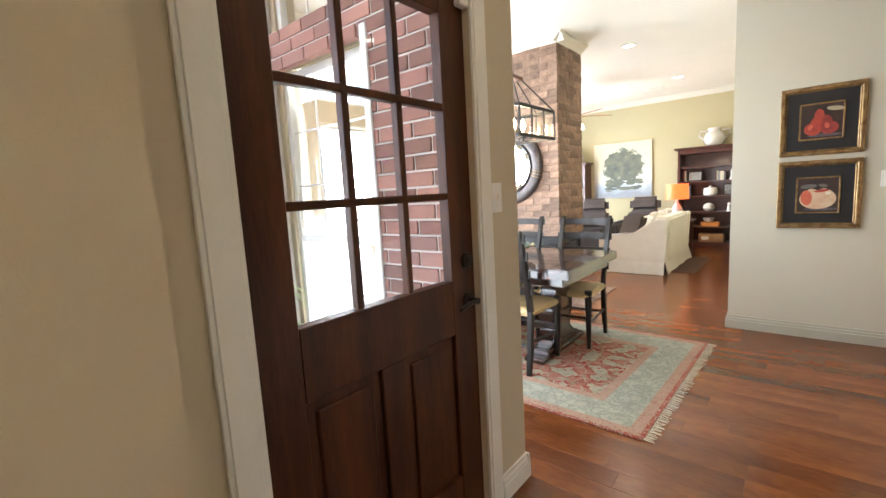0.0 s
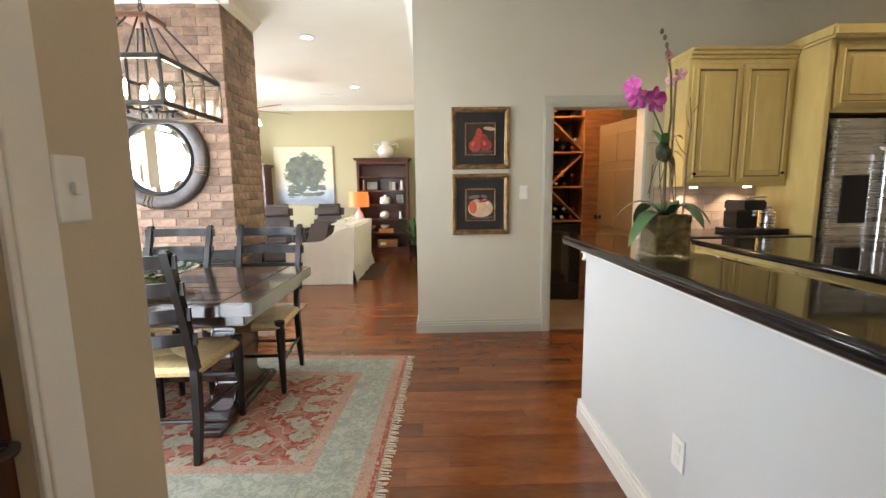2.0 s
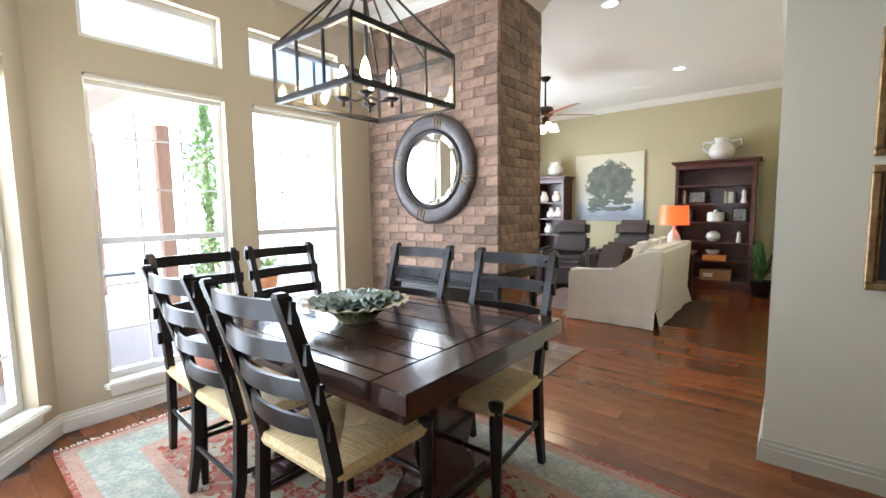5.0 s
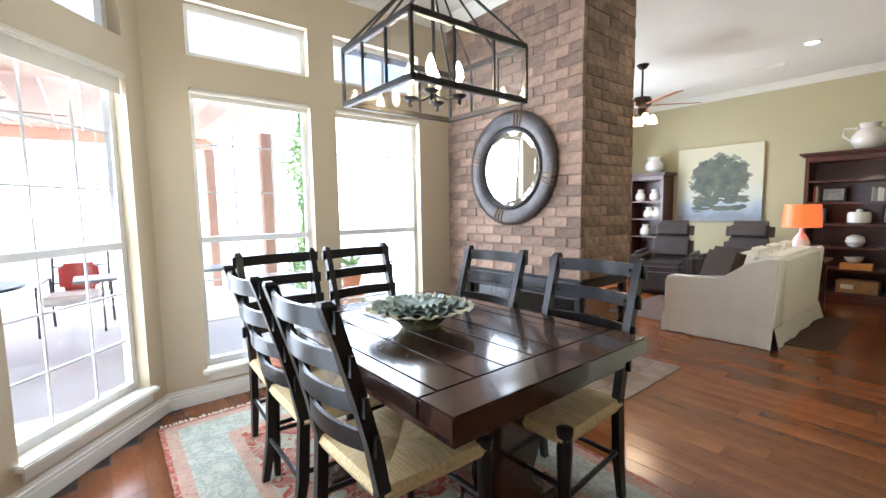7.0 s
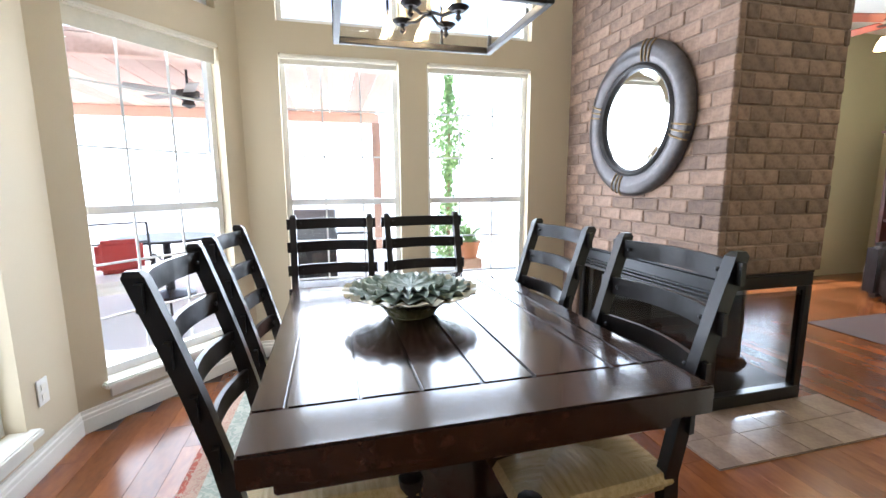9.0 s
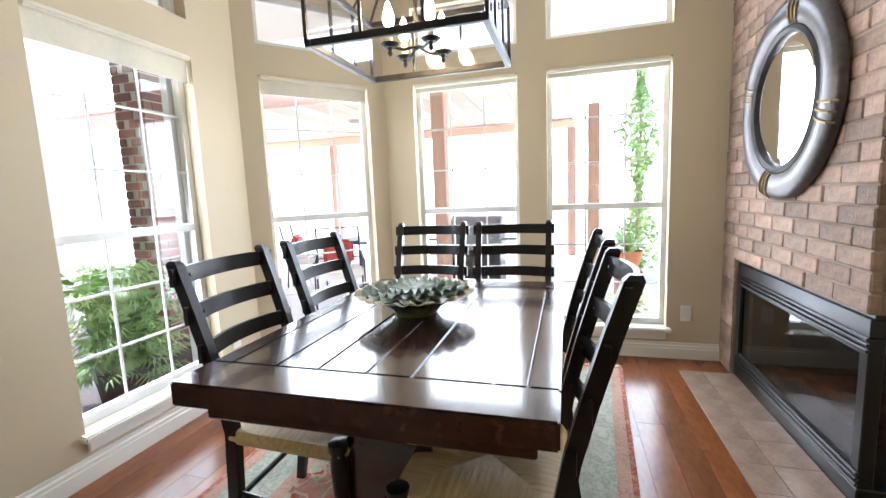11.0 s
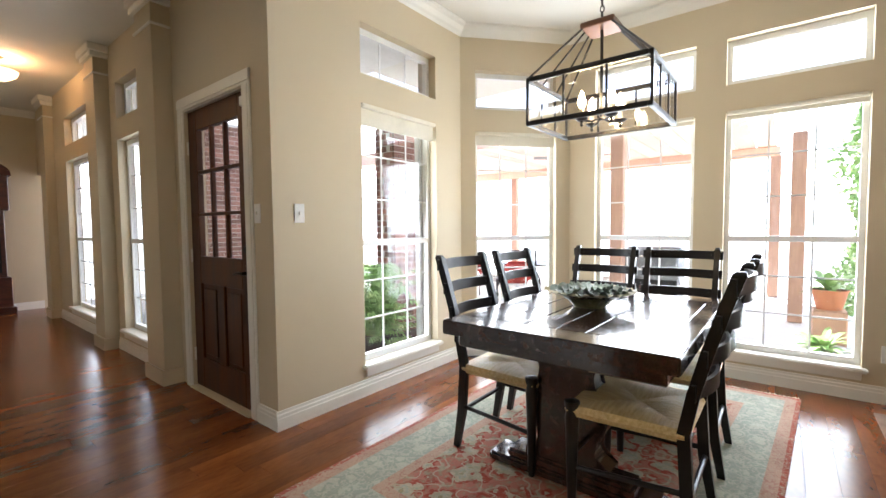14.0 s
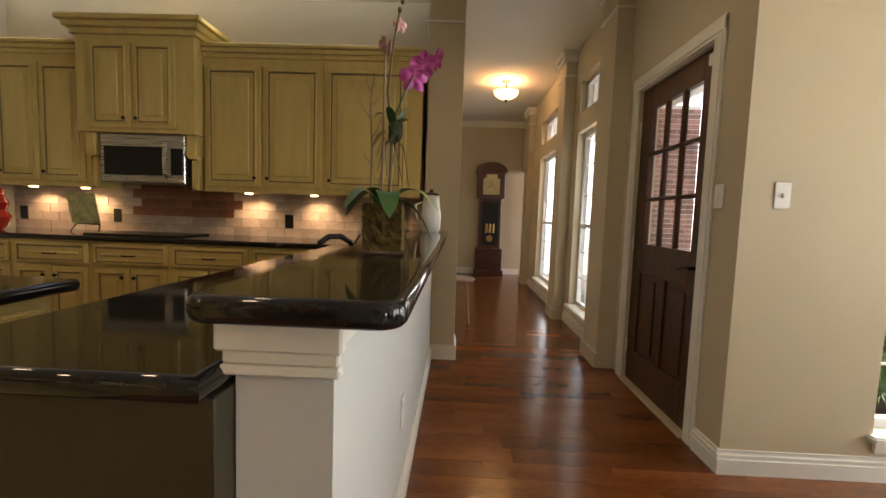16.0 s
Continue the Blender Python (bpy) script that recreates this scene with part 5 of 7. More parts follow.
part("top_box", B((3.502, 4.46, 2.22, 2.805, 1.80, 2.30), bevel=0.002), CABINET, surround)
part("cornice", B((3.43, 4.50, 2.14, 2.805, 2.301, 2.39), bevel=0.02, seg=2), CABINET, surround)
for a in (3.53, 4.0):
    panel_door(surround, Matrix.Translation((a + 0.45, 2.2195, 1.83)) @ pose(0, 0, 0, 0, 0, 180), 0.45, 0.44, CABINET, (0.04, 0.06))
fridge = thing("refrigerator", (3.98, 2.4, 0), "stainless steel fridge with a door dispenser", "fridge")
part("body", B((3.52, 4.44, 2.22, 2.79, 0.02, 1.76), bevel=0.006), material("dark_fridge_side", (0.10, 0.10, 0.10), rough=0.5), fridge)
dl = part("fridge_door", B((3.525, 3.89, 2.15, 2.218, 0.05, 1.75), bevel=0.012, seg=2), STEEL, fridge)
part("dispenser", B((3.60, 3.80, 2.142, 2.152, 1.0, 1.35), bevel=0.004), BLACKMETAL, dl, "black water dispenser")
part("handle", tube([(3.865, 2.15, 0.55), (3.865, 2.10, 0.60), (3.865, 2.10, 1.50), (3.865, 2.15, 1.55)], 0.012, 8), STEEL, dl)
dr = part("fridge_door", B((3.90, 4.435, 2.15, 2.218, 0.05, 1.75), bevel=0.012, seg=2), STEEL, fridge)
part("handle", tube([(3.925, 2.15, 0.55), (3.925, 2.10, 0.60), (3.925, 2.10, 1.50), (3.925, 2.15, 1.55)], 0.012, 8), STEEL, dr)
coffee = thing("coffee_machine", (3.15, 2.5, 0.912), "black capsule coffee machine with a steel milk jug", "coffee machine")
part("tray", B((2.99, 3.43, 2.36, 2.60, 0.9125, 0.945), bevel=0.006), BLACKMETAL, coffee)
part("body", B((3.05, 3.22, 2.42, 2.60, 0.945, 1.09), (3.05, 3.22, 2.34, 2.60, 1.0905, 1.17), bevel=0.012, seg=2), BLACKMETAL, coffee)
part("lever", tube([(3.07, 2.37, 1.172), (3.06, 2.35, 1.195), (3.21, 2.35, 1.195), (3.20, 2.37, 1.172)], 0.007, 6), STEEL, coffee)
part("spout", lathe([(0.012, 0.0), (0.016, 0.03), (0.016, 0.045)], (3.135, 2.36, 1.047), 12), STEEL, coffee, smooth=True)
part("milk_jug", lathe([(0.05, 0), (0.052, 0.12), (0.05, 0.14), (0.02, 0.15), (0.02, 0.17), (0.0, 0.17)], (3.33, 2.47, 0.946), 18), STEEL, coffee, smooth=True)
# small kitchen things
for x in (2.72, 4.25, 5.1):
    wall_plate("black_outlet", faces(x, -1.735, 1.05, 0), "outlet", "dark outlet on the tiled backsplash")
card = thing("recipe_stand", (4.35, -1.55, 0.912), "recipe card of food on a wire stand on the counter", "stand")
part("card", moved(B((-0.12, 0.12, 0, 0.006, 0, 0.27)), Matrix.Translation((4.37, -1.55, 0.97)) @ pose(0, 0, 0, -12, 0, 0)), material("recipe_card", (0.62, 0.55, 0.30), (0.25, 0.28, 0.10), 18, 0.4), card)
part("wire", tube([(4.23, -1.50, 0.914), (4.25, -1.54, 0.975), (4.45, -1.54, 0.975), (4.47, -1.50, 0.914)], 0.005, 6), IRON, card)
vase_red = thing("red_glass_vase", (4.98, -1.4, 0.912), "red blown glass ornament on the kitchen counter", "ornament")
part("body", lathe([(0.03, 0), (0.05, 0.02), (0.085, 0.10), (0.055, 0.16), (0.075, 0.22), (0.04, 0.28), (0.05, 0.33), (0.0, 0.34)], (4.98, -1.4, 0.913), 18), material("red_glass", (0.55, 0.05, 0.03), rough=0.08, coat=0.6), vase_red, smooth=True)
# under-cabinet lamps
for x in (1.9, 2.45, 3.0, 4.40, 4.85):
    tagged(part("puck_light", lathe([(0.03, -0.012), (0.03, 0.0)], (x, -1.58, 1.2795), 14), glow("puck_glow", (1.0, 0.75, 0.45), 6)), "small warm puck light under the wall cabinet", "light", "puck lights")
    spot_lamp("puck_lamp", (x, -1.60, 1.262), (x, -1.72, 0.9), 6.5, (1.0, 0.70, 0.42), 125, 0.02)
for x in (2.80, 3.25):
    tagged(part("puck_light", lathe([(0.03, -0.012), (0.03, 0.0)], (x, 2.62, 1.2795), 14), glow("puck_glow_b", (1.0, 0.8, 0.55), 6)), "small warm puck light under the wall cabinet", "light", "puck lights")
    spot_lamp("puck_lamp", (x, 2.64, 1.262), (x, 2.80, 0.9), 6, (1.0, 0.72, 0.45), 110, 0.02)

# kettle and orchid on the bar
kettle = thing("ceramic_pitcher", (1.45, -1.12, 1.028), "white ceramic pitcher with a dark lid on the bar", "pitcher")
part("body", lathe([(0.055, 0), (0.07, 0.02), (0.072, 0.12), (0.06, 0.20), (0.055, 0.25), (0.058, 0.26)], (1.45, -1.12, 1.0285), 20), WHITE, kettle, smooth=True)
part("lid", lathe([(0.06, 0.26), (0.05, 0.275), (0.012, 0.285), (0.014, 0.30), (0.0, 0.305)], (1.45, -1.12, 1.0285), 18), BRONZE, kettle, "dark lid", True)
part("handle", tube([(1.51, -1.12, 1.24), (1.56, -1.12, 1.22), (1.55, -1.12, 1.12), (1.52, -1.12, 1.08)], 0.008, 8), WHITE, kettle, smooth=True)

orchid = thing("potted_orchid", (1.485, 0.61, 1.028), "pink orchid with bare stems in a square glass pot of moss", "plant")
MOSS = material("moss", (0.19, 0.14, 0.035), (0.045, 0.028, 0.012), 40, 0.95, bump=0.9, bscale=60)
LEAF = material("orchid_leaf", (0.07, 0.16, 0.045), (0.04, 0.10, 0.03), 6, 0.35, coat=0.2)
PINK = material("orchid_petal", (0.62, 0.12, 0.45), (0.50, 0.06, 0.34), 12, 0.5)
PALEPINK = material("pale_petal", (0.70, 0.38, 0.38), rough=0.6)
STEM = material("orchid_stem", (0.16, 0.13, 0.06), (0.09, 0.08, 0.04), 20, 0.7)
ox, oy, oz = 1.485, 0.61, 1.0285
pot = part("glass_pot", B((ox - 0.066, ox + 0.066, oy - 0.066, oy + 0.066, oz, oz + 0.010), bevel=0.002), CLEAR, orchid, "clear square glass pot")
for b in ((-0.072, 0.072, -0.072, -0.0665), (-0.072, 0.072, 0.0665, 0.072), (-0.072, -0.0665, -0.066, 0.066), (0.0665, 0.072, -0.066, 0.066)):
    part("pane", B((ox + b[0], ox + b[1], oy + b[2], oy + b[3], oz, oz + 0.158)), CLEAR, pot)
bm = B((ox - 0.060, ox + 0.060, oy - 0.060, oy + 0.060, oz + 0.011, oz + 0.146))
bmesh.ops.subdivide_edges(bm, edges=bm.edges[:], cuts=16, use_grid_fill=True)
for v in bm.verts:
    v.co += Vector((random.uniform(-1, 1), random.uniform(-1, 1), random.uniform(-1, 1))) * 0.0018
    if v.co.z > oz + 0.14:
        v.co.z += 0.018 * max(0.0, noise.noise(v.co * 45)) + random.uniform(0, 0.006)
part("moss", bm, MOSS, orchid, "brown and green moss")


def leaf(base, tip, width, droop=0.05, n=8):
    bm = bmesh.new()
    base, tip = Vector(base), Vector(tip)
    d = tip - base
    side = d.cross(Vector((0, 0, 1))).normalized()
    rows = []
    for i in range(n + 1):
        u = i / n
        p = base + d * u + Vector((0, 0, droop * 4 * u * (1 - u) - droop * 0.8 * u * u))
        w = width * math.sin(math.pi * min(1, 0.08 + 0.92 * u)) ** 0.6 * (1 if u < 0.999 else 0.02)
        rows.append([bm.verts.new(p + side * w + Vector((0, 0, 0.15 * w))), bm.verts.new(p), bm.verts.new(p - side * w + Vector((0, 0, 0.15 * w)))])
    for a, b in zip(rows, rows[1:]):
        bm.faces.new([a[0], a[1], b[1], b[0]])
        bm.faces.new([a[1], a[2], b[2], b[1]])
    return bm


for tx, ty, tz, w in ((-0.15, -0.03, 0.075, 0.040), (-0.17, 0.05, 0.175, 0.026), (0.10, 0.13, 0.17, 0.030), (0.14, -0.05, 0.15, 0.032), (0.05, -0.15, 0.15, 0.034), (-0.04, 0.17, 0.15, 0.036)):
    part("leaf", leaf((ox, oy, oz + 0.145), (ox + tx, oy + ty, oz + tz), w), LEAF, orchid, smooth=True)
DRYTWIG = material("dry_twig", (0.34, 0.24, 0.15), (0.22, 0.15, 0.09), 20, 0.8)
part("stem", tube([(ox - 0.01, oy, oz + 0.145), (ox - 0.015, oy, oz + 0.36), (ox + 0.0, oy + 0.005, oz + 0.50), (ox - 0.012, oy, oz + 0.64), (ox - 0.03, oy + 0.005, oz + 0.74)], 0.0055, 6, 0.003), STEM, orchid, smooth=True)
part("stake", tube([(ox + 0.012, oy + 0.01, oz + 0.15), (ox + 0.010, oy + 0.008, oz + 0.66)], 0.004, 6), DRYTWIG, orchid, "tan bamboo stake", True)
part("twig", tube([(ox + 0.05, oy - 0.02, oz + 0.15), (ox + 0.052, oy - 0.02, oz + 0.34), (ox + 0.058, oy - 0.022, oz + 0.46), (ox + 0.05, oy - 0.02, oz + 0.56)], 0.004, 6, 0.002), DRYTWIG, orchid, "dry bare twig", True)
for z, dx, dy, dz in ((0.28, 0.03, 0.0, 0.05), (0.36, -0.035, 0.01, 0.06), (0.42, 0.03, 0.02, 0.05), (0.46, -0.03, -0.01, 0.07), (0.50, 0.025, -0.01, 0.06)):
    part("twig", tube([(ox + 0.054, oy - 0.02, oz + z), (ox + 0.054 + dx * 0.6, oy - 0.02 + dy, oz + z + dz * 0.4), (ox + 0.054 + dx, oy - 0.02 + dy * 2, oz + z + dz)], 0.002, 5, 0.001), DRYTWIG, orchid)
part("stem", tube([(ox - 0.012, oy, oz + 0.40), (ox - 0.045, oy + 0.005, oz + 0.48), (ox - 0.075, oy + 0.01, oz + 0.545), (ox - 0.11, oy + 0.01, oz + 0.575)], 0.0035, 6, 0.002), LEAF, orchid, smooth=True)
# a young plant on the stem: dark strap leaves, a moss clump, hanging roots and ochre leaves
DARKMOSS = material("dark_moss", (0.06, 0.07, 0.03), (0.03, 0.03, 0.015), 30, 0.9, bump=0.9)
OCHRELEAF = material("yellowed_leaf", (0.36, 0.25, 0.05), (0.24, 0.15, 0.03), 9, 0.5)
bm = bmesh.new()
bmesh.ops.create_icosphere(bm, subdivisions=3, radius=0.024)
for v in bm.verts:
    v.co *= 1 + 0.5 * noise.noise(v.co * 60)
    v.co.z *= 1.5
keiki = part("keiki", moved(bm, Matrix.Translation((ox - 0.022, oy, oz + 0.38))), DARKMOSS, orchid, "mossy young plant on the stem", True)
for tx, ty, tz, w in ((-0.05, 0.0, 0.075, 0.016), (-0.055, 0.03, 0.03, 0.015), (-0.03, -0.05, 0.06, 0.015), (0.01, 0.05, 0.065, 0.014)):
    part("young_leaf", leaf((ox - 0.018, oy, oz + 0.385), (ox - 0.018 + tx, oy + ty, oz + 0.385 + tz), w, 0.01, 6), LEAF, keiki, smooth=True)
for tx, ty, tz in ((0.045, 0.0, 0.03), (0.05, -0.02, -0.06), (0.03, 0.02, -0.10), (0.015, -0.01, -0.13)):
    part("yellow_leaf", leaf((ox, oy, oz + 0.40 + tz * 0.4), (ox + tx, oy + ty, oz + 0.40 + tz), 0.012, 0.015, 6), OCHRELEAF, keiki, "yellowed leaf", True)
for k in range(7):
    a = k * 0.95
    p = [(ox - 0.02, oy, oz + 0.37), (ox - 0.02 + 0.035 * math.cos(a), oy + 0.035 * math.sin(a), oz + 0.33), (ox - 0.02 + 0.05 * math.cos(a + 0.4), oy + 0.05 * math.sin(a + 0.4), oz + 0.25 - 0.012 * k)]
    part("air_root", tube(p, 0.0025, 5, 0.0015), STEM, orchid, smooth=True)


def flower(c, size, mat, yaw):
    """Five rounded, cupped petals and a small lip."""
    bm = bmesh.new()
    for k in range(5):
        a = radians(90 + 72 * k)
        along, side = Vector((math.cos(a), 0, math.sin(a))), Vector((-math.sin(a), 0, math.cos(a)))
        wide = 0.52 if k in (1, 4) else 0.34
        mid = bm.verts.new(along * size * 0.55 + Vector((0, 0.10 * size, 0)))
        rim = []
        for i in range(10):
            t = 2 * math.pi * i / 10
            u, w = 0.55 - 0.5 * math.cos(t), wide * math.sin(t)
            rim.append(bm.verts.new(along * size * u + side * size * w + Vector((0, -0.22 * size * (w * w * 2 + u * u * 0.6) + 0.012 * size * math.sin(7 * t + k), 0))))
        for i in range(10):
            bm.faces.new([mid, rim[i], rim[(i + 1) % 10]])
    lip = [bm.verts.new(v * size) for v in (Vector((0, -0.1, 0)), Vector((0.22, -0.28, -0.12)), Vector((0.16, -0.38, -0.36)), Vector((0, -0.42, -0.46)), Vector((-0.16, -0.38, -0.36)), Vector((-0.22, -0.28, -0.12)))]
    bm.faces.new(lip)
    return moved(bm, Matrix.Translation(c) @ pose(0, 0, 0, 0, 0, yaw))


for c, size, yaw in (((ox - 0.075, oy - 0.02, oz + 0.55), 0.046, 15), ((ox - 0.145, oy + 0.0, oz + 0.60), 0.036, -60), ((ox - 0.11, oy + 0.03, oz + 0.57), 0.042, 170)):
    part("flower", flower(c, size, PINK, yaw), PINK, orchid, "magenta orchid flower")
for c in ((ox + 0.02, oy, oz + 0.64), (ox - 0.005, oy + 0.015, oz + 0.625), (ox - 0.03, oy - 0.005, oz + 0.70)):
    part("flower", flower(c, 0.024, PALEPINK, random.uniform(0, 180)), PALEPINK, orchid, "faded pink flower")
for x, z in ((-0.03, 0.74), (-0.038, 0.765), (-0.05, 0.785)):
    part("bud", lathe([(0.0, -0.010), (0.007, -0.004), (0.006, 0.006), (0.0, 0.011)], (ox + x, oy + 0.005, oz + z), 8), STEM, orchid, smooth=True)

# ---- pantry ----
SLATE = material("slate_floor", (0.22, 0.17, 0.12), (0.09, 0.075, 0.06), 4, 0.5, bump=0.3, bscale=30)
PANTRYWOOD = material("warm_pine", (0.33, 0.15, 0.06), (0.16, 0.07, 0.028), 5, 0.5, bump=0.2, stretch=(1, 1, 6))
wall("wall_pantry_west", (1.25, 2.95), (1.25, 4.45), (1, 0), PAINT, z1=2.5)
wall("wall_pantry_north", (1.25, 4.31), (3.3, 4.31), (0, -1), PAINT, z1=2.5)
wall("wall_pantry_east", (3.2, 2.95), (3.2, 4.45), (-1, 0), PAINT, z1=2.5)
tagged(part("pantry_ceiling", B((1.1, 3.35, 2.951, 4.46, 2.5, 2.6)), CEIL), "white pantry ceiling", "ceiling", "", "structure")
pf = tagged(part("pantry_floor", B((1.25, 3.2, 2.83, 4.31, 0.0006, 0.004)), SLATE), "brown slate pantry floor", "floor", "", "structure")
rack = thing("wine_rack", (1.85, 4.1, 0), "pine wine rack with crossed shelves full of bottles", "wine rack")
RX0, RX1, RY0, RY1 = 1.50, 2.33, 3.85, 4.29
for x in (RX0, RX1 - 0.03):
    part("side", B((x, x + 0.03, RY0, RY1, 0.0045, 2.35), bevel=0.002), PANTRYWOOD, rack)
for z in (0.90, 1.28, 1.66, 2.04):
    part("shelf", B((RX0 + 0.03, RX1 - 0.03, RY0, RY1, z, z + 0.02), bevel=0.002), PANTRYWOOD, rack)
for z0 in (0.92, 1.68):
    for s in (1, -1):
        L = math.hypot(0.74, 0.72)
        ang = math.degrees(math.atan2(0.72, 0.74)) * s
        part("cross_board", moved(B((-L / 2, L / 2, 0, RY1 - RY0 - 0.05, -0.008, 0.008)), Matrix.Translation(((RX0 + RX1) / 2, RY0 + 0.01, z0 + 0.37)) @ pose(0, 0, 0, 0, -ang, 0)), PANTRYWOOD, rack)
part("back", B((RX0 + 0.03, RX1 - 0.03, RY1 - 0.01, RY1, 0.9, 2.35)), MAT_BLACK, rack)
part("arch", B((RX0, RX1, RY0 - 0.005, RY0 + 0.03, 2.20, 2.35), bevel=0.01), PANTRYWOOD, rack)
FOILS = [material("foil_" + n, c, rough=0.3, metal=0.4) for n, c in (("red", (0.30, 0.03, 0.03)), ("black", (0.02, 0.02, 0.02)), ("gold", (0.5, 0.35, 0.12)), ("silver", (0.5, 0.48, 0.45)))]
DARKGLASS = material("bottle_glass", (0.012, 0.018, 0.010), rough=0.08)
for z in (0.96, 1.05, 1.33, 1.42, 1.72, 1.81, 2.09, 2.17):
    for k in range(8):
        if random.random() < 0.15:
            continue
        x = RX0 + 0.09 + 0.098 * k + (0.02 if int(z * 100) % 2 else 0)
        if x > RX1 - 0.08:
            continue
        b = thing("wine_bottle", (x, RY0 + 0.1, z), "dark glass wine bottle lying in the rack", "bottle", "bottles in the wine rack")
        mm = Matrix.Translation((x, RY0 + 0.30, z)) @ pose(0, 0, 0, 90, 0, 0)
        part("bottle", moved(lathe([(0.036, 0.0), (0.037, 0.18), (0.014, 0.225), (0.013, 0.25)], seg=10), mm), DARKGLASS, b, smooth=True)
        part("foil", moved(lathe([(0.0145, 0.25), (0.0145, 0.295), (0.0, 0.298)], seg=10), mm), random.choice(FOILS), b, smooth=True)
cooler = thing("wine_cooler", (1.85, 4.05, 0), "black wine cooler with a blue display", "wine cooler")
part("body", B((RX0 + 0.035, RX1 - 0.035, RY0 + 0.03, RY1 - 0.02, 0.0045, 0.88), bevel=0.006), BLACKMETAL, cooler)
part("door", B((RX0 + 0.04, RX1 - 0.04, RY0, RY0 + 0.028, 0.03, 0.80), bevel=0.006), GRANITE, cooler, "dark glass door")
part("display", B((RX0 + 0.10, RX0 + 0.13, RY0 + 0.026, RY0 + 0.0295, 0.835, 0.845)), glow("blue_display", (0.05, 0.15, 1.0), 8), cooler, "small blue display")
tagged(part("wood_panel", B((2.331, 2.70, 3.86, 4.305, 0.0045, 2.499), bevel=0.004), PANTRYWOOD), "warm pine panelled pantry wall", "panel", "", "structure")
pd = thing("pantry_door", (2.50, 3.3, 0), "olive brown six-panel pantry door standing open", "door")
pm = Matrix.Translation((2.62, 3.10, 0.012)) @ pose(0, 0, 0, 0, 0, 100)
PANTRYDOOR = material("olive_brown_door", (0.20, 0.145, 0.075), (0.16, 0.115, 0.06), 3, 0.5)
part("leaf", moved(B((0, 0.74, 0, 0.035, 0, 1.93), bevel=0.003), pm), PANTRYDOOR, pd)
for a, b in ((0.10, 0.34), (0.40, 0.64)):
    for c, d in ((0.15, 0.75), (0.85, 1.45), (1.53, 1.82)):
        part("panel", moved(B((a, b, 0.033, 0.042, c, d), bevel=0.008), pm), PANTRYDOOR, pd)
part("door_knob", moved(lathe([(0.0, 0), (0.025, 0.0), (0.012, 0.01), (0.012, 0.03), (0.028, 0.045), (0.02, 0.065), (0.0, 0.068)], seg=14), pm @ Matrix.Translation((0.68, 0.035, 0.95)) @ pose(0, 0, 0, -90, 0, 0)), BRONZE, pd, "dark bronze knob", True)
pl = thing("pantry_light", (1.75, 3.6, 2.5), "small frosted ceiling light in the pantry", "ceiling light")
part("shade", lathe([(0.09, 0.0), (0.10, -0.03), (0.06, -0.09), (0.0, -0.11)], (1.75, 3.6, 2.499), 18), glow("pantry_glow", (1.0, 0.62, 0.28), 5), pl, smooth=True)
point_lamp("pantry_lamp", (1.75, 3.6, 2.30), 24, (1.0, 0.55, 0.24), 0.06)

# ---- living room ----
sofa = thing("slipcovered_sofa", (-0.85, 5.65, 0), "cream slipcovered sofa with a skirt, seen from behind", "sofa")


def soft_box(x0, x1, y0, y1, z0, z1, r=0.05, m=None):
    bm = B((x0, x1, y0, y1, z0, z1), bevel=r, seg=3)
    return moved(bm, m) if m is not None else bm


SX0, SX1, SY0, SY1 = -1.40, -0.50, 4.90, 6.60


def arm_profile(y0, y1):
    """A sofa arm whose top sweeps up into the back."""
    pts = [(SX0, 0.17), (SX0, 0.54), (SX0 + 0.03, 0.57), (SX0 + 0.46, 0.57), (SX0 + 0.54, 0.60), (SX0 + 0.62, 0.68), (SX0 + 0.70, 0.75), (SX1 - 0.02, 0.80), (SX1 + 0.05, 0.81), (SX1 + 0.02, 0.17)]
    bm = bmesh.new()
    a = [bm.verts.new((x, y0, z)) for x, z in pts]
    b = [bm.verts.new((x, y1, z)) for x, z in pts]
    n = len(pts)
    for k in range(n):
        bm.faces.new([a[k], a[(k + 1) % n], b[(k + 1) % n], b[k]])
    bm.faces.new(a[::-1])
    bm.faces.new(b)
    bmesh.ops.bevel(bm, geom=bm.edges[:], offset=0.018, segments=2, affect="EDGES", clamp_overlap=True)
    return bm


part("arm", arm_profile(SY0, SY0 + 0.16), SOFA, sofa, smooth=True)
part("arm", arm_profile(SY1 - 0.16, SY1), SOFA, sofa, smooth=True)
part("back", soft_box(SX1 - 0.16, SX1 + 0.045, SY0 + 0.15, SY1 - 0.15, 0.17, 0.81, 0.04), SOFA, sofa, smooth=True)
part("base", soft_box(SX0 + 0.02, SX1 - 0.14, SY0 + 0.15, SY1 - 0.15, 0.17, 0.33, 0.02), SOFA, sofa, smooth=True)
for k in range(3):
    y0 = SY0 + 0.165 + 0.447 * k
    part("seat_cushion", soft_box(SX0 + 0.02, SX1 - 0.18, y0, y0 + 0.443, 0.33, 0.47, 0.045), SOFA, sofa, smooth=True)
    part("back_cushion", soft_box(-0.10, 0.10, -0.22, 0.22, -0.21, 0.21, 0.07, Matrix.Translation((SX1 - 0.25, y0 + 0.222, 0.66)) @ pose(0, 0, 0, 0, 14, 0)), SOFA, sofa, smooth=True)


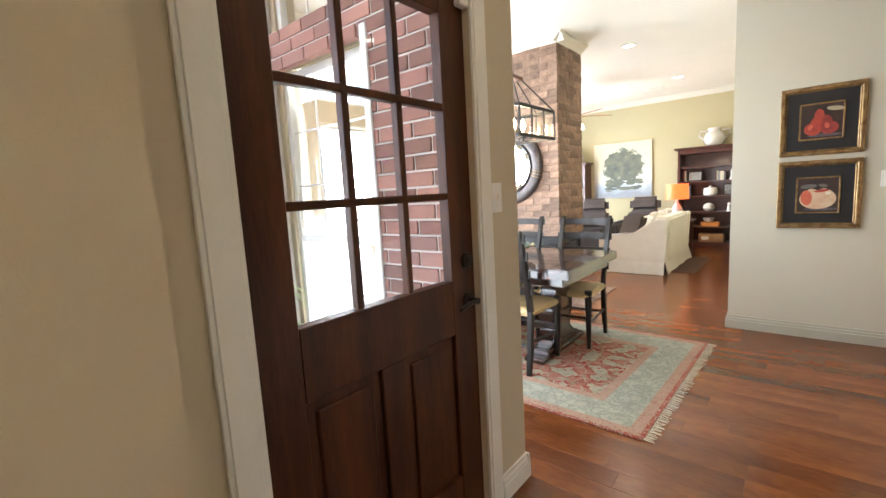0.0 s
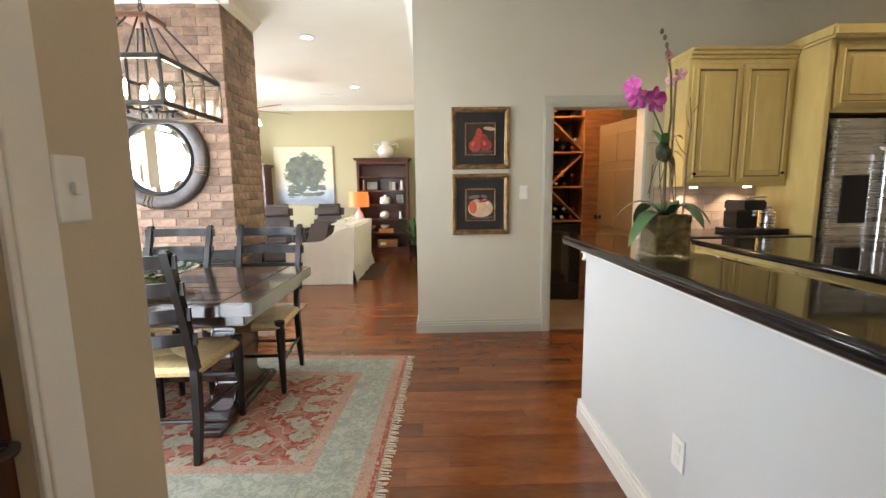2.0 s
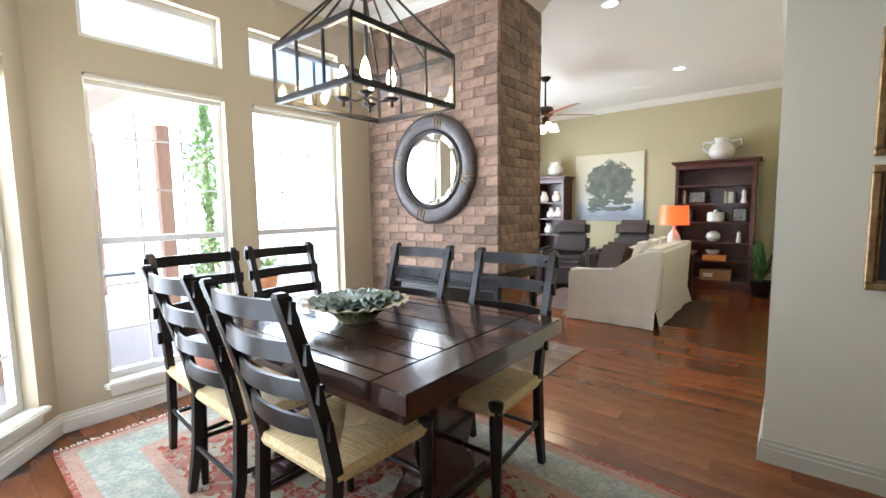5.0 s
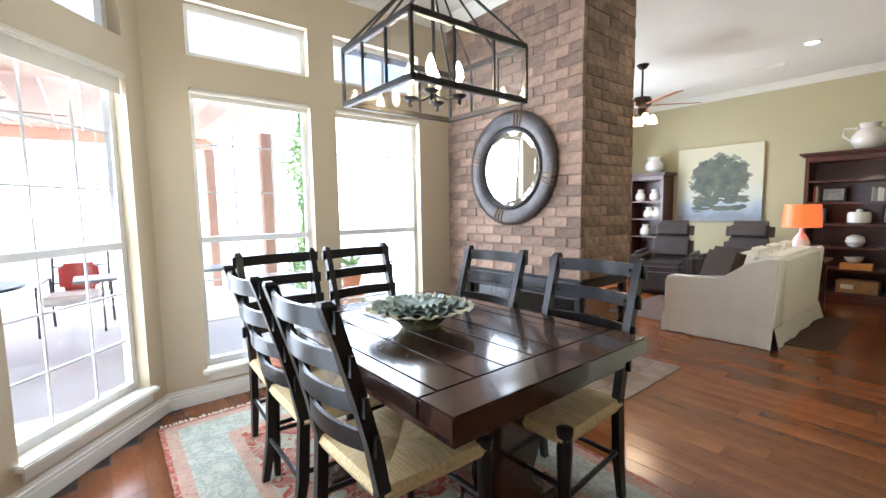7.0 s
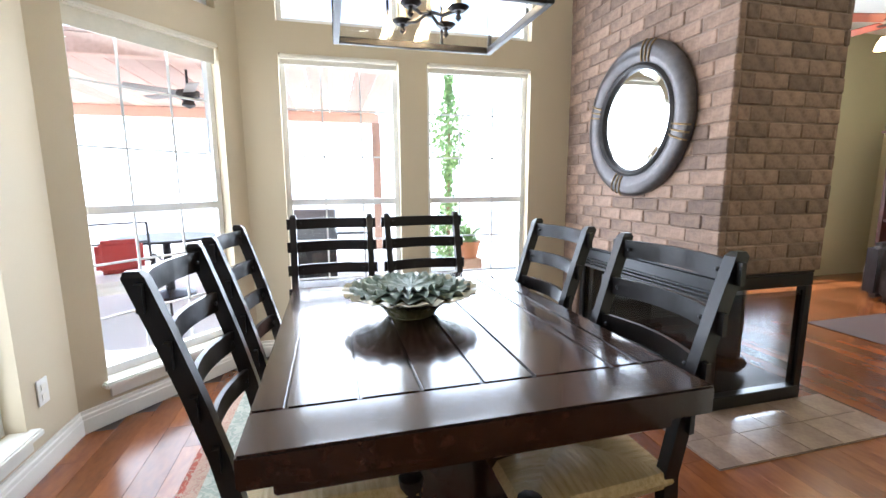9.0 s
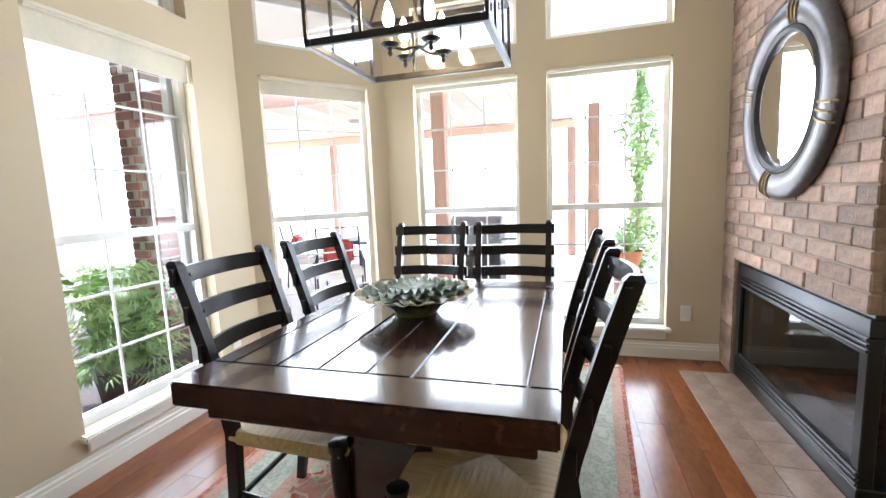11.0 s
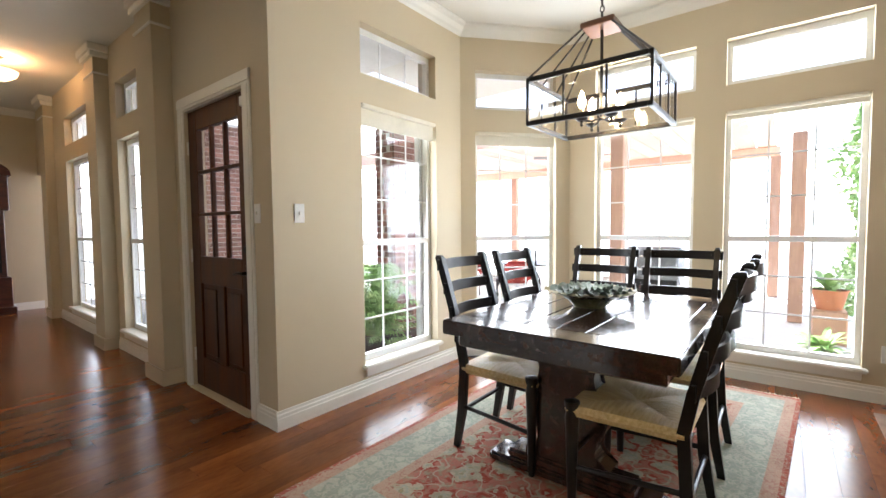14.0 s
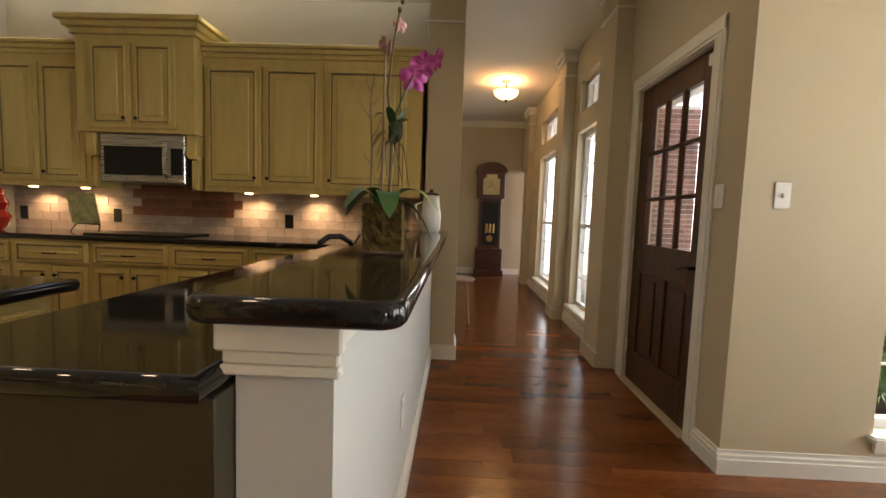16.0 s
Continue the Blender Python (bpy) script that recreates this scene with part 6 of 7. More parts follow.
def skirt(p0, p1, out, name="skirt"):
    bm = bmesh.new()
    p0, p1, out = Vector(p0), Vector(p1), Vector(out)
    n = 40
    top, bot = [], []
    for i in range(n + 1):
        u = i / n
        p = p0.lerp(p1, u)
        wv = 0.008 * math.sin(u * 21) + 0.004 * math.sin(u * 55 + 1)
        pleat = 0.03 if min(u, 1 - u) < 0.02 else 0
        top.append(bm.verts.new((p + out * 0.005).to_tuple()[:2] + (0.19,)))
        bot.append(bm.verts.new((p + out * (0.022 + wv + pleat)).to_tuple()[:2] + (0.006,)))
    for i in range(n):
        bm.faces.new([top[i], top[i + 1], bot[i + 1], bot[i]])
    return part(name, bm, SOFA, sofa, smooth=True)


skirt((SX0, SY0, 0), (SX1 + 0.02, SY0, 0), (0, -1, 0))
skirt((SX1 + 0.022, SY0, 0), (SX1 + 0.022, SY1, 0), (1, 0, 0))
skirt((SX0, SY1, 0), (SX0, SY0, 0), (-1, 0, 0))
skirt((SX1 + 0.02, SY1, 0), (SX0, SY1, 0), (0, 1, 0))
pillow = tagged(part("throw_pillow", soft_box(-0.06, 0.06, -0.22, 0.22, -0.20, 0.20, 0.055, Matrix.Translation((-0.98, 5.18, 0.665)) @ pose(0, 0, 0, 0, 22, 62)), material("brown_velvet", (0.045, 0.026, 0.014), rough=0.9, bump=0.2), smooth=True), "dark brown velvet pillow on the sofa", "pillow")
tagged(part("dark_rug", B((-2.2, -0.15, 5.2, 6.7, 0.0005, 0.006)), material("dark_rug_wool", (0.07, 0.035, 0.022), rough=0.95, bump=0.4)), "dark brown rug under the sofa", "rug")

LEATHER = material("brown_leather", (0.048, 0.040, 0.041), (0.024, 0.020, 0.021), 6, 0.36, bump=0.2, bscale=90)


def recliner(at, yaw):
    ob = thing("leather_recliner", (0, 0, 0), "dark brown leather recliner with padded headrest", "armchair", "recliners in the living room")
    part("seat", soft_box(-0.28, 0.28, -0.42, 0.20, 0.24, 0.46, 0.06), LEATHER, ob, smooth=True)
    part("footrest", soft_box(-0.27, 0.27, -0.47, -0.40, 0.06, 0.36, 0.03), LEATHER, ob, smooth=True)
    part("base", B((-0.27, 0.27, -0.38, 0.35, 0.0005, 0.24), bevel=0.01), BLACKMETAL, ob)
    for s in (-1, 1):
        part("arm", soft_box(s * 0.36 - 0.085, s * 0.36 + 0.085, -0.40, 0.34, 0.03, 0.60, 0.06), LEATHER, ob, smooth=True)
    part("backrest", soft_box(-0.29, 0.29, -0.09, 0.09, -0.05, 0.30, 0.06, Matrix.Translation((0, 0.27, 0.50)) @ pose(0, 0, 0, -14, 0, 0)), LEATHER, ob, smooth=True)
    part("headrest", soft_box(-0.285, 0.285, -0.10, 0.10, -0.04, 0.26, 0.08, Matrix.Translation((0, 0.34, 0.78)) @ pose(0, 0, 0, -14, 0, 0)), LEATHER, ob, smooth=True)
    ob.matrix_basis = pose(*at, 0, 0, yaw)
    return ob


rec = recliner((-2.28, 7.0, 0), 12)
copy_thing(rec, pose(-1.40, 7.15, 0, 0, 0, 0))


def painting_material():
    m = bpy.data.materials.new("landscape_paint")
    m.use_nodes = True
    nt = m.node_tree
    b = nt.nodes["Principled BSDF"]
    b.inputs["Roughness"].default_value = 0.7
    tc = nt.nodes.new("ShaderNodeTexCoord")
    sep = nt.nodes.new("ShaderNodeSeparateXYZ")
    nz = nt.nodes.new("ShaderNodeTexNoise")
    nz.inputs["Scale"].default_value = 5
    nt.links.new(tc.outputs["Object"], nz.inputs["Vector"])
    nt.links.new(tc.outputs["Object"], sep.inputs[0])
    ad = nt.nodes.new("ShaderNodeMath")
    ad.operation = "MULTIPLY_ADD"
    ad.inputs[1].default_value = 0.35
    nt.links.new(nz.outputs["Fac"], ad.inputs[0])
    nt.links.new(sep.outputs["Z"], ad.inputs[2])
    mr = nt.nodes.new("ShaderNodeMapRange")
    mr.inputs["From Min"].default_value, mr.inputs["From Max"].default_value = 1.1, 2.45
    nt.links.new(ad.outputs[0], mr.inputs["Value"])
    rp = nt.nodes.new("ShaderNodeValToRGB")
    e = rp.color_ramp.elements
    e[0].position, e[0].color = 0.0, (0.34, 0.33, 0.32, 1)
    e[1].position, e[1].color = 1.0, (0.62, 0.59, 0.43, 1)
    for p, c in ((0.12, (0.26, 0.30, 0.36)), (0.22, (0.40, 0.48, 0.56)), (0.33, (0.60, 0.62, 0.56)), (0.6, (0.65, 0.63, 0.48))):
        n = e.new(p)
        n.color = (*c, 1)
    nt.links.new(mr.outputs[0], rp.inputs[0])
    nt.links.new(rp.outputs[0], b.inputs["Base Color"])
    return m


canvas = thing("landscape_painting", (-2.04, 8.19, 1.6), "large unframed painting of a dark tree over water", "painting")
part("canvas", B((-2.64, -1.44, 8.155, 8.199, 1.0, 2.19), bevel=0.003), painting_material(), canvas)
TREEPAINT = material("painted_tree", (0.20, 0.21, 0.15), (0.07, 0.095, 0.10), 7, 0.8)
TREESOFT = material("painted_tree_edge", (0.34, 0.36, 0.28), (0.20, 0.24, 0.22), 9, 0.8)
for layer, (cnt, spread, small, big, mt, y) in enumerate(((150, 0.46, 0.015, 0.06, TREESOFT, 8.1540), (190, 0.38, 0.02, 0.085, TREEPAINT, 8.1515))):
    bm = bmesh.new()
    for k in range(cnt):
        a, r = random.uniform(0, 6.28), spread * random.random() ** 0.6
        cx, cz, rr = -2.02 + 0.95 * r * math.cos(a), 1.70 + 0.78 * r * math.sin(a), random.uniform(small, big)
        bm.faces.new([bm.verts.new((cx + rr * (1 + 0.3 * math.sin(3 * t + k)) * math.cos(t), y - 0.000008 * k, cz + 0.8 * rr * (1 + 0.25 * math.sin(4 * t + 2 * k)) * math.sin(t))) for t in [2 * math.pi * i / 16 for i in range(16)]])
    tagged(part("tree_paint", bm, mt, canvas, "dark painted tree"), kind="stuff")
bm = bmesh.new()
for k in range(40):
    cx, cz, w, h = random.uniform(-2.32, -1.67), random.uniform(1.16, 1.40), random.uniform(0.04, 0.13), random.uniform(0.01, 0.04)
    bm.faces.new([bm.verts.new((cx + w * math.cos(t), 8.1505 - 0.000008 * k, cz + h * math.sin(t))) for t in [2 * math.pi * i / 12 for i in range(12)]])
tagged(part("shore_paint", bm, TREEPAINT, canvas, "dark painted shore"), kind="stuff")

CHERRY = material("dark_cherry", (0.105, 0.030, 0.018), (0.045, 0.014, 0.009), 5, 0.35, bump=0.08, stretch=(1, 1, 5), coat=0.2)
PALEBOOK = [material("book_" + n, c, rough=0.7) for n, c in (("ivory", (0.62, 0.58, 0.48)), ("tan", (0.42, 0.33, 0.22)), ("slate", (0.20, 0.22, 0.25)), ("wine", (0.25, 0.05, 0.05)))]
CHINA = material("white_china", (0.75, 0.74, 0.70), rough=0.2, coat=0.3)


def bookcase(name, x0, x1, yf, yb, h, shelves, label):
    ob = thing(name, ((x0 + x1) / 2, (yf + yb) / 2, 0), label, "bookcase")
    for x in (x0, x1 - 0.045):
        part("side", B((x, x + 0.045, yf, yb, 0.0005, h - 0.12), bevel=0.003), CHERRY, ob)
    part("back", B((x0 + 0.045, x1 - 0.045, yb - 0.015, yb, 0.02, h - 0.12)), CHERRY, ob)
    for z in shelves:
        part("shelf", B((x0 + 0.045, x1 - 0.045, yf + 0.01, yb - 0.015, z - 0.025, z), bevel=0.002), CHERRY, ob)
    part("frieze", B((x0, x1, yf - 0.005, yb, h - 0.12, h - 0.05), bevel=0.004), CHERRY, ob)
    part("cornice", B((x0 - 0.03, x1 + 0.03, yf - 0.04, yb, h - 0.05, h - 0.03), (x0 - 0.055, x1 + 0.055, yf - 0.065, yb, h - 0.03, h), bevel=0.005), CHERRY, ob)
    part("plinth", B((x0 - 0.015, x1 + 0.015, yf - 0.015, yf + 0.02, 0.0005, 0.10), bevel=0.004), CHERRY, ob)
    return ob


KX0, KX1, KF, KB = -0.89, 0.13, 7.78, 8.19
SH = (0.12, 0.42, 0.70, 1.0, 1.28, 1.56)
bookcase("bookcase", KX0, KX1, KF, KB, 1.92, SH, "dark cherry bookcase holding books, frames and china")


def book_row(x, z, n, yf):
    for k in range(n):
        w, h = random.uniform(0.018, 0.035), random.uniform(0.16, 0.21)
        tagged(part("book", B((x, x + w - 0.002, yf, yf + 0.15, z + 0.0005, z + h), bevel=0.002), random.choice(PALEBOOK)), "pale clothbound book upright on the bookcase shelf", "book", "books in the bookcase")
        x += w
    return x


def photo_frame(x, z, w, h, yf):
    ob = thing("photo_frame", (x + w / 2, yf, z), "dark framed photograph leaning on the shelf", "photo frame", "photo frames")
    m = Matrix.Translation((x, yf, z + 0.003)) @ pose(0, 0, 0, -8, 0, 0)
    part("frame", moved(B((0, w, 0, 0.015, 0, h), bevel=0.003), m), STEEL if w < 0.15 else BLACKWOOD, ob)
    part("photo", moved(B((0.02, w - 0.02, -0.002, 0.0, 0.02, h - 0.02)), m), material("photo_paper", (0.35, 0.36, 0.36), (0.15, 0.15, 0.15), 20, 0.3), ob)


def jar(name, at, prof, mat, label, cat="jar"):
    ob = thing(name, at, label, cat)
    part("body", lathe(prof, (at[0], at[1], at[2] + 0.0005), 20), mat, ob, smooth=True)
    return ob


book_row(-0.8, 1.28, 2, 7.85)
photo_frame(-0.73, 1.28, 0.24, 0.19, 7.90)
book_row(-0.25, 1.28, 5, 7.85)
jar("white_figurine", (-0.01, 7.9, 1.28), [(0.05, 0), (0.04, 0.03), (0.025, 0.10), (0.035, 0.15), (0.02, 0.19), (0.0, 0.21)], CHINA, "white china figurine on the bookcase shelf", "figurine")
book_row(-0.79, 1.0, 4, 7.85)
jar("cream_jar", (-0.35, 7.9, 1.0), [(0.09, 0), (0.115, 0.02), (0.115, 0.12), (0.10, 0.15), (0.03, 0.155), (0.03, 0.18), (0.0, 0.19)], CHINA, "cream lidded jar on the bookcase shelf")
photo_frame(-0.15, 1.0, 0.19, 0.21, 7.92)
jar("shell_ball", (-0.37, 7.9, 0.70), [(0.03, 0), (0.07, 0.02), (0.10, 0.07), (0.085, 0.13), (0.04, 0.16), (0.0, 0.165)], CHINA, "white and grey shell ball on the shelf", "ornament")
jar("white_figurine", (-0.05, 7.9, 0.70), [(0.035, 0), (0.03, 0.06), (0.02, 0.10), (0.03, 0.14), (0.0, 0.17)], CHINA, "small white china figurine on the shelf", "figurine")
jar("white_bowl", (-0.37, 7.9, 0.50), [(0.04, 0), (0.08, 0.03), (0.10, 0.08), (0.0, 0.075)], CHINA, "white china bowl standing on an orange box", "bowl")
tagged(part("orange_box", B((-0.49, -0.19, 7.82, 7.98, 0.4205, 0.50), bevel=0.003), material("orange_card", (0.62, 0.26, 0.06), rough=0.6)), "orange box lying on the bookcase shelf", "box")
bk = thing("wicker_box", (-0.32, 7.92, 0.12), "tan wicker box with a label on the lowest shelf", "box")
part("box", B((-0.52, -0.12, 7.82, 8.05, 0.1205, 0.28), bevel=0.006), material("tan_wicker", (0.40, 0.26, 0.13), (0.25, 0.15, 0.07), 30, 0.8, bump=0.5), bk)
part("label", B((-0.47, -0.35, 7.816, 7.8205, 0.17, 0.23)), WHITE, bk, "white paper label")
urn = thing("white_urn", (-0.32, 7.98, 1.92), "white two-handled urn on top of the bookcase", "urn")
part("body", lathe([(0.10, 0), (0.13, 0.02), (0.17, 0.09), (0.175, 0.16), (0.13, 0.24), (0.09, 0.27), (0.10, 0.32), (0.11, 0.33)], (-0.32, 7.98, 1.9205), 24), CHINA, urn, smooth=True)
for s in (-1, 1):
    part("handle", tube([(-0.32 + s * 0.11, 7.98, 2.20), (-0.32 + s * 0.24, 7.98, 2.21), (-0.32 + s * 0.25, 7.98, 2.12), (-0.32 + s * 0.17, 7.98, 2.05)], 0.016, 8), CHINA, urn, smooth=True)
bookcase("china_hutch", -3.30, -2.72, 7.80, 8.19, 1.82, (0.10, 0.75, 1.05, 1.35), "dark cherry hutch with white china beside the painting")
for x, z in ((-3.0, 1.05), (-3.15, 1.35), (-2.9, 1.35), (-3.05, 0.75), (-2.85, 1.05)):
    jar("white_pitcher", (x, 7.9, z), [(0.05, 0), (0.085, 0.04), (0.08, 0.11), (0.045, 0.16), (0.06, 0.20)], CHINA, "white china pitcher on the hutch shelf", "pitcher")
jar("white_pitcher", (-2.95, 7.95, 1.82), [(0.07, 0), (0.14, 0.06), (0.15, 0.14), (0.10, 0.22), (0.12, 0.27)], CHINA, "large white china pitcher on top of the hutch", "pitcher")
# side table and lamp
st = thing("side_table", (-0.75, 6.85, 0), "dark wooden side table behind the sofa", "table")
part("tabletop", B((-1.05, -0.45, 6.62, 7.10, 0.60, 0.635), bevel=0.006), CHERRY, st)
for x in (-1.01, -0.53):
    for y in (6.66, 7.02):
        part("leg", B((x, x + 0.04, y, y + 0.04, 0.0005, 0.60)), CHERRY, st)
lamp = thing("table_lamp", (-0.70, 6.80, 0.635), "table lamp with a glowing orange drum shade", "lamp")
part("base", lathe([(0.07, 0), (0.075, 0.015), (0.04, 0.04), (0.085, 0.12), (0.09, 0.18), (0.05, 0.26), (0.02, 0.30), (0.015, 0.42)], (-0.70, 6.80, 0.6355), 20), CHINA, lamp, "white ceramic base", True)
part("shade", lathe([(0.185, 0.36), (0.17, 0.62), (0.168, 0.62), (0.183, 0.36)], (-0.70, 6.80, 0.6355), 28), glow("orange_shade", (0.80, 0.13, 0.025), 0.75), lamp, "orange fabric shade", True)
point_lamp("lamp_light", (-0.70, 6.80, 1.12), 3, (1.0, 0.6, 0.3), 0.05)
# plant by the wall
FERNLEAF = material("fern_leaf", (0.09, 0.20, 0.05), (0.04, 0.10, 0.025), 9, 0.55)
plant = thing("house_plant", (0.28, 7.4, 0), "leafy green house plant in a dark pot", "plant")
part("pot", lathe([(0.10, 0.0), (0.13, 0.20), (0.14, 0.22), (0.12, 0.22), (0.0, 0.20)], (0.26, 7.45, 0.0005), 18), BLACKWOOD, plant, smooth=True)
for k in range(26):
    a, r, z = random.uniform(0, 6.28), random.uniform(0.12, 0.30), random.uniform(0.35, 0.85)
    tx = min(0.43, 0.26 + r * math.cos(a))
    part("leaf", leaf((0.26, 7.45, 0.2), (tx, 7.45 + r * math.sin(a), z), 0.035, 0.06, 6), FERNLEAF, plant, smooth=True)
# ceiling fan
fan = thing("ceiling_fan", (-2.13, 5.8, 3.0), "ceiling fan with cherry blades and four glass lights", "ceiling fan")
part("canopy", lathe([(0.0, -0.06), (0.04, -0.05), (0.07, -0.01), (0.07, 0)], (-2.13, 5.8, 2.999), 16), BRONZE, fan, smooth=True)
part("downrod", tube([(-2.13, 5.8, 2.95), (-2.13, 5.8, 2.62)], 0.012, 8), BRONZE, fan)
part("motor", lathe([(0.03, 0.12), (0.10, 0.10), (0.12, 0.05), (0.10, 0.0), (0.05, -0.03), (0.04, -0.12), (0.0, -0.13)], (-2.13, 5.8, 2.50), 20), BRONZE, fan, smooth=True)
for k in range(5):
    a = radians(42 + 72 * k)
    bl = moved(B((0.16, 0.66, -0.06, 0.06, -0.004, 0.004), bevel=0.003), Matrix.Translation((-2.13, 5.8, 2.51)) @ pose(0, 0, 0, 10, 0, math.degrees(a)))
    bl = part("blade", bl, material("cherry_blade", (0.34, 0.075, 0.03), rough=0.4) if k == 0 else bpy.data.materials["cherry_blade"], fan)
    part("blade_iron", moved(B((0.09, 0.20, -0.02, 0.02, -0.008, -0.004)), Matrix.Translation((-2.13, 5.8, 2.51)) @ pose(0, 0, 0, 10, 0, math.degrees(a))), BRONZE, bl)
SHADEGLOW = glow("frosted_shade", (1.0, 0.72, 0.42), 5)
for k in range(4):
    a = radians(45 + 90 * k)
    x, y = -2.13 + 0.13 * math.cos(a), 5.8 + 0.13 * math.sin(a)
    arm = part("light_arm", tube([(-2.13, 5.8, 2.40), (x, y, 2.39)], 0.008, 6), BRONZE, fan)
    part("shade", lathe([(0.025, 0.0), (0.045, -0.04), (0.06, -0.10)], (x, y, 2.39), 14, close=False), SHADEGLOW, arm, "frosted glass shade", True)
    point_lamp("fan_light", (x, y, 2.27), 6, WARM, 0.03)
# recessed lights and vents
CANGLOW = glow("can_glow", (1.0, 0.9, 0.72), 14)
# the last can, near the door, is unseen, added to light that wall
for x, y, p in ((-0.76, 4.2, 14), (-0.66, 6.57, 15), (2.6, 0.2, 11), (4.0, 0.2, 12), (2.6, 1.7, 13), (4.0, 1.7, 15), (0.85, -0.45, 13)):
    can = thing("recessed_light", (x, y, 3.0), "round recessed ceiling light with a white ring", "ceiling light", "recessed lights")
    part("ring", lathe([(0.062, -0.001), (0.082, -0.001), (0.082, -0.007), (0.062, -0.009)], (x, y, 2.9995), 24, close=False), WHITE, can)
    part("lens", lathe([(0.0, -0.003), (0.062, -0.003)], (x, y, 2.9995), 24, close=False), CANGLOW, can, "glowing lens")
    spot_lamp("can_lamp", (x, y, 2.985), (x, y, 0), p, (1.0, 0.74, 0.46), 130, 0.06)
vent = thing("ceiling_vent", (-1.2, 7.2, 3.0), "white metal ceiling vent", "vent")
part("frame", B((-1.38, -1.02, 7.12, 7.28, 2.992, 2.9995), bevel=0.002), WHITE, vent)
for k in range(5):
    part("slat", B((-1.36, -1.04, 7.135 + 0.027 * k, 7.15 + 0.027 * k, 2.988, 2.992)), TRIM, vent)

# ---- hall ----
clock = thing("grandfather_clock", (0.72, -6.45, 0), "dark mahogany grandfather clock with a brass dial", "clock")
CK = -6.68
cw = 0.27
part("base", B((0.72 - cw, 0.72 + cw, CK, CK + 0.34, 0.0005, 0.10), (0.72 - cw + 0.03, 0.72 + cw - 0.03, CK, CK + 0.31, 0.10, 0.50), bevel=0.008), CHERRY, clock)
part("waist", B((0.72 - 0.20, 0.72 + 0.20, CK, CK + 0.26, 0.50, 1.40), bevel=0.006), CHERRY, clock)
part("waist_glass", B((0.72 - 0.15, 0.72 + 0.15, CK + 0.26, CK + 0.264, 0.56, 1.34)), BLACKMETAL, clock, "dark glass door")
part("hood", B((0.72 - 0.25, 0.72 + 0.25, CK, CK + 0.31, 1.40, 1.86), bevel=0.006), CHERRY, clock)
bm = bmesh.new()
ar = [(0.72 - 0.28, 1.86), (0.72 + 0.28, 1.86)] + [(0.72 + 0.28 * math.cos(radians(a)), 1.88 + 0.17 * math.sin(radians(a))) for a in range(0, 181, 15)]
f0 = [bm.verts.new((x, CK + 0.33, z)) for x, z in ar]
f1 = [bm.verts.new((x, CK, z)) for x, z in ar]
n = len(ar)
bm.faces.new(f0)
bm.faces.new(f1[::-1])
for k in range(n):
    bm.faces.new([f0[k], f0[(k + 1) % n], f1[(k + 1) % n], f1[k]])
part("bonnet", bm, CHERRY, clock)
dial = part("dial", B((0.72 - 0.15, 0.72 + 0.15, CK + 0.31, CK + 0.316, 1.47, 1.76), (0.72 - 0.10, 0.72 + 0.10, CK + 0.31, CK + 0.316, 1.76, 1.83)), material("brass_dial", (0.62, 0.52, 0.30), (0.45, 0.36, 0.18), 12, 0.35, metal=0.3), clock, "brass and cream dial")
part("hand", B((0.716, 0.724, CK + 0.3165, CK + 0.319, 1.61, 1.72)), BLACKMETAL, dial)
part("hand", B((0.72, 0.79, CK + 0.3165, CK + 0.319, 1.606, 1.614)), BLACKMETAL, dial)
for x in (0.66, 0.72, 0.78):
    part("weight", lathe([(0.0, 0), (0.022, 0.0), (0.022, 0.16), (0.0, 0.17)], (x, CK + 0.285, 0.78), 12), BRASS, clock, "brass weight", True)
part("pendulum", moved(lathe([(0.0, 0), (0.06, 0.0), (0.055, 0.008), (0.0, 0.01)], seg=20), Matrix.Translation((0.72, CK + 0.275, 0.68)) @ pose(0, 0, 0, -90, 0, 0)), BRASS, clock, "brass pendulum", True)
clock.matrix_basis = pose(0.63, -6.45, 0) @ Matrix.Diagonal((1.06, 1.0, 1.07, 1.0))
hl = thing("hall_ceiling_light", (0.66, -4.08, 3.0), "semi-flush hall light with an amber glass bowl", "ceiling light")
part("canopy", lathe([(0.0, -0.03), (0.05, -0.02), (0.07, 0.0)], (0.66, -4.08, 2.999), 18), BRONZE, hl, smooth=True)
part("stem", tube([(0.66, -4.08, 2.98), (0.66, -4.08, 2.84)], 0.012, 8), BRONZE, hl)
part("bowl", lathe([(0.17, 0.0), (0.15, -0.05), (0.09, -0.09), (0.0, -0.105)], (0.66, -4.08, 2.86), 24, close=False), glow("amber_bowl", (1.0, 0.55, 0.22), 4), hl, "glowing amber glass bowl", True)
part("finial", lathe([(0.0, -0.15), (0.012, -0.13), (0.018, -0.105)], (0.66, -4.08, 2.86), 10), BRONZE, hl, smooth=True)
point_lamp("hall_lamp", (0.66, -4.08, 2.90), 12, (1.0, 0.66, 0.36), 0.08)
ic = thing("iron_chair", (1.22, -2.75, 0), "pale wrought iron chair against the hall wall", "chair")
PALEIRON = material("pale_iron", (0.32, 0.25, 0.20), rough=0.5, metal=0.4)
for x, y in ((1.10, -2.92), (1.10, -2.58), (1.36, -2.92), (1.36, -2.58)):
    part("leg", tube([(x, y, 0.0005), (x + (0.03 if x < 1.2 else 0), y, 0.45)], 0.010, 6), PALEIRON, ic)
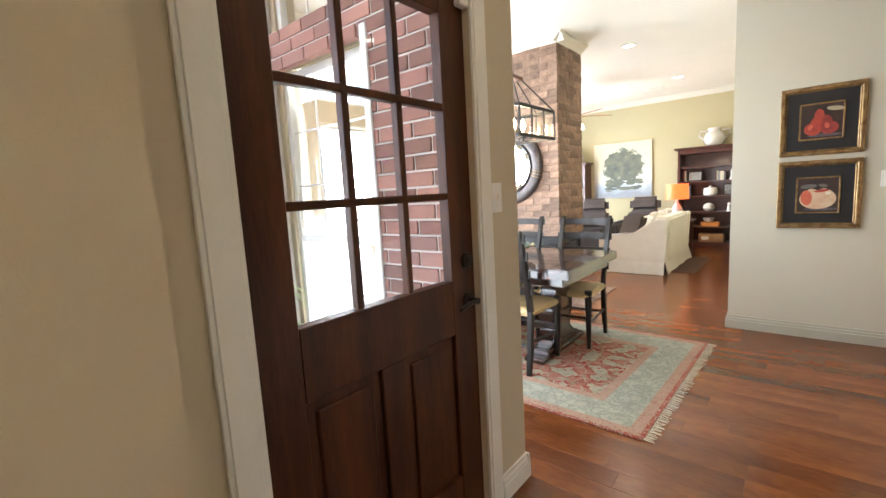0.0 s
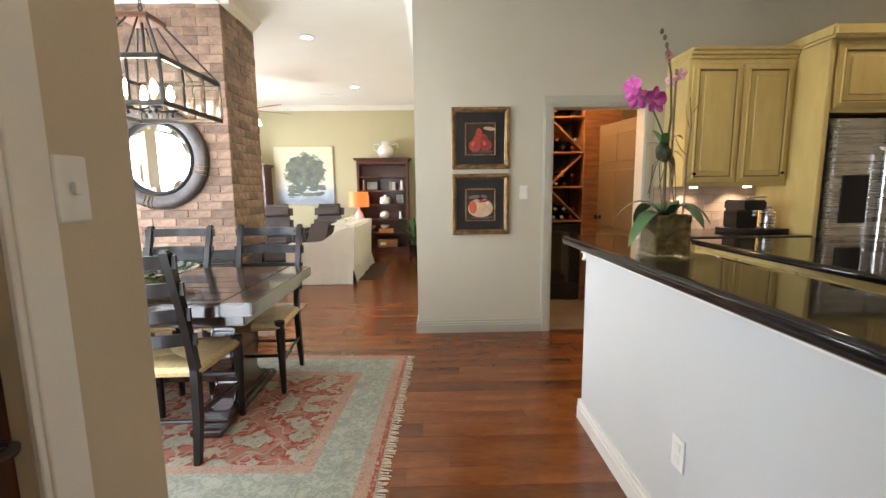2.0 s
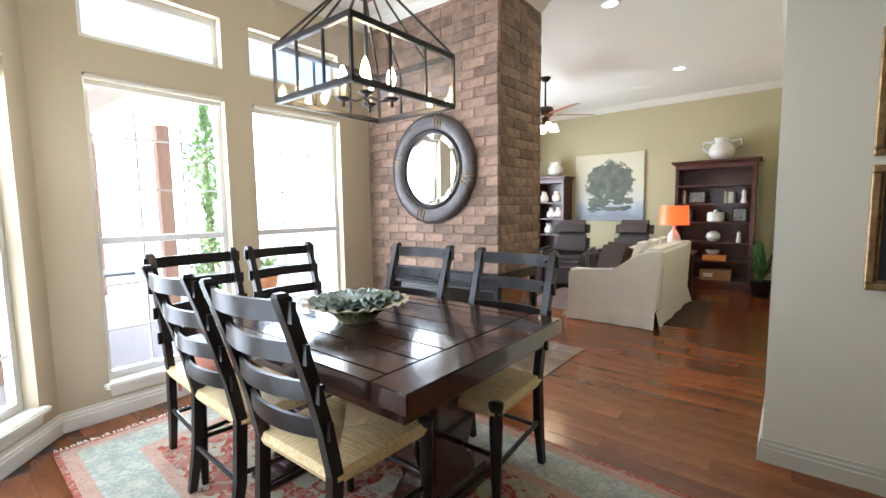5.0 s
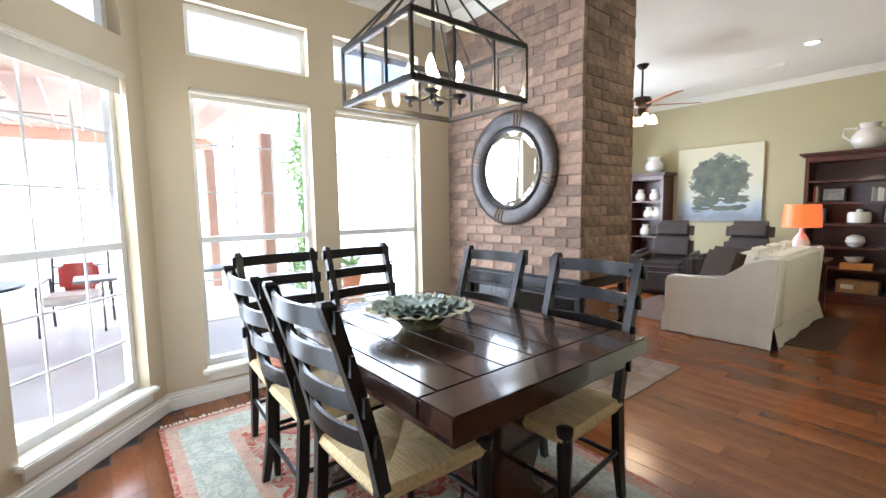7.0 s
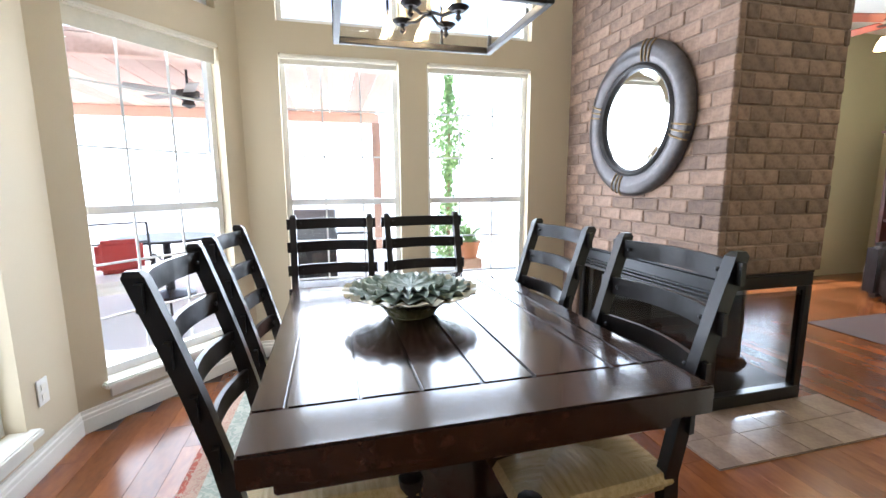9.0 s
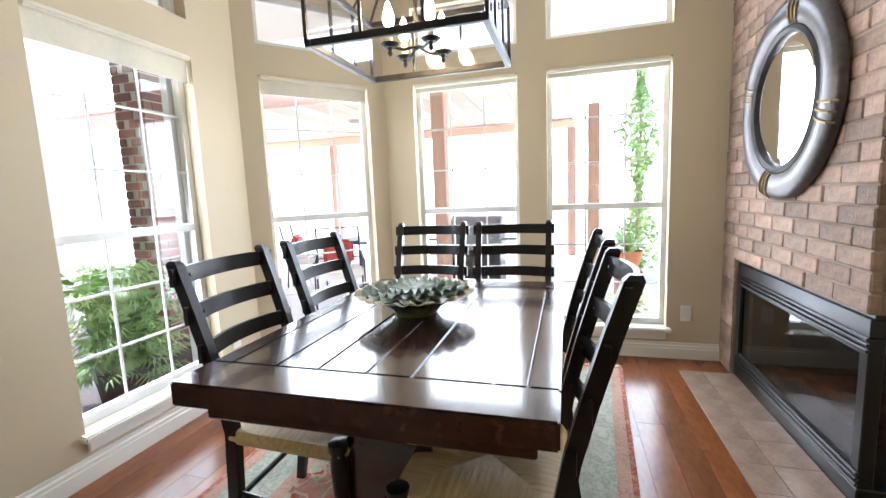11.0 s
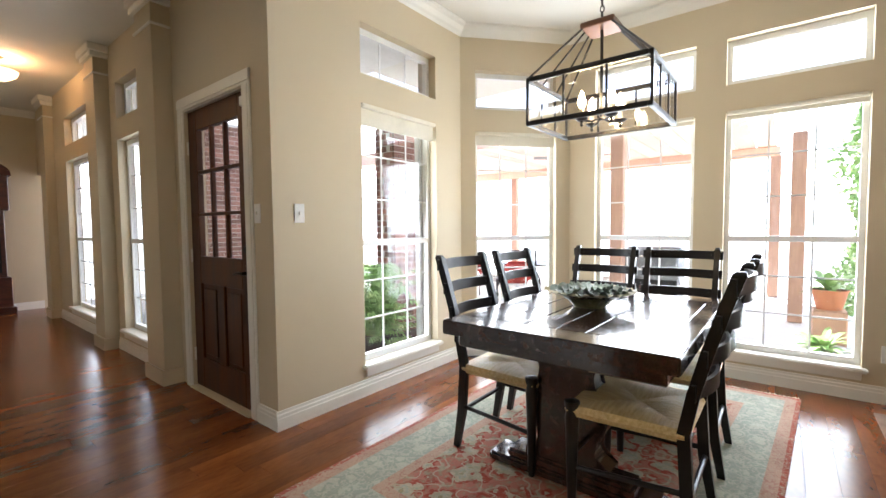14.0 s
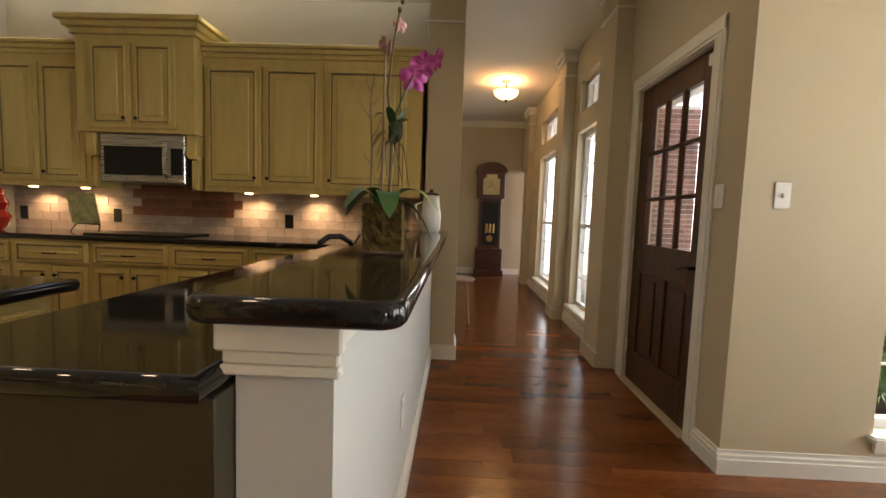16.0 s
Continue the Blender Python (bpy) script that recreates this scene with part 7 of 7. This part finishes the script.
part("seat", lathe([(0.0, 0.44), (0.17, 0.44), (0.18, 0.455), (0.17, 0.47), (0.0, 0.475)], (1.22, -2.75, 0), 18), PALEIRON, ic, smooth=True)
for y in (-2.92, -2.75, -2.58):
    part("back_rod", tube([(1.36, y, 0.45), (1.37, y * 0.97 - 0.0825, 0.85)], 0.008, 6), PALEIRON, ic)
part("back_top", tube([(1.37, -2.92, 0.85), (1.375, -2.75, 0.90), (1.37, -2.58, 0.85)], 0.009, 6), PALEIRON, ic)

# ---- outside ----
tagged(part("ground", B((-70, 70, -70, 70, -0.5, -0.125)), CONCRETE), "pale concrete patio reaching into the distance", "ground", "", "structure")
# added glowing ring that whitens the window views and lights the patio
BACKDROP_GLOW = glow("white_backdrop_glow", (0.95, 0.98, 1.0), 3.6)
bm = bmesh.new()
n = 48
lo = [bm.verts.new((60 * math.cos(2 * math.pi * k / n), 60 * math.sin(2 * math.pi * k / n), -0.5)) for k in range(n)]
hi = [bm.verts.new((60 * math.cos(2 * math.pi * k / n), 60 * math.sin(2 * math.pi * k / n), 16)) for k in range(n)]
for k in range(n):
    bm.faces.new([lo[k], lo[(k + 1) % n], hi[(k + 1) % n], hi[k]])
tagged(part("backdrop", bm, BACKDROP_GLOW), "glowing white backdrop ring added beyond the garden", "backdrop", "", "structure")
tagged(part("porch_roof", B((-1.75, -0.15, -7.5, -0.27, 2.80, 2.95)), material("white_soffit", (0.78, 0.78, 0.76), rough=0.6)), "white porch soffit above the door", "roof", "", "structure")
CEDAR = material("cedar_planks", (0.74, 0.50, 0.39), (0.62, 0.38, 0.28), 5, 0.6, bump=0.2, stretch=(0.5, 6, 6), random_tint=0.25)
patio = thing("patio_cover", (-6.2, -1.5, -0.125), "cedar plank patio cover on brown posts", "patio cover")
for k in range(26):
    y = -5.6 + 0.30 * k
    part("roof_plank", B((-8.6, -4.35, y, y + 0.285, 2.60 + 0.004 * (k % 2), 2.64), bevel=0.004), CEDAR, patio)
part("beam", B((-4.5, -4.36, -5.7, 2.25, 2.42, 2.60), bevel=0.008), CEDAR, patio)
part("beam", B((-8.6, -8.46, -5.7, 2.25, 2.42, 2.60), bevel=0.008), CEDAR, patio)
POSTWOOD = material("brown_post", (0.52, 0.33, 0.24), (0.40, 0.24, 0.17), 5, 0.7, bump=0.2, stretch=(6, 6, 0.6))
for x, y in ((-4.52, 0.55), (-6.2, 2.38), (-4.52, -3.2), (-8.6, 2.1), (-8.6, -3.2)):
    part("post", B((x, x + 0.16, y, y + 0.16, -0.12, 2.42), bevel=0.01), POSTWOOD, patio)
pfan = thing("patio_fan", (-5.6, -0.4, 2.6), "dark patio ceiling fan under the cedar cover", "ceiling fan")
part("downrod", tube([(-5.6, -0.4, 2.60), (-5.6, -0.4, 2.36)], 0.015, 8), IRON, pfan)
part("motor", lathe([(0.04, 0.09), (0.13, 0.07), (0.13, 0.0), (0.06, -0.05), (0.08, -0.10), (0.0, -0.14)], (-5.6, -0.4, 2.28), 16), IRON, pfan, smooth=True)
for k in range(5):
    part("blade", moved(B((0.14, 0.68, -0.065, 0.065, -0.005, 0.005), bevel=0.003), Matrix.Translation((-5.6, -0.4, 2.32)) @ pose(0, 0, 0, 10, 0, 20 + 72 * k)), material("grey_blade", (0.35, 0.33, 0.30), rough=0.6) if k == 0 else bpy.data.materials["grey_blade"], pfan)


def patio_chair(at, yaw):
    ob = thing("patio_chair", (0, 0, 0), "dark metal patio chair with a pale seat and red pillow", "chair", "patio chairs")
    for s in (-1, 1):
        part("frame", tube([(s * 0.3, 0.3, 0.0), (s * 0.3, 0.28, 0.58), (s * 0.3, -0.25, 0.62), (s * 0.3, -0.30, 0.0)], 0.014, 6), IRON, ob)
        part("back_post", tube([(s * 0.28, -0.25, 0.35), (s * 0.28, -0.36, 0.95)], 0.014, 6), IRON, ob)
    for z in (0.55, 0.75, 0.95):
        part("back_bar", tube([(-0.28, -0.25 - 0.18 * (z - 0.35), z), (0.28, -0.25 - 0.18 * (z - 0.35), z)], 0.010, 6), IRON, ob)
    part("seat_pad", soft_box(-0.29, 0.29, -0.26, 0.30, 0.34, 0.46, 0.04), SOFA, ob, "pale seat pad", True)
    part("pillow", soft_box(-0.2, 0.2, -0.24, -0.13, 0.46, 0.80, 0.05), material("red_outdoor", (0.50, 0.06, 0.05), rough=0.8) if "red_outdoor" not in bpy.data.materials else bpy.data.materials["red_outdoor"], ob, "red pillow", True)
    ob.matrix_basis = pose(*at, 0, 0, yaw)
    return ob


pc = patio_chair((-4.3, -0.75, -0.125), -60)
copy_thing(pc, pose(-5.4, -1.9, -0.125, 0, 0, 20))
copy_thing(pc, pose(-6.3, 0.2, -0.125, 0, 0, -100))
pt = thing("patio_table", (-5.3, -0.7, -0.125), "round dark metal patio table", "table")
part("tabletop", lathe([(0.0, 0.70), (0.55, 0.70), (0.56, 0.715), (0.55, 0.73), (0.0, 0.73)], (-5.3, -0.7, -0.125), 28), IRON, pt, smooth=True)
part("pedestal", lathe([(0.28, 0.0), (0.27, 0.03), (0.05, 0.08), (0.04, 0.70)], (-5.3, -0.7, -0.125), 16), IRON, pt, smooth=True)

GREYMETAL = material("grey_enamel", (0.22, 0.23, 0.24), (0.15, 0.16, 0.17), 8, 0.4, metal=0.3)
grill = thing("patio_grill", (-4.95, 0.95, -0.125), "grey metal barbecue grill on a cart", "grill")
part("cart", B((-5.2, -4.7, 0.62, 1.28, 0.02, 0.50), bevel=0.01), BLACKMETAL, grill)
part("firebox", B((-5.22, -4.68, 0.60, 1.30, 0.50, 0.66), bevel=0.015, seg=2), GREYMETAL, grill)
lid = part("lid", moved(lathe([(0.0, -0.34), (0.24, -0.34), (0.26, -0.32), (0.26, 0.32), (0.24, 0.34), (0.0, 0.34)], seg=20), Matrix.Translation((-4.95, 0.95, 0.66)) @ pose(0, 0, 0, 90, 0, 0)), GREYMETAL, grill, "rounded grey lid", True)
part("handle", tube([(-4.70, 0.75, 0.80), (-4.65, 0.78, 0.80), (-4.65, 1.12, 0.80), (-4.70, 1.15, 0.80)], 0.012, 8), STEEL, lid)
for y0, y1 in ((0.22, 0.60), (1.30, 1.68)):
    part("side_shelf", B((-5.18, -4.72, y0, y1, 0.62, 0.65), bevel=0.006), GREYMETAL, grill)
for y in (0.68, 1.22):
    part("wheel", moved(lathe([(0.0, -0.02), (0.07, -0.02), (0.072, 0.0), (0.07, 0.02), (0.0, 0.02)], seg=16), Matrix.Translation((-4.72, y, -0.053)) @ pose(0, 0, 0, 0, 90, 0)), BLACKMETAL, grill)
    part("leg", B((-5.19, -5.15, y - 0.02, y + 0.02, -0.124, 0.03)), BLACKMETAL, grill)

TERRA = material("terracotta", (0.50, 0.20, 0.10), (0.38, 0.14, 0.07), 9, 0.8, bump=0.2)
GREEN = material("garden_leaf", (0.46, 0.64, 0.28), (0.24, 0.42, 0.13), 8, 0.5)


def frond(base, direction, length, rise, mat, parent, n=12, name="frond"):
    """A fern frond: an arching rib with paired leaflets."""
    bm = bmesh.new()
    base = Vector(base)
    d = Vector((math.cos(direction), math.sin(direction), 0))
    side = Vector((-d.y, d.x, 0))
    pts = [base + d * (length * u) + Vector((0, 0, rise * 2.2 * u * (1 - 0.62 * u) - 0.25 * rise * u * u)) for u in [i / n for i in range(n + 1)]]
    for i in range(1, n + 1):
        u = i / n
        w = 0.085 * math.sin(math.pi * min(1, 0.15 + 0.85 * u)) + 0.006
        p, q = pts[i - 1], pts[i]
        for s in (-1, 1):
            t = q + side * (s * w) - Vector((0, 0, 0.02 + 0.02 * u)) + d * 0.02
            bm.faces.new([bm.verts.new(v) for v in (p, p.lerp(q, 0.75), t)])
    return part(name, bm, mat, parent)


fern = thing("potted_fern", (-1.35, -0.62, -0.125), "large green fern in a pot outside the window", "plant")
part("pot", lathe([(0.13, 0.0), (0.17, 0.34), (0.185, 0.36), (0.16, 0.36), (0.0, 0.32)], (-1.35, -0.62, -0.125), 20), material("dark_pot", (0.06, 0.05, 0.045), rough=0.6), fern, "dark planter", smooth=True)
for k in range(150):
    frond((-1.35 + random.uniform(-0.09, 0.09), -0.62 + random.uniform(-0.09, 0.09), 0.26), random.uniform(0, 6.28), random.uniform(0.22, 0.44), random.uniform(-0.15, 0.85), GREEN, fern, 10)
for (x, y, z, r, leaves, lab) in ((-3.9, 2.66, 0.42, 0.13, 40, "terracotta pot of trailing green leaves on a stand"), (-3.42, 2.60, -0.125, 0.20, 46, "wide grey planter of pale green leaves")):
    pp = thing("flower_pot", (x, y, z), lab, "plant")
    part("pot", lathe([(r * 0.7, 0.0), (r, r * 1.3), (r * 1.08, r * 1.4), (r * 0.95, r * 1.4), (0.0, r * 1.2)], (x, y, z), 18), TERRA if z > 0 else CONCRETE, pp, smooth=True)
    for k in range(leaves):
        a, q = random.uniform(0, 6.28), random.uniform(0.08, 0.26)
        part("leaf", leaf((x, y, z + r * 1.3), (x + q * math.cos(a), y + q * math.sin(a), z + r * 1.3 + random.uniform(-0.05, 0.22)), 0.028, 0.03, 4), GREEN, pp)
    if z > 0:
        part("stand", B((x - 0.12, x + 0.12, y - 0.12, y + 0.12, -0.12, z - 0.001), bevel=0.01), POSTWOOD, pp)
vine = thing("climbing_vine", (-6.3, 3.1, -0.125), "leafy climbing vine on a trellis post", "plant")
part("trunk", tube([(-6.3, 3.1, -0.125), (-6.27, 3.08, 0.9), (-6.33, 3.12, 1.9), (-6.3, 3.1, 2.9)], 0.035, 8, 0.015), POSTWOOD, vine, smooth=True)
bm = bmesh.new()
for k in range(2600):
    z = random.uniform(0.0, 3.0)
    a, q = random.uniform(0, 6.28), random.uniform(0.03, 0.30) * (0.7 + 0.5 * math.sin(z * 4))
    c = Vector((-6.3 + q * math.cos(a), 3.1 + q * math.sin(a), z))
    u = Vector((random.uniform(-1, 1), random.uniform(-1, 1), random.uniform(-1, 1))).normalized() * 0.045
    v = Vector((random.uniform(-1, 1), random.uniform(-1, 1), random.uniform(-1, 1))).normalized() * 0.03
    bm.faces.new([bm.verts.new(p) for p in (c - u, c + v, c + u, c - v)])
tagged(part("foliage", bm, GREEN, vine), kind="stuff")

# brick veneer outside and porch piers
veneer = tagged(part("exterior_brick_wall", add_wall(bmesh.new(), (-0.142, -0.142), (-1.86, -0.142), (0, 1), 0.09, -0.12, 3.0, [(0.50, 1.40, 0.16, 2.10), (0.50, 1.40, 2.24, 2.66)]), OUTMORTAR), "red brick outside wall with pale mortar", "wall", "", "structure")
tagged(part("exterior_window_trim", B((-0.645, -0.60, -0.25, -0.20, 0.16, 2.1), (-1.54, -1.50, -0.25, -0.20, 0.16, 2.1), bevel=0.004), VINYL), "white outside trim of the window", "trim", "", "structure")


def brick_pier(x0, x1, y0, y1, label):
    ob = thing("brick_pier", ((x0 + x1) / 2, (y0 + y1) / 2, -0.125), label, "pier", "porch piers")
    part("core", B((x0 + 0.008, x1 - 0.008, y0 + 0.008, y1 - 0.008, -0.124, 2.80)), OUTMORTAR, ob)
    bm = bmesh.new()
    z, r = -0.12, 0
    while z < 2.72:
        for axis, c0, c1 in ((0, x0, x1), (1, y0, y1)):
            cuts = [c0] + [c0 + 0.105 * (r % 2 == 0) + 0.21 * (i + (r % 2)) for i in range(8) if c0 + 0.105 * (r % 2 == 0) + 0.21 * (i + (r % 2)) < c1 - 0.03 and c0 + 0.105 * (r % 2 == 0) + 0.21 * (i + (r % 2)) > c0 + 0.03] + [c1]
            for a, b in zip(cuts, cuts[1:]):
                if axis == 0:
                    for yy in ((y0 - 0.002, y0 + 0.03), (y1 - 0.03, y1 + 0.002)):
                        add_box(bm, a + 0.005, b - 0.005, yy[0], yy[1], z + 0.005, z + 0.065)
                else:
                    for xx in ((x0 - 0.002, x0 + 0.03), (x1 - 0.03, x1 + 0.002)):
                        add_box(bm, xx[0], xx[1], a + 0.031, b - 0.031, z + 0.005, z + 0.065)
        z += 0.07
        r += 1
    tagged(part("bricks", bm, OUTBRICK, ob), kind="stuff")
    return ob


brick_pier(-2.70, -2.10, -1.40, -1.10, "red brick porch pier behind the fern")
brick_pier(-2.1, -1.2, -4.9, -4.3, "red brick porch pier across from the door")
tagged(part("porch_column", B((-2.62, -2.42, -3.2, -3.0, -0.12, 2.80), (-2.66, -2.38, -3.24, -2.96, -0.12, 0.05), bevel=0.01), VINYL), "white square porch column", "column")

# ---- pieces: bricks, tiles and floor planks ----
box_meshes = {}


def piece(name, x0, x1, y0, y1, z0, z1, mat, parent, chamfer=0.0):
    """One brick, tile or plank; alike sizes share their mesh."""
    key = (name, mat.name, round(x1 - x0, 3), round(y1 - y0, 3), round(z1 - z0, 3), chamfer)
    if key not in box_meshes:
        hx, hy, hz = (x1 - x0) / 2, (y1 - y0) / 2, (z1 - z0) / 2
        bm = B((-hx, hx, -hy, hy, -hz, hz), bevel=chamfer) if chamfer else B((-hx, hx, -hy, hy, -hz, hz))
        bmesh.ops.recalc_face_normals(bm, faces=bm.faces)
        me = bpy.data.meshes.new(name)
        bm.to_mesh(me)
        bm.free()
        me.materials.append(mat)
        box_meshes[key] = me
    ob = new(name, box_meshes[key])
    ob.location = ((x0 + x1) / 2, (y0 + y1) / 2, (z0 + z1) / 2)
    if name == "brick" and mat is BRICK:
        ob.rotation_euler = (BR.uniform(-0.012, 0.012), BR.uniform(-0.010, 0.010), BR.uniform(-0.012, 0.012))
    ob.parent = parent
    if parent.type == "EMPTY":
        ob.matrix_parent_inverse = Matrix.Translation(-parent.location)
    return ob


BR = random.Random(4)
CH, CL, J = 0.076, 0.215, 0.0035
row, z = 0, CZ + 0.006
rest = bmesh.new()
while z < 2.90:
    h = CH - J
    spans = []
    right = CX1
    while right > CX0 + 0.02:
        left = max(right - (CL if right < CX1 or row % 2 == 0 else 0.117), CX0 + 0.001)
        spans.append((left, right))
        right = left
    for k, (a, b) in enumerate(spans):
        d = BR.uniform(-0.003, 0.004)
        if z < 2.45:
            piece("brick", a + J / 2, b - J / 2, CY0 - round(d, 3), CY0 + 0.04, z, z + h, BRICK, chimney, 0.006)
        else:
            add_box(rest, a + J / 2, b - J / 2, CY0 - d, CY0 + 0.04, z, z + h)
    y = CY0 + 0.041
    first = 0.117 - 0.041 if row % 2 == 0 else 0.235 - 0.041
    w = first
    while y < CY1 - 0.01:
        b = min(y + w, CY1)
        d = BR.uniform(-0.003, 0.004)
        if z < 2.2:
            piece("brick", CX1 - 0.04, CX1 + round(d, 3), y + J / 2, b - J / 2, z, z + h, BRICK, chimney, 0.006)
        else:
            add_box(rest, CX1 - 0.04, CX1 + d, y + J / 2, b - J / 2, z, z + h)
        y, w = b, CL
    z += CH
    row += 1
z = 0.004
while z < CZ - 0.03:
    add_box(rest, -2.655, -2.445, CY0 - 0.001, CY0 + 0.04, z, z + CH - J)
    z += CH
tagged(part("upper_bricks", rest, BRICK, chimney), kind="stuff")

HEARTHTILE = material("hearth_stone", (0.33, 0.24, 0.185), (0.21, 0.145, 0.11), 6, 0.15, bump=0.12, bscale=50, random_tint=0.08, coat=0.3)
x = -2.42
while x < -0.83:
    piece("hearth_tile", x + 0.002, min(x + 0.198, -0.822), 2.792, 2.922, 0.003, 0.008, HEARTHTILE, hearth)
    piece("hearth_tile", x + 0.002, min(x + 0.198, -0.822), 2.926, 3.106, 0.003, 0.008, HEARTHTILE, hearth)
    x += 0.2
y = 3.11
while y < 3.9:
    for a, b in ((-1.208, -1.016), (-1.012, -0.822)):
        piece("hearth_tile", a, b, y + 0.002, min(y + 0.198, 3.918), 0.003, 0.008, HEARTHTILE, hearth)
    y += 0.2

SPLASH = material("tumbled_tile", (0.52, 0.42, 0.34), (0.38, 0.28, 0.22), 9, 0.5, bump=0.3, bscale=60, random_tint=0.18)
COPPERTILE = material("copper_tile", (0.30, 0.12, 0.06), (0.18, 0.07, 0.04), 9, 0.4, metal=0.2, bump=0.3, bscale=60, random_tint=0.2)
splash = tagged(part("backsplash", B((1.56, 5.19, -1.7495, -1.742, 0.912, 1.69)), MORTAR), "tumbled stone tile backsplash behind the counter", "backsplash", "", "structure")
z, r = 0.914, 0
while z < 1.33 or (z < 1.66):
    x = 1.56 - (0.075 if r % 2 else 0)
    while x < 5.18:
        a, b = max(x, 1.56), min(x + 0.15, 5.19)
        mid = 3.15 < (a + b) / 2 < 4.1
        if b - a > 0.02 and (z < 1.31 or mid):
            piece("splash_tile", a + 0.002, b - 0.002, -1.742, -1.736 + 0.001 * BR.randint(0, 2), z, z + 0.071, COPPERTILE if mid and 1.0 < z else SPLASH, splash)
        x += 0.15
    z += 0.075
    r += 1
splash_n = tagged(part("backsplash_north", B((2.56, 3.46, 2.802, 2.8095, 0.912, 1.28)), MORTAR), "tumbled stone tile backsplash behind the coffee machine", "backsplash", "", "structure")
z, r = 0.914, 0
while z < 1.25:
    x = 2.56 - (0.075 if r % 2 else 0)
    while x < 3.45:
        a, b = max(x, 2.56), min(x + 0.15, 3.46)
        if b - a > 0.02:
            piece("splash_tile", a + 0.002, b - 0.002, 2.796, 2.802, z, z + 0.071, SPLASH, splash_n)
        x += 0.15
    z += 0.075
    r += 1

z, r = -0.115, 0
joined = bmesh.new()
while z < 2.9:
    x = -0.15
    first = 0.105 if r % 2 else 0.21
    while x > -1.85:
        a = max(x - first, -1.86)
        w0, w1 = (-1.55, -0.64)
        inside = (0.12 < z < 2.05 or 2.2 < z < 2.62) and a < w1 and x > w0
        if inside and x > w1:
            a2 = w1
        else:
            a2 = a
        if not inside or x > w1 + 0.02:
            if a2 > -0.9 and 0.3 < z < 2.2:
                piece("brick", a2 + 0.005, x - 0.005, -0.240, -0.20, z, z + 0.060, OUTBRICK, veneer, 0.003)
            else:
                add_box(joined, a2 + 0.005, x - 0.005, -0.240, -0.20, z, z + 0.060)
        x, first = a, 0.21
    z += 0.070
    r += 1
tagged(part("far_bricks", joined, OUTBRICK, veneer), kind="stuff")

PR = random.Random(11)
stuff = bmesh.new()
PW = 0.127
count = 0
i = 0
y = -6.72
while y < 8.2:
    x_min = -2.66 if y > 0.70 else (-1.85 - (y / 0.70) * 0.81 if y > 0 else -0.0)
    if y > 3.75:
        x_min = -3.6
    x_max = 1.42 if y < -1.75 else (5.2 if y < 2.8 else 0.495)
    x = x_min - PR.uniform(0, 0.9)
    while x < x_max:
        L = PR.choice((0.6, 0.8, 1.0, 1.2, 1.5))
        a, b = max(x, x_min), min(x + L, x_max)
        if b - a > 0.03:
            if count < 300 and -3.2 < y < 4.4 and a < 1.45:
                piece("floor_plank", a + 0.0008, b - 0.0008, y + 0.0008, y + PW - 0.0008, -0.006, 0.0, FLOORWOOD, floor)
                count += 1
            else:
                add_box(stuff, a + 0.0008, b - 0.0008, y + 0.0008, y + PW - 0.0008, -0.006, 0.0)
        x += L
    y += PW
tagged(part("far_planks", stuff, FLOORWOOD, floor), kind="stuff")
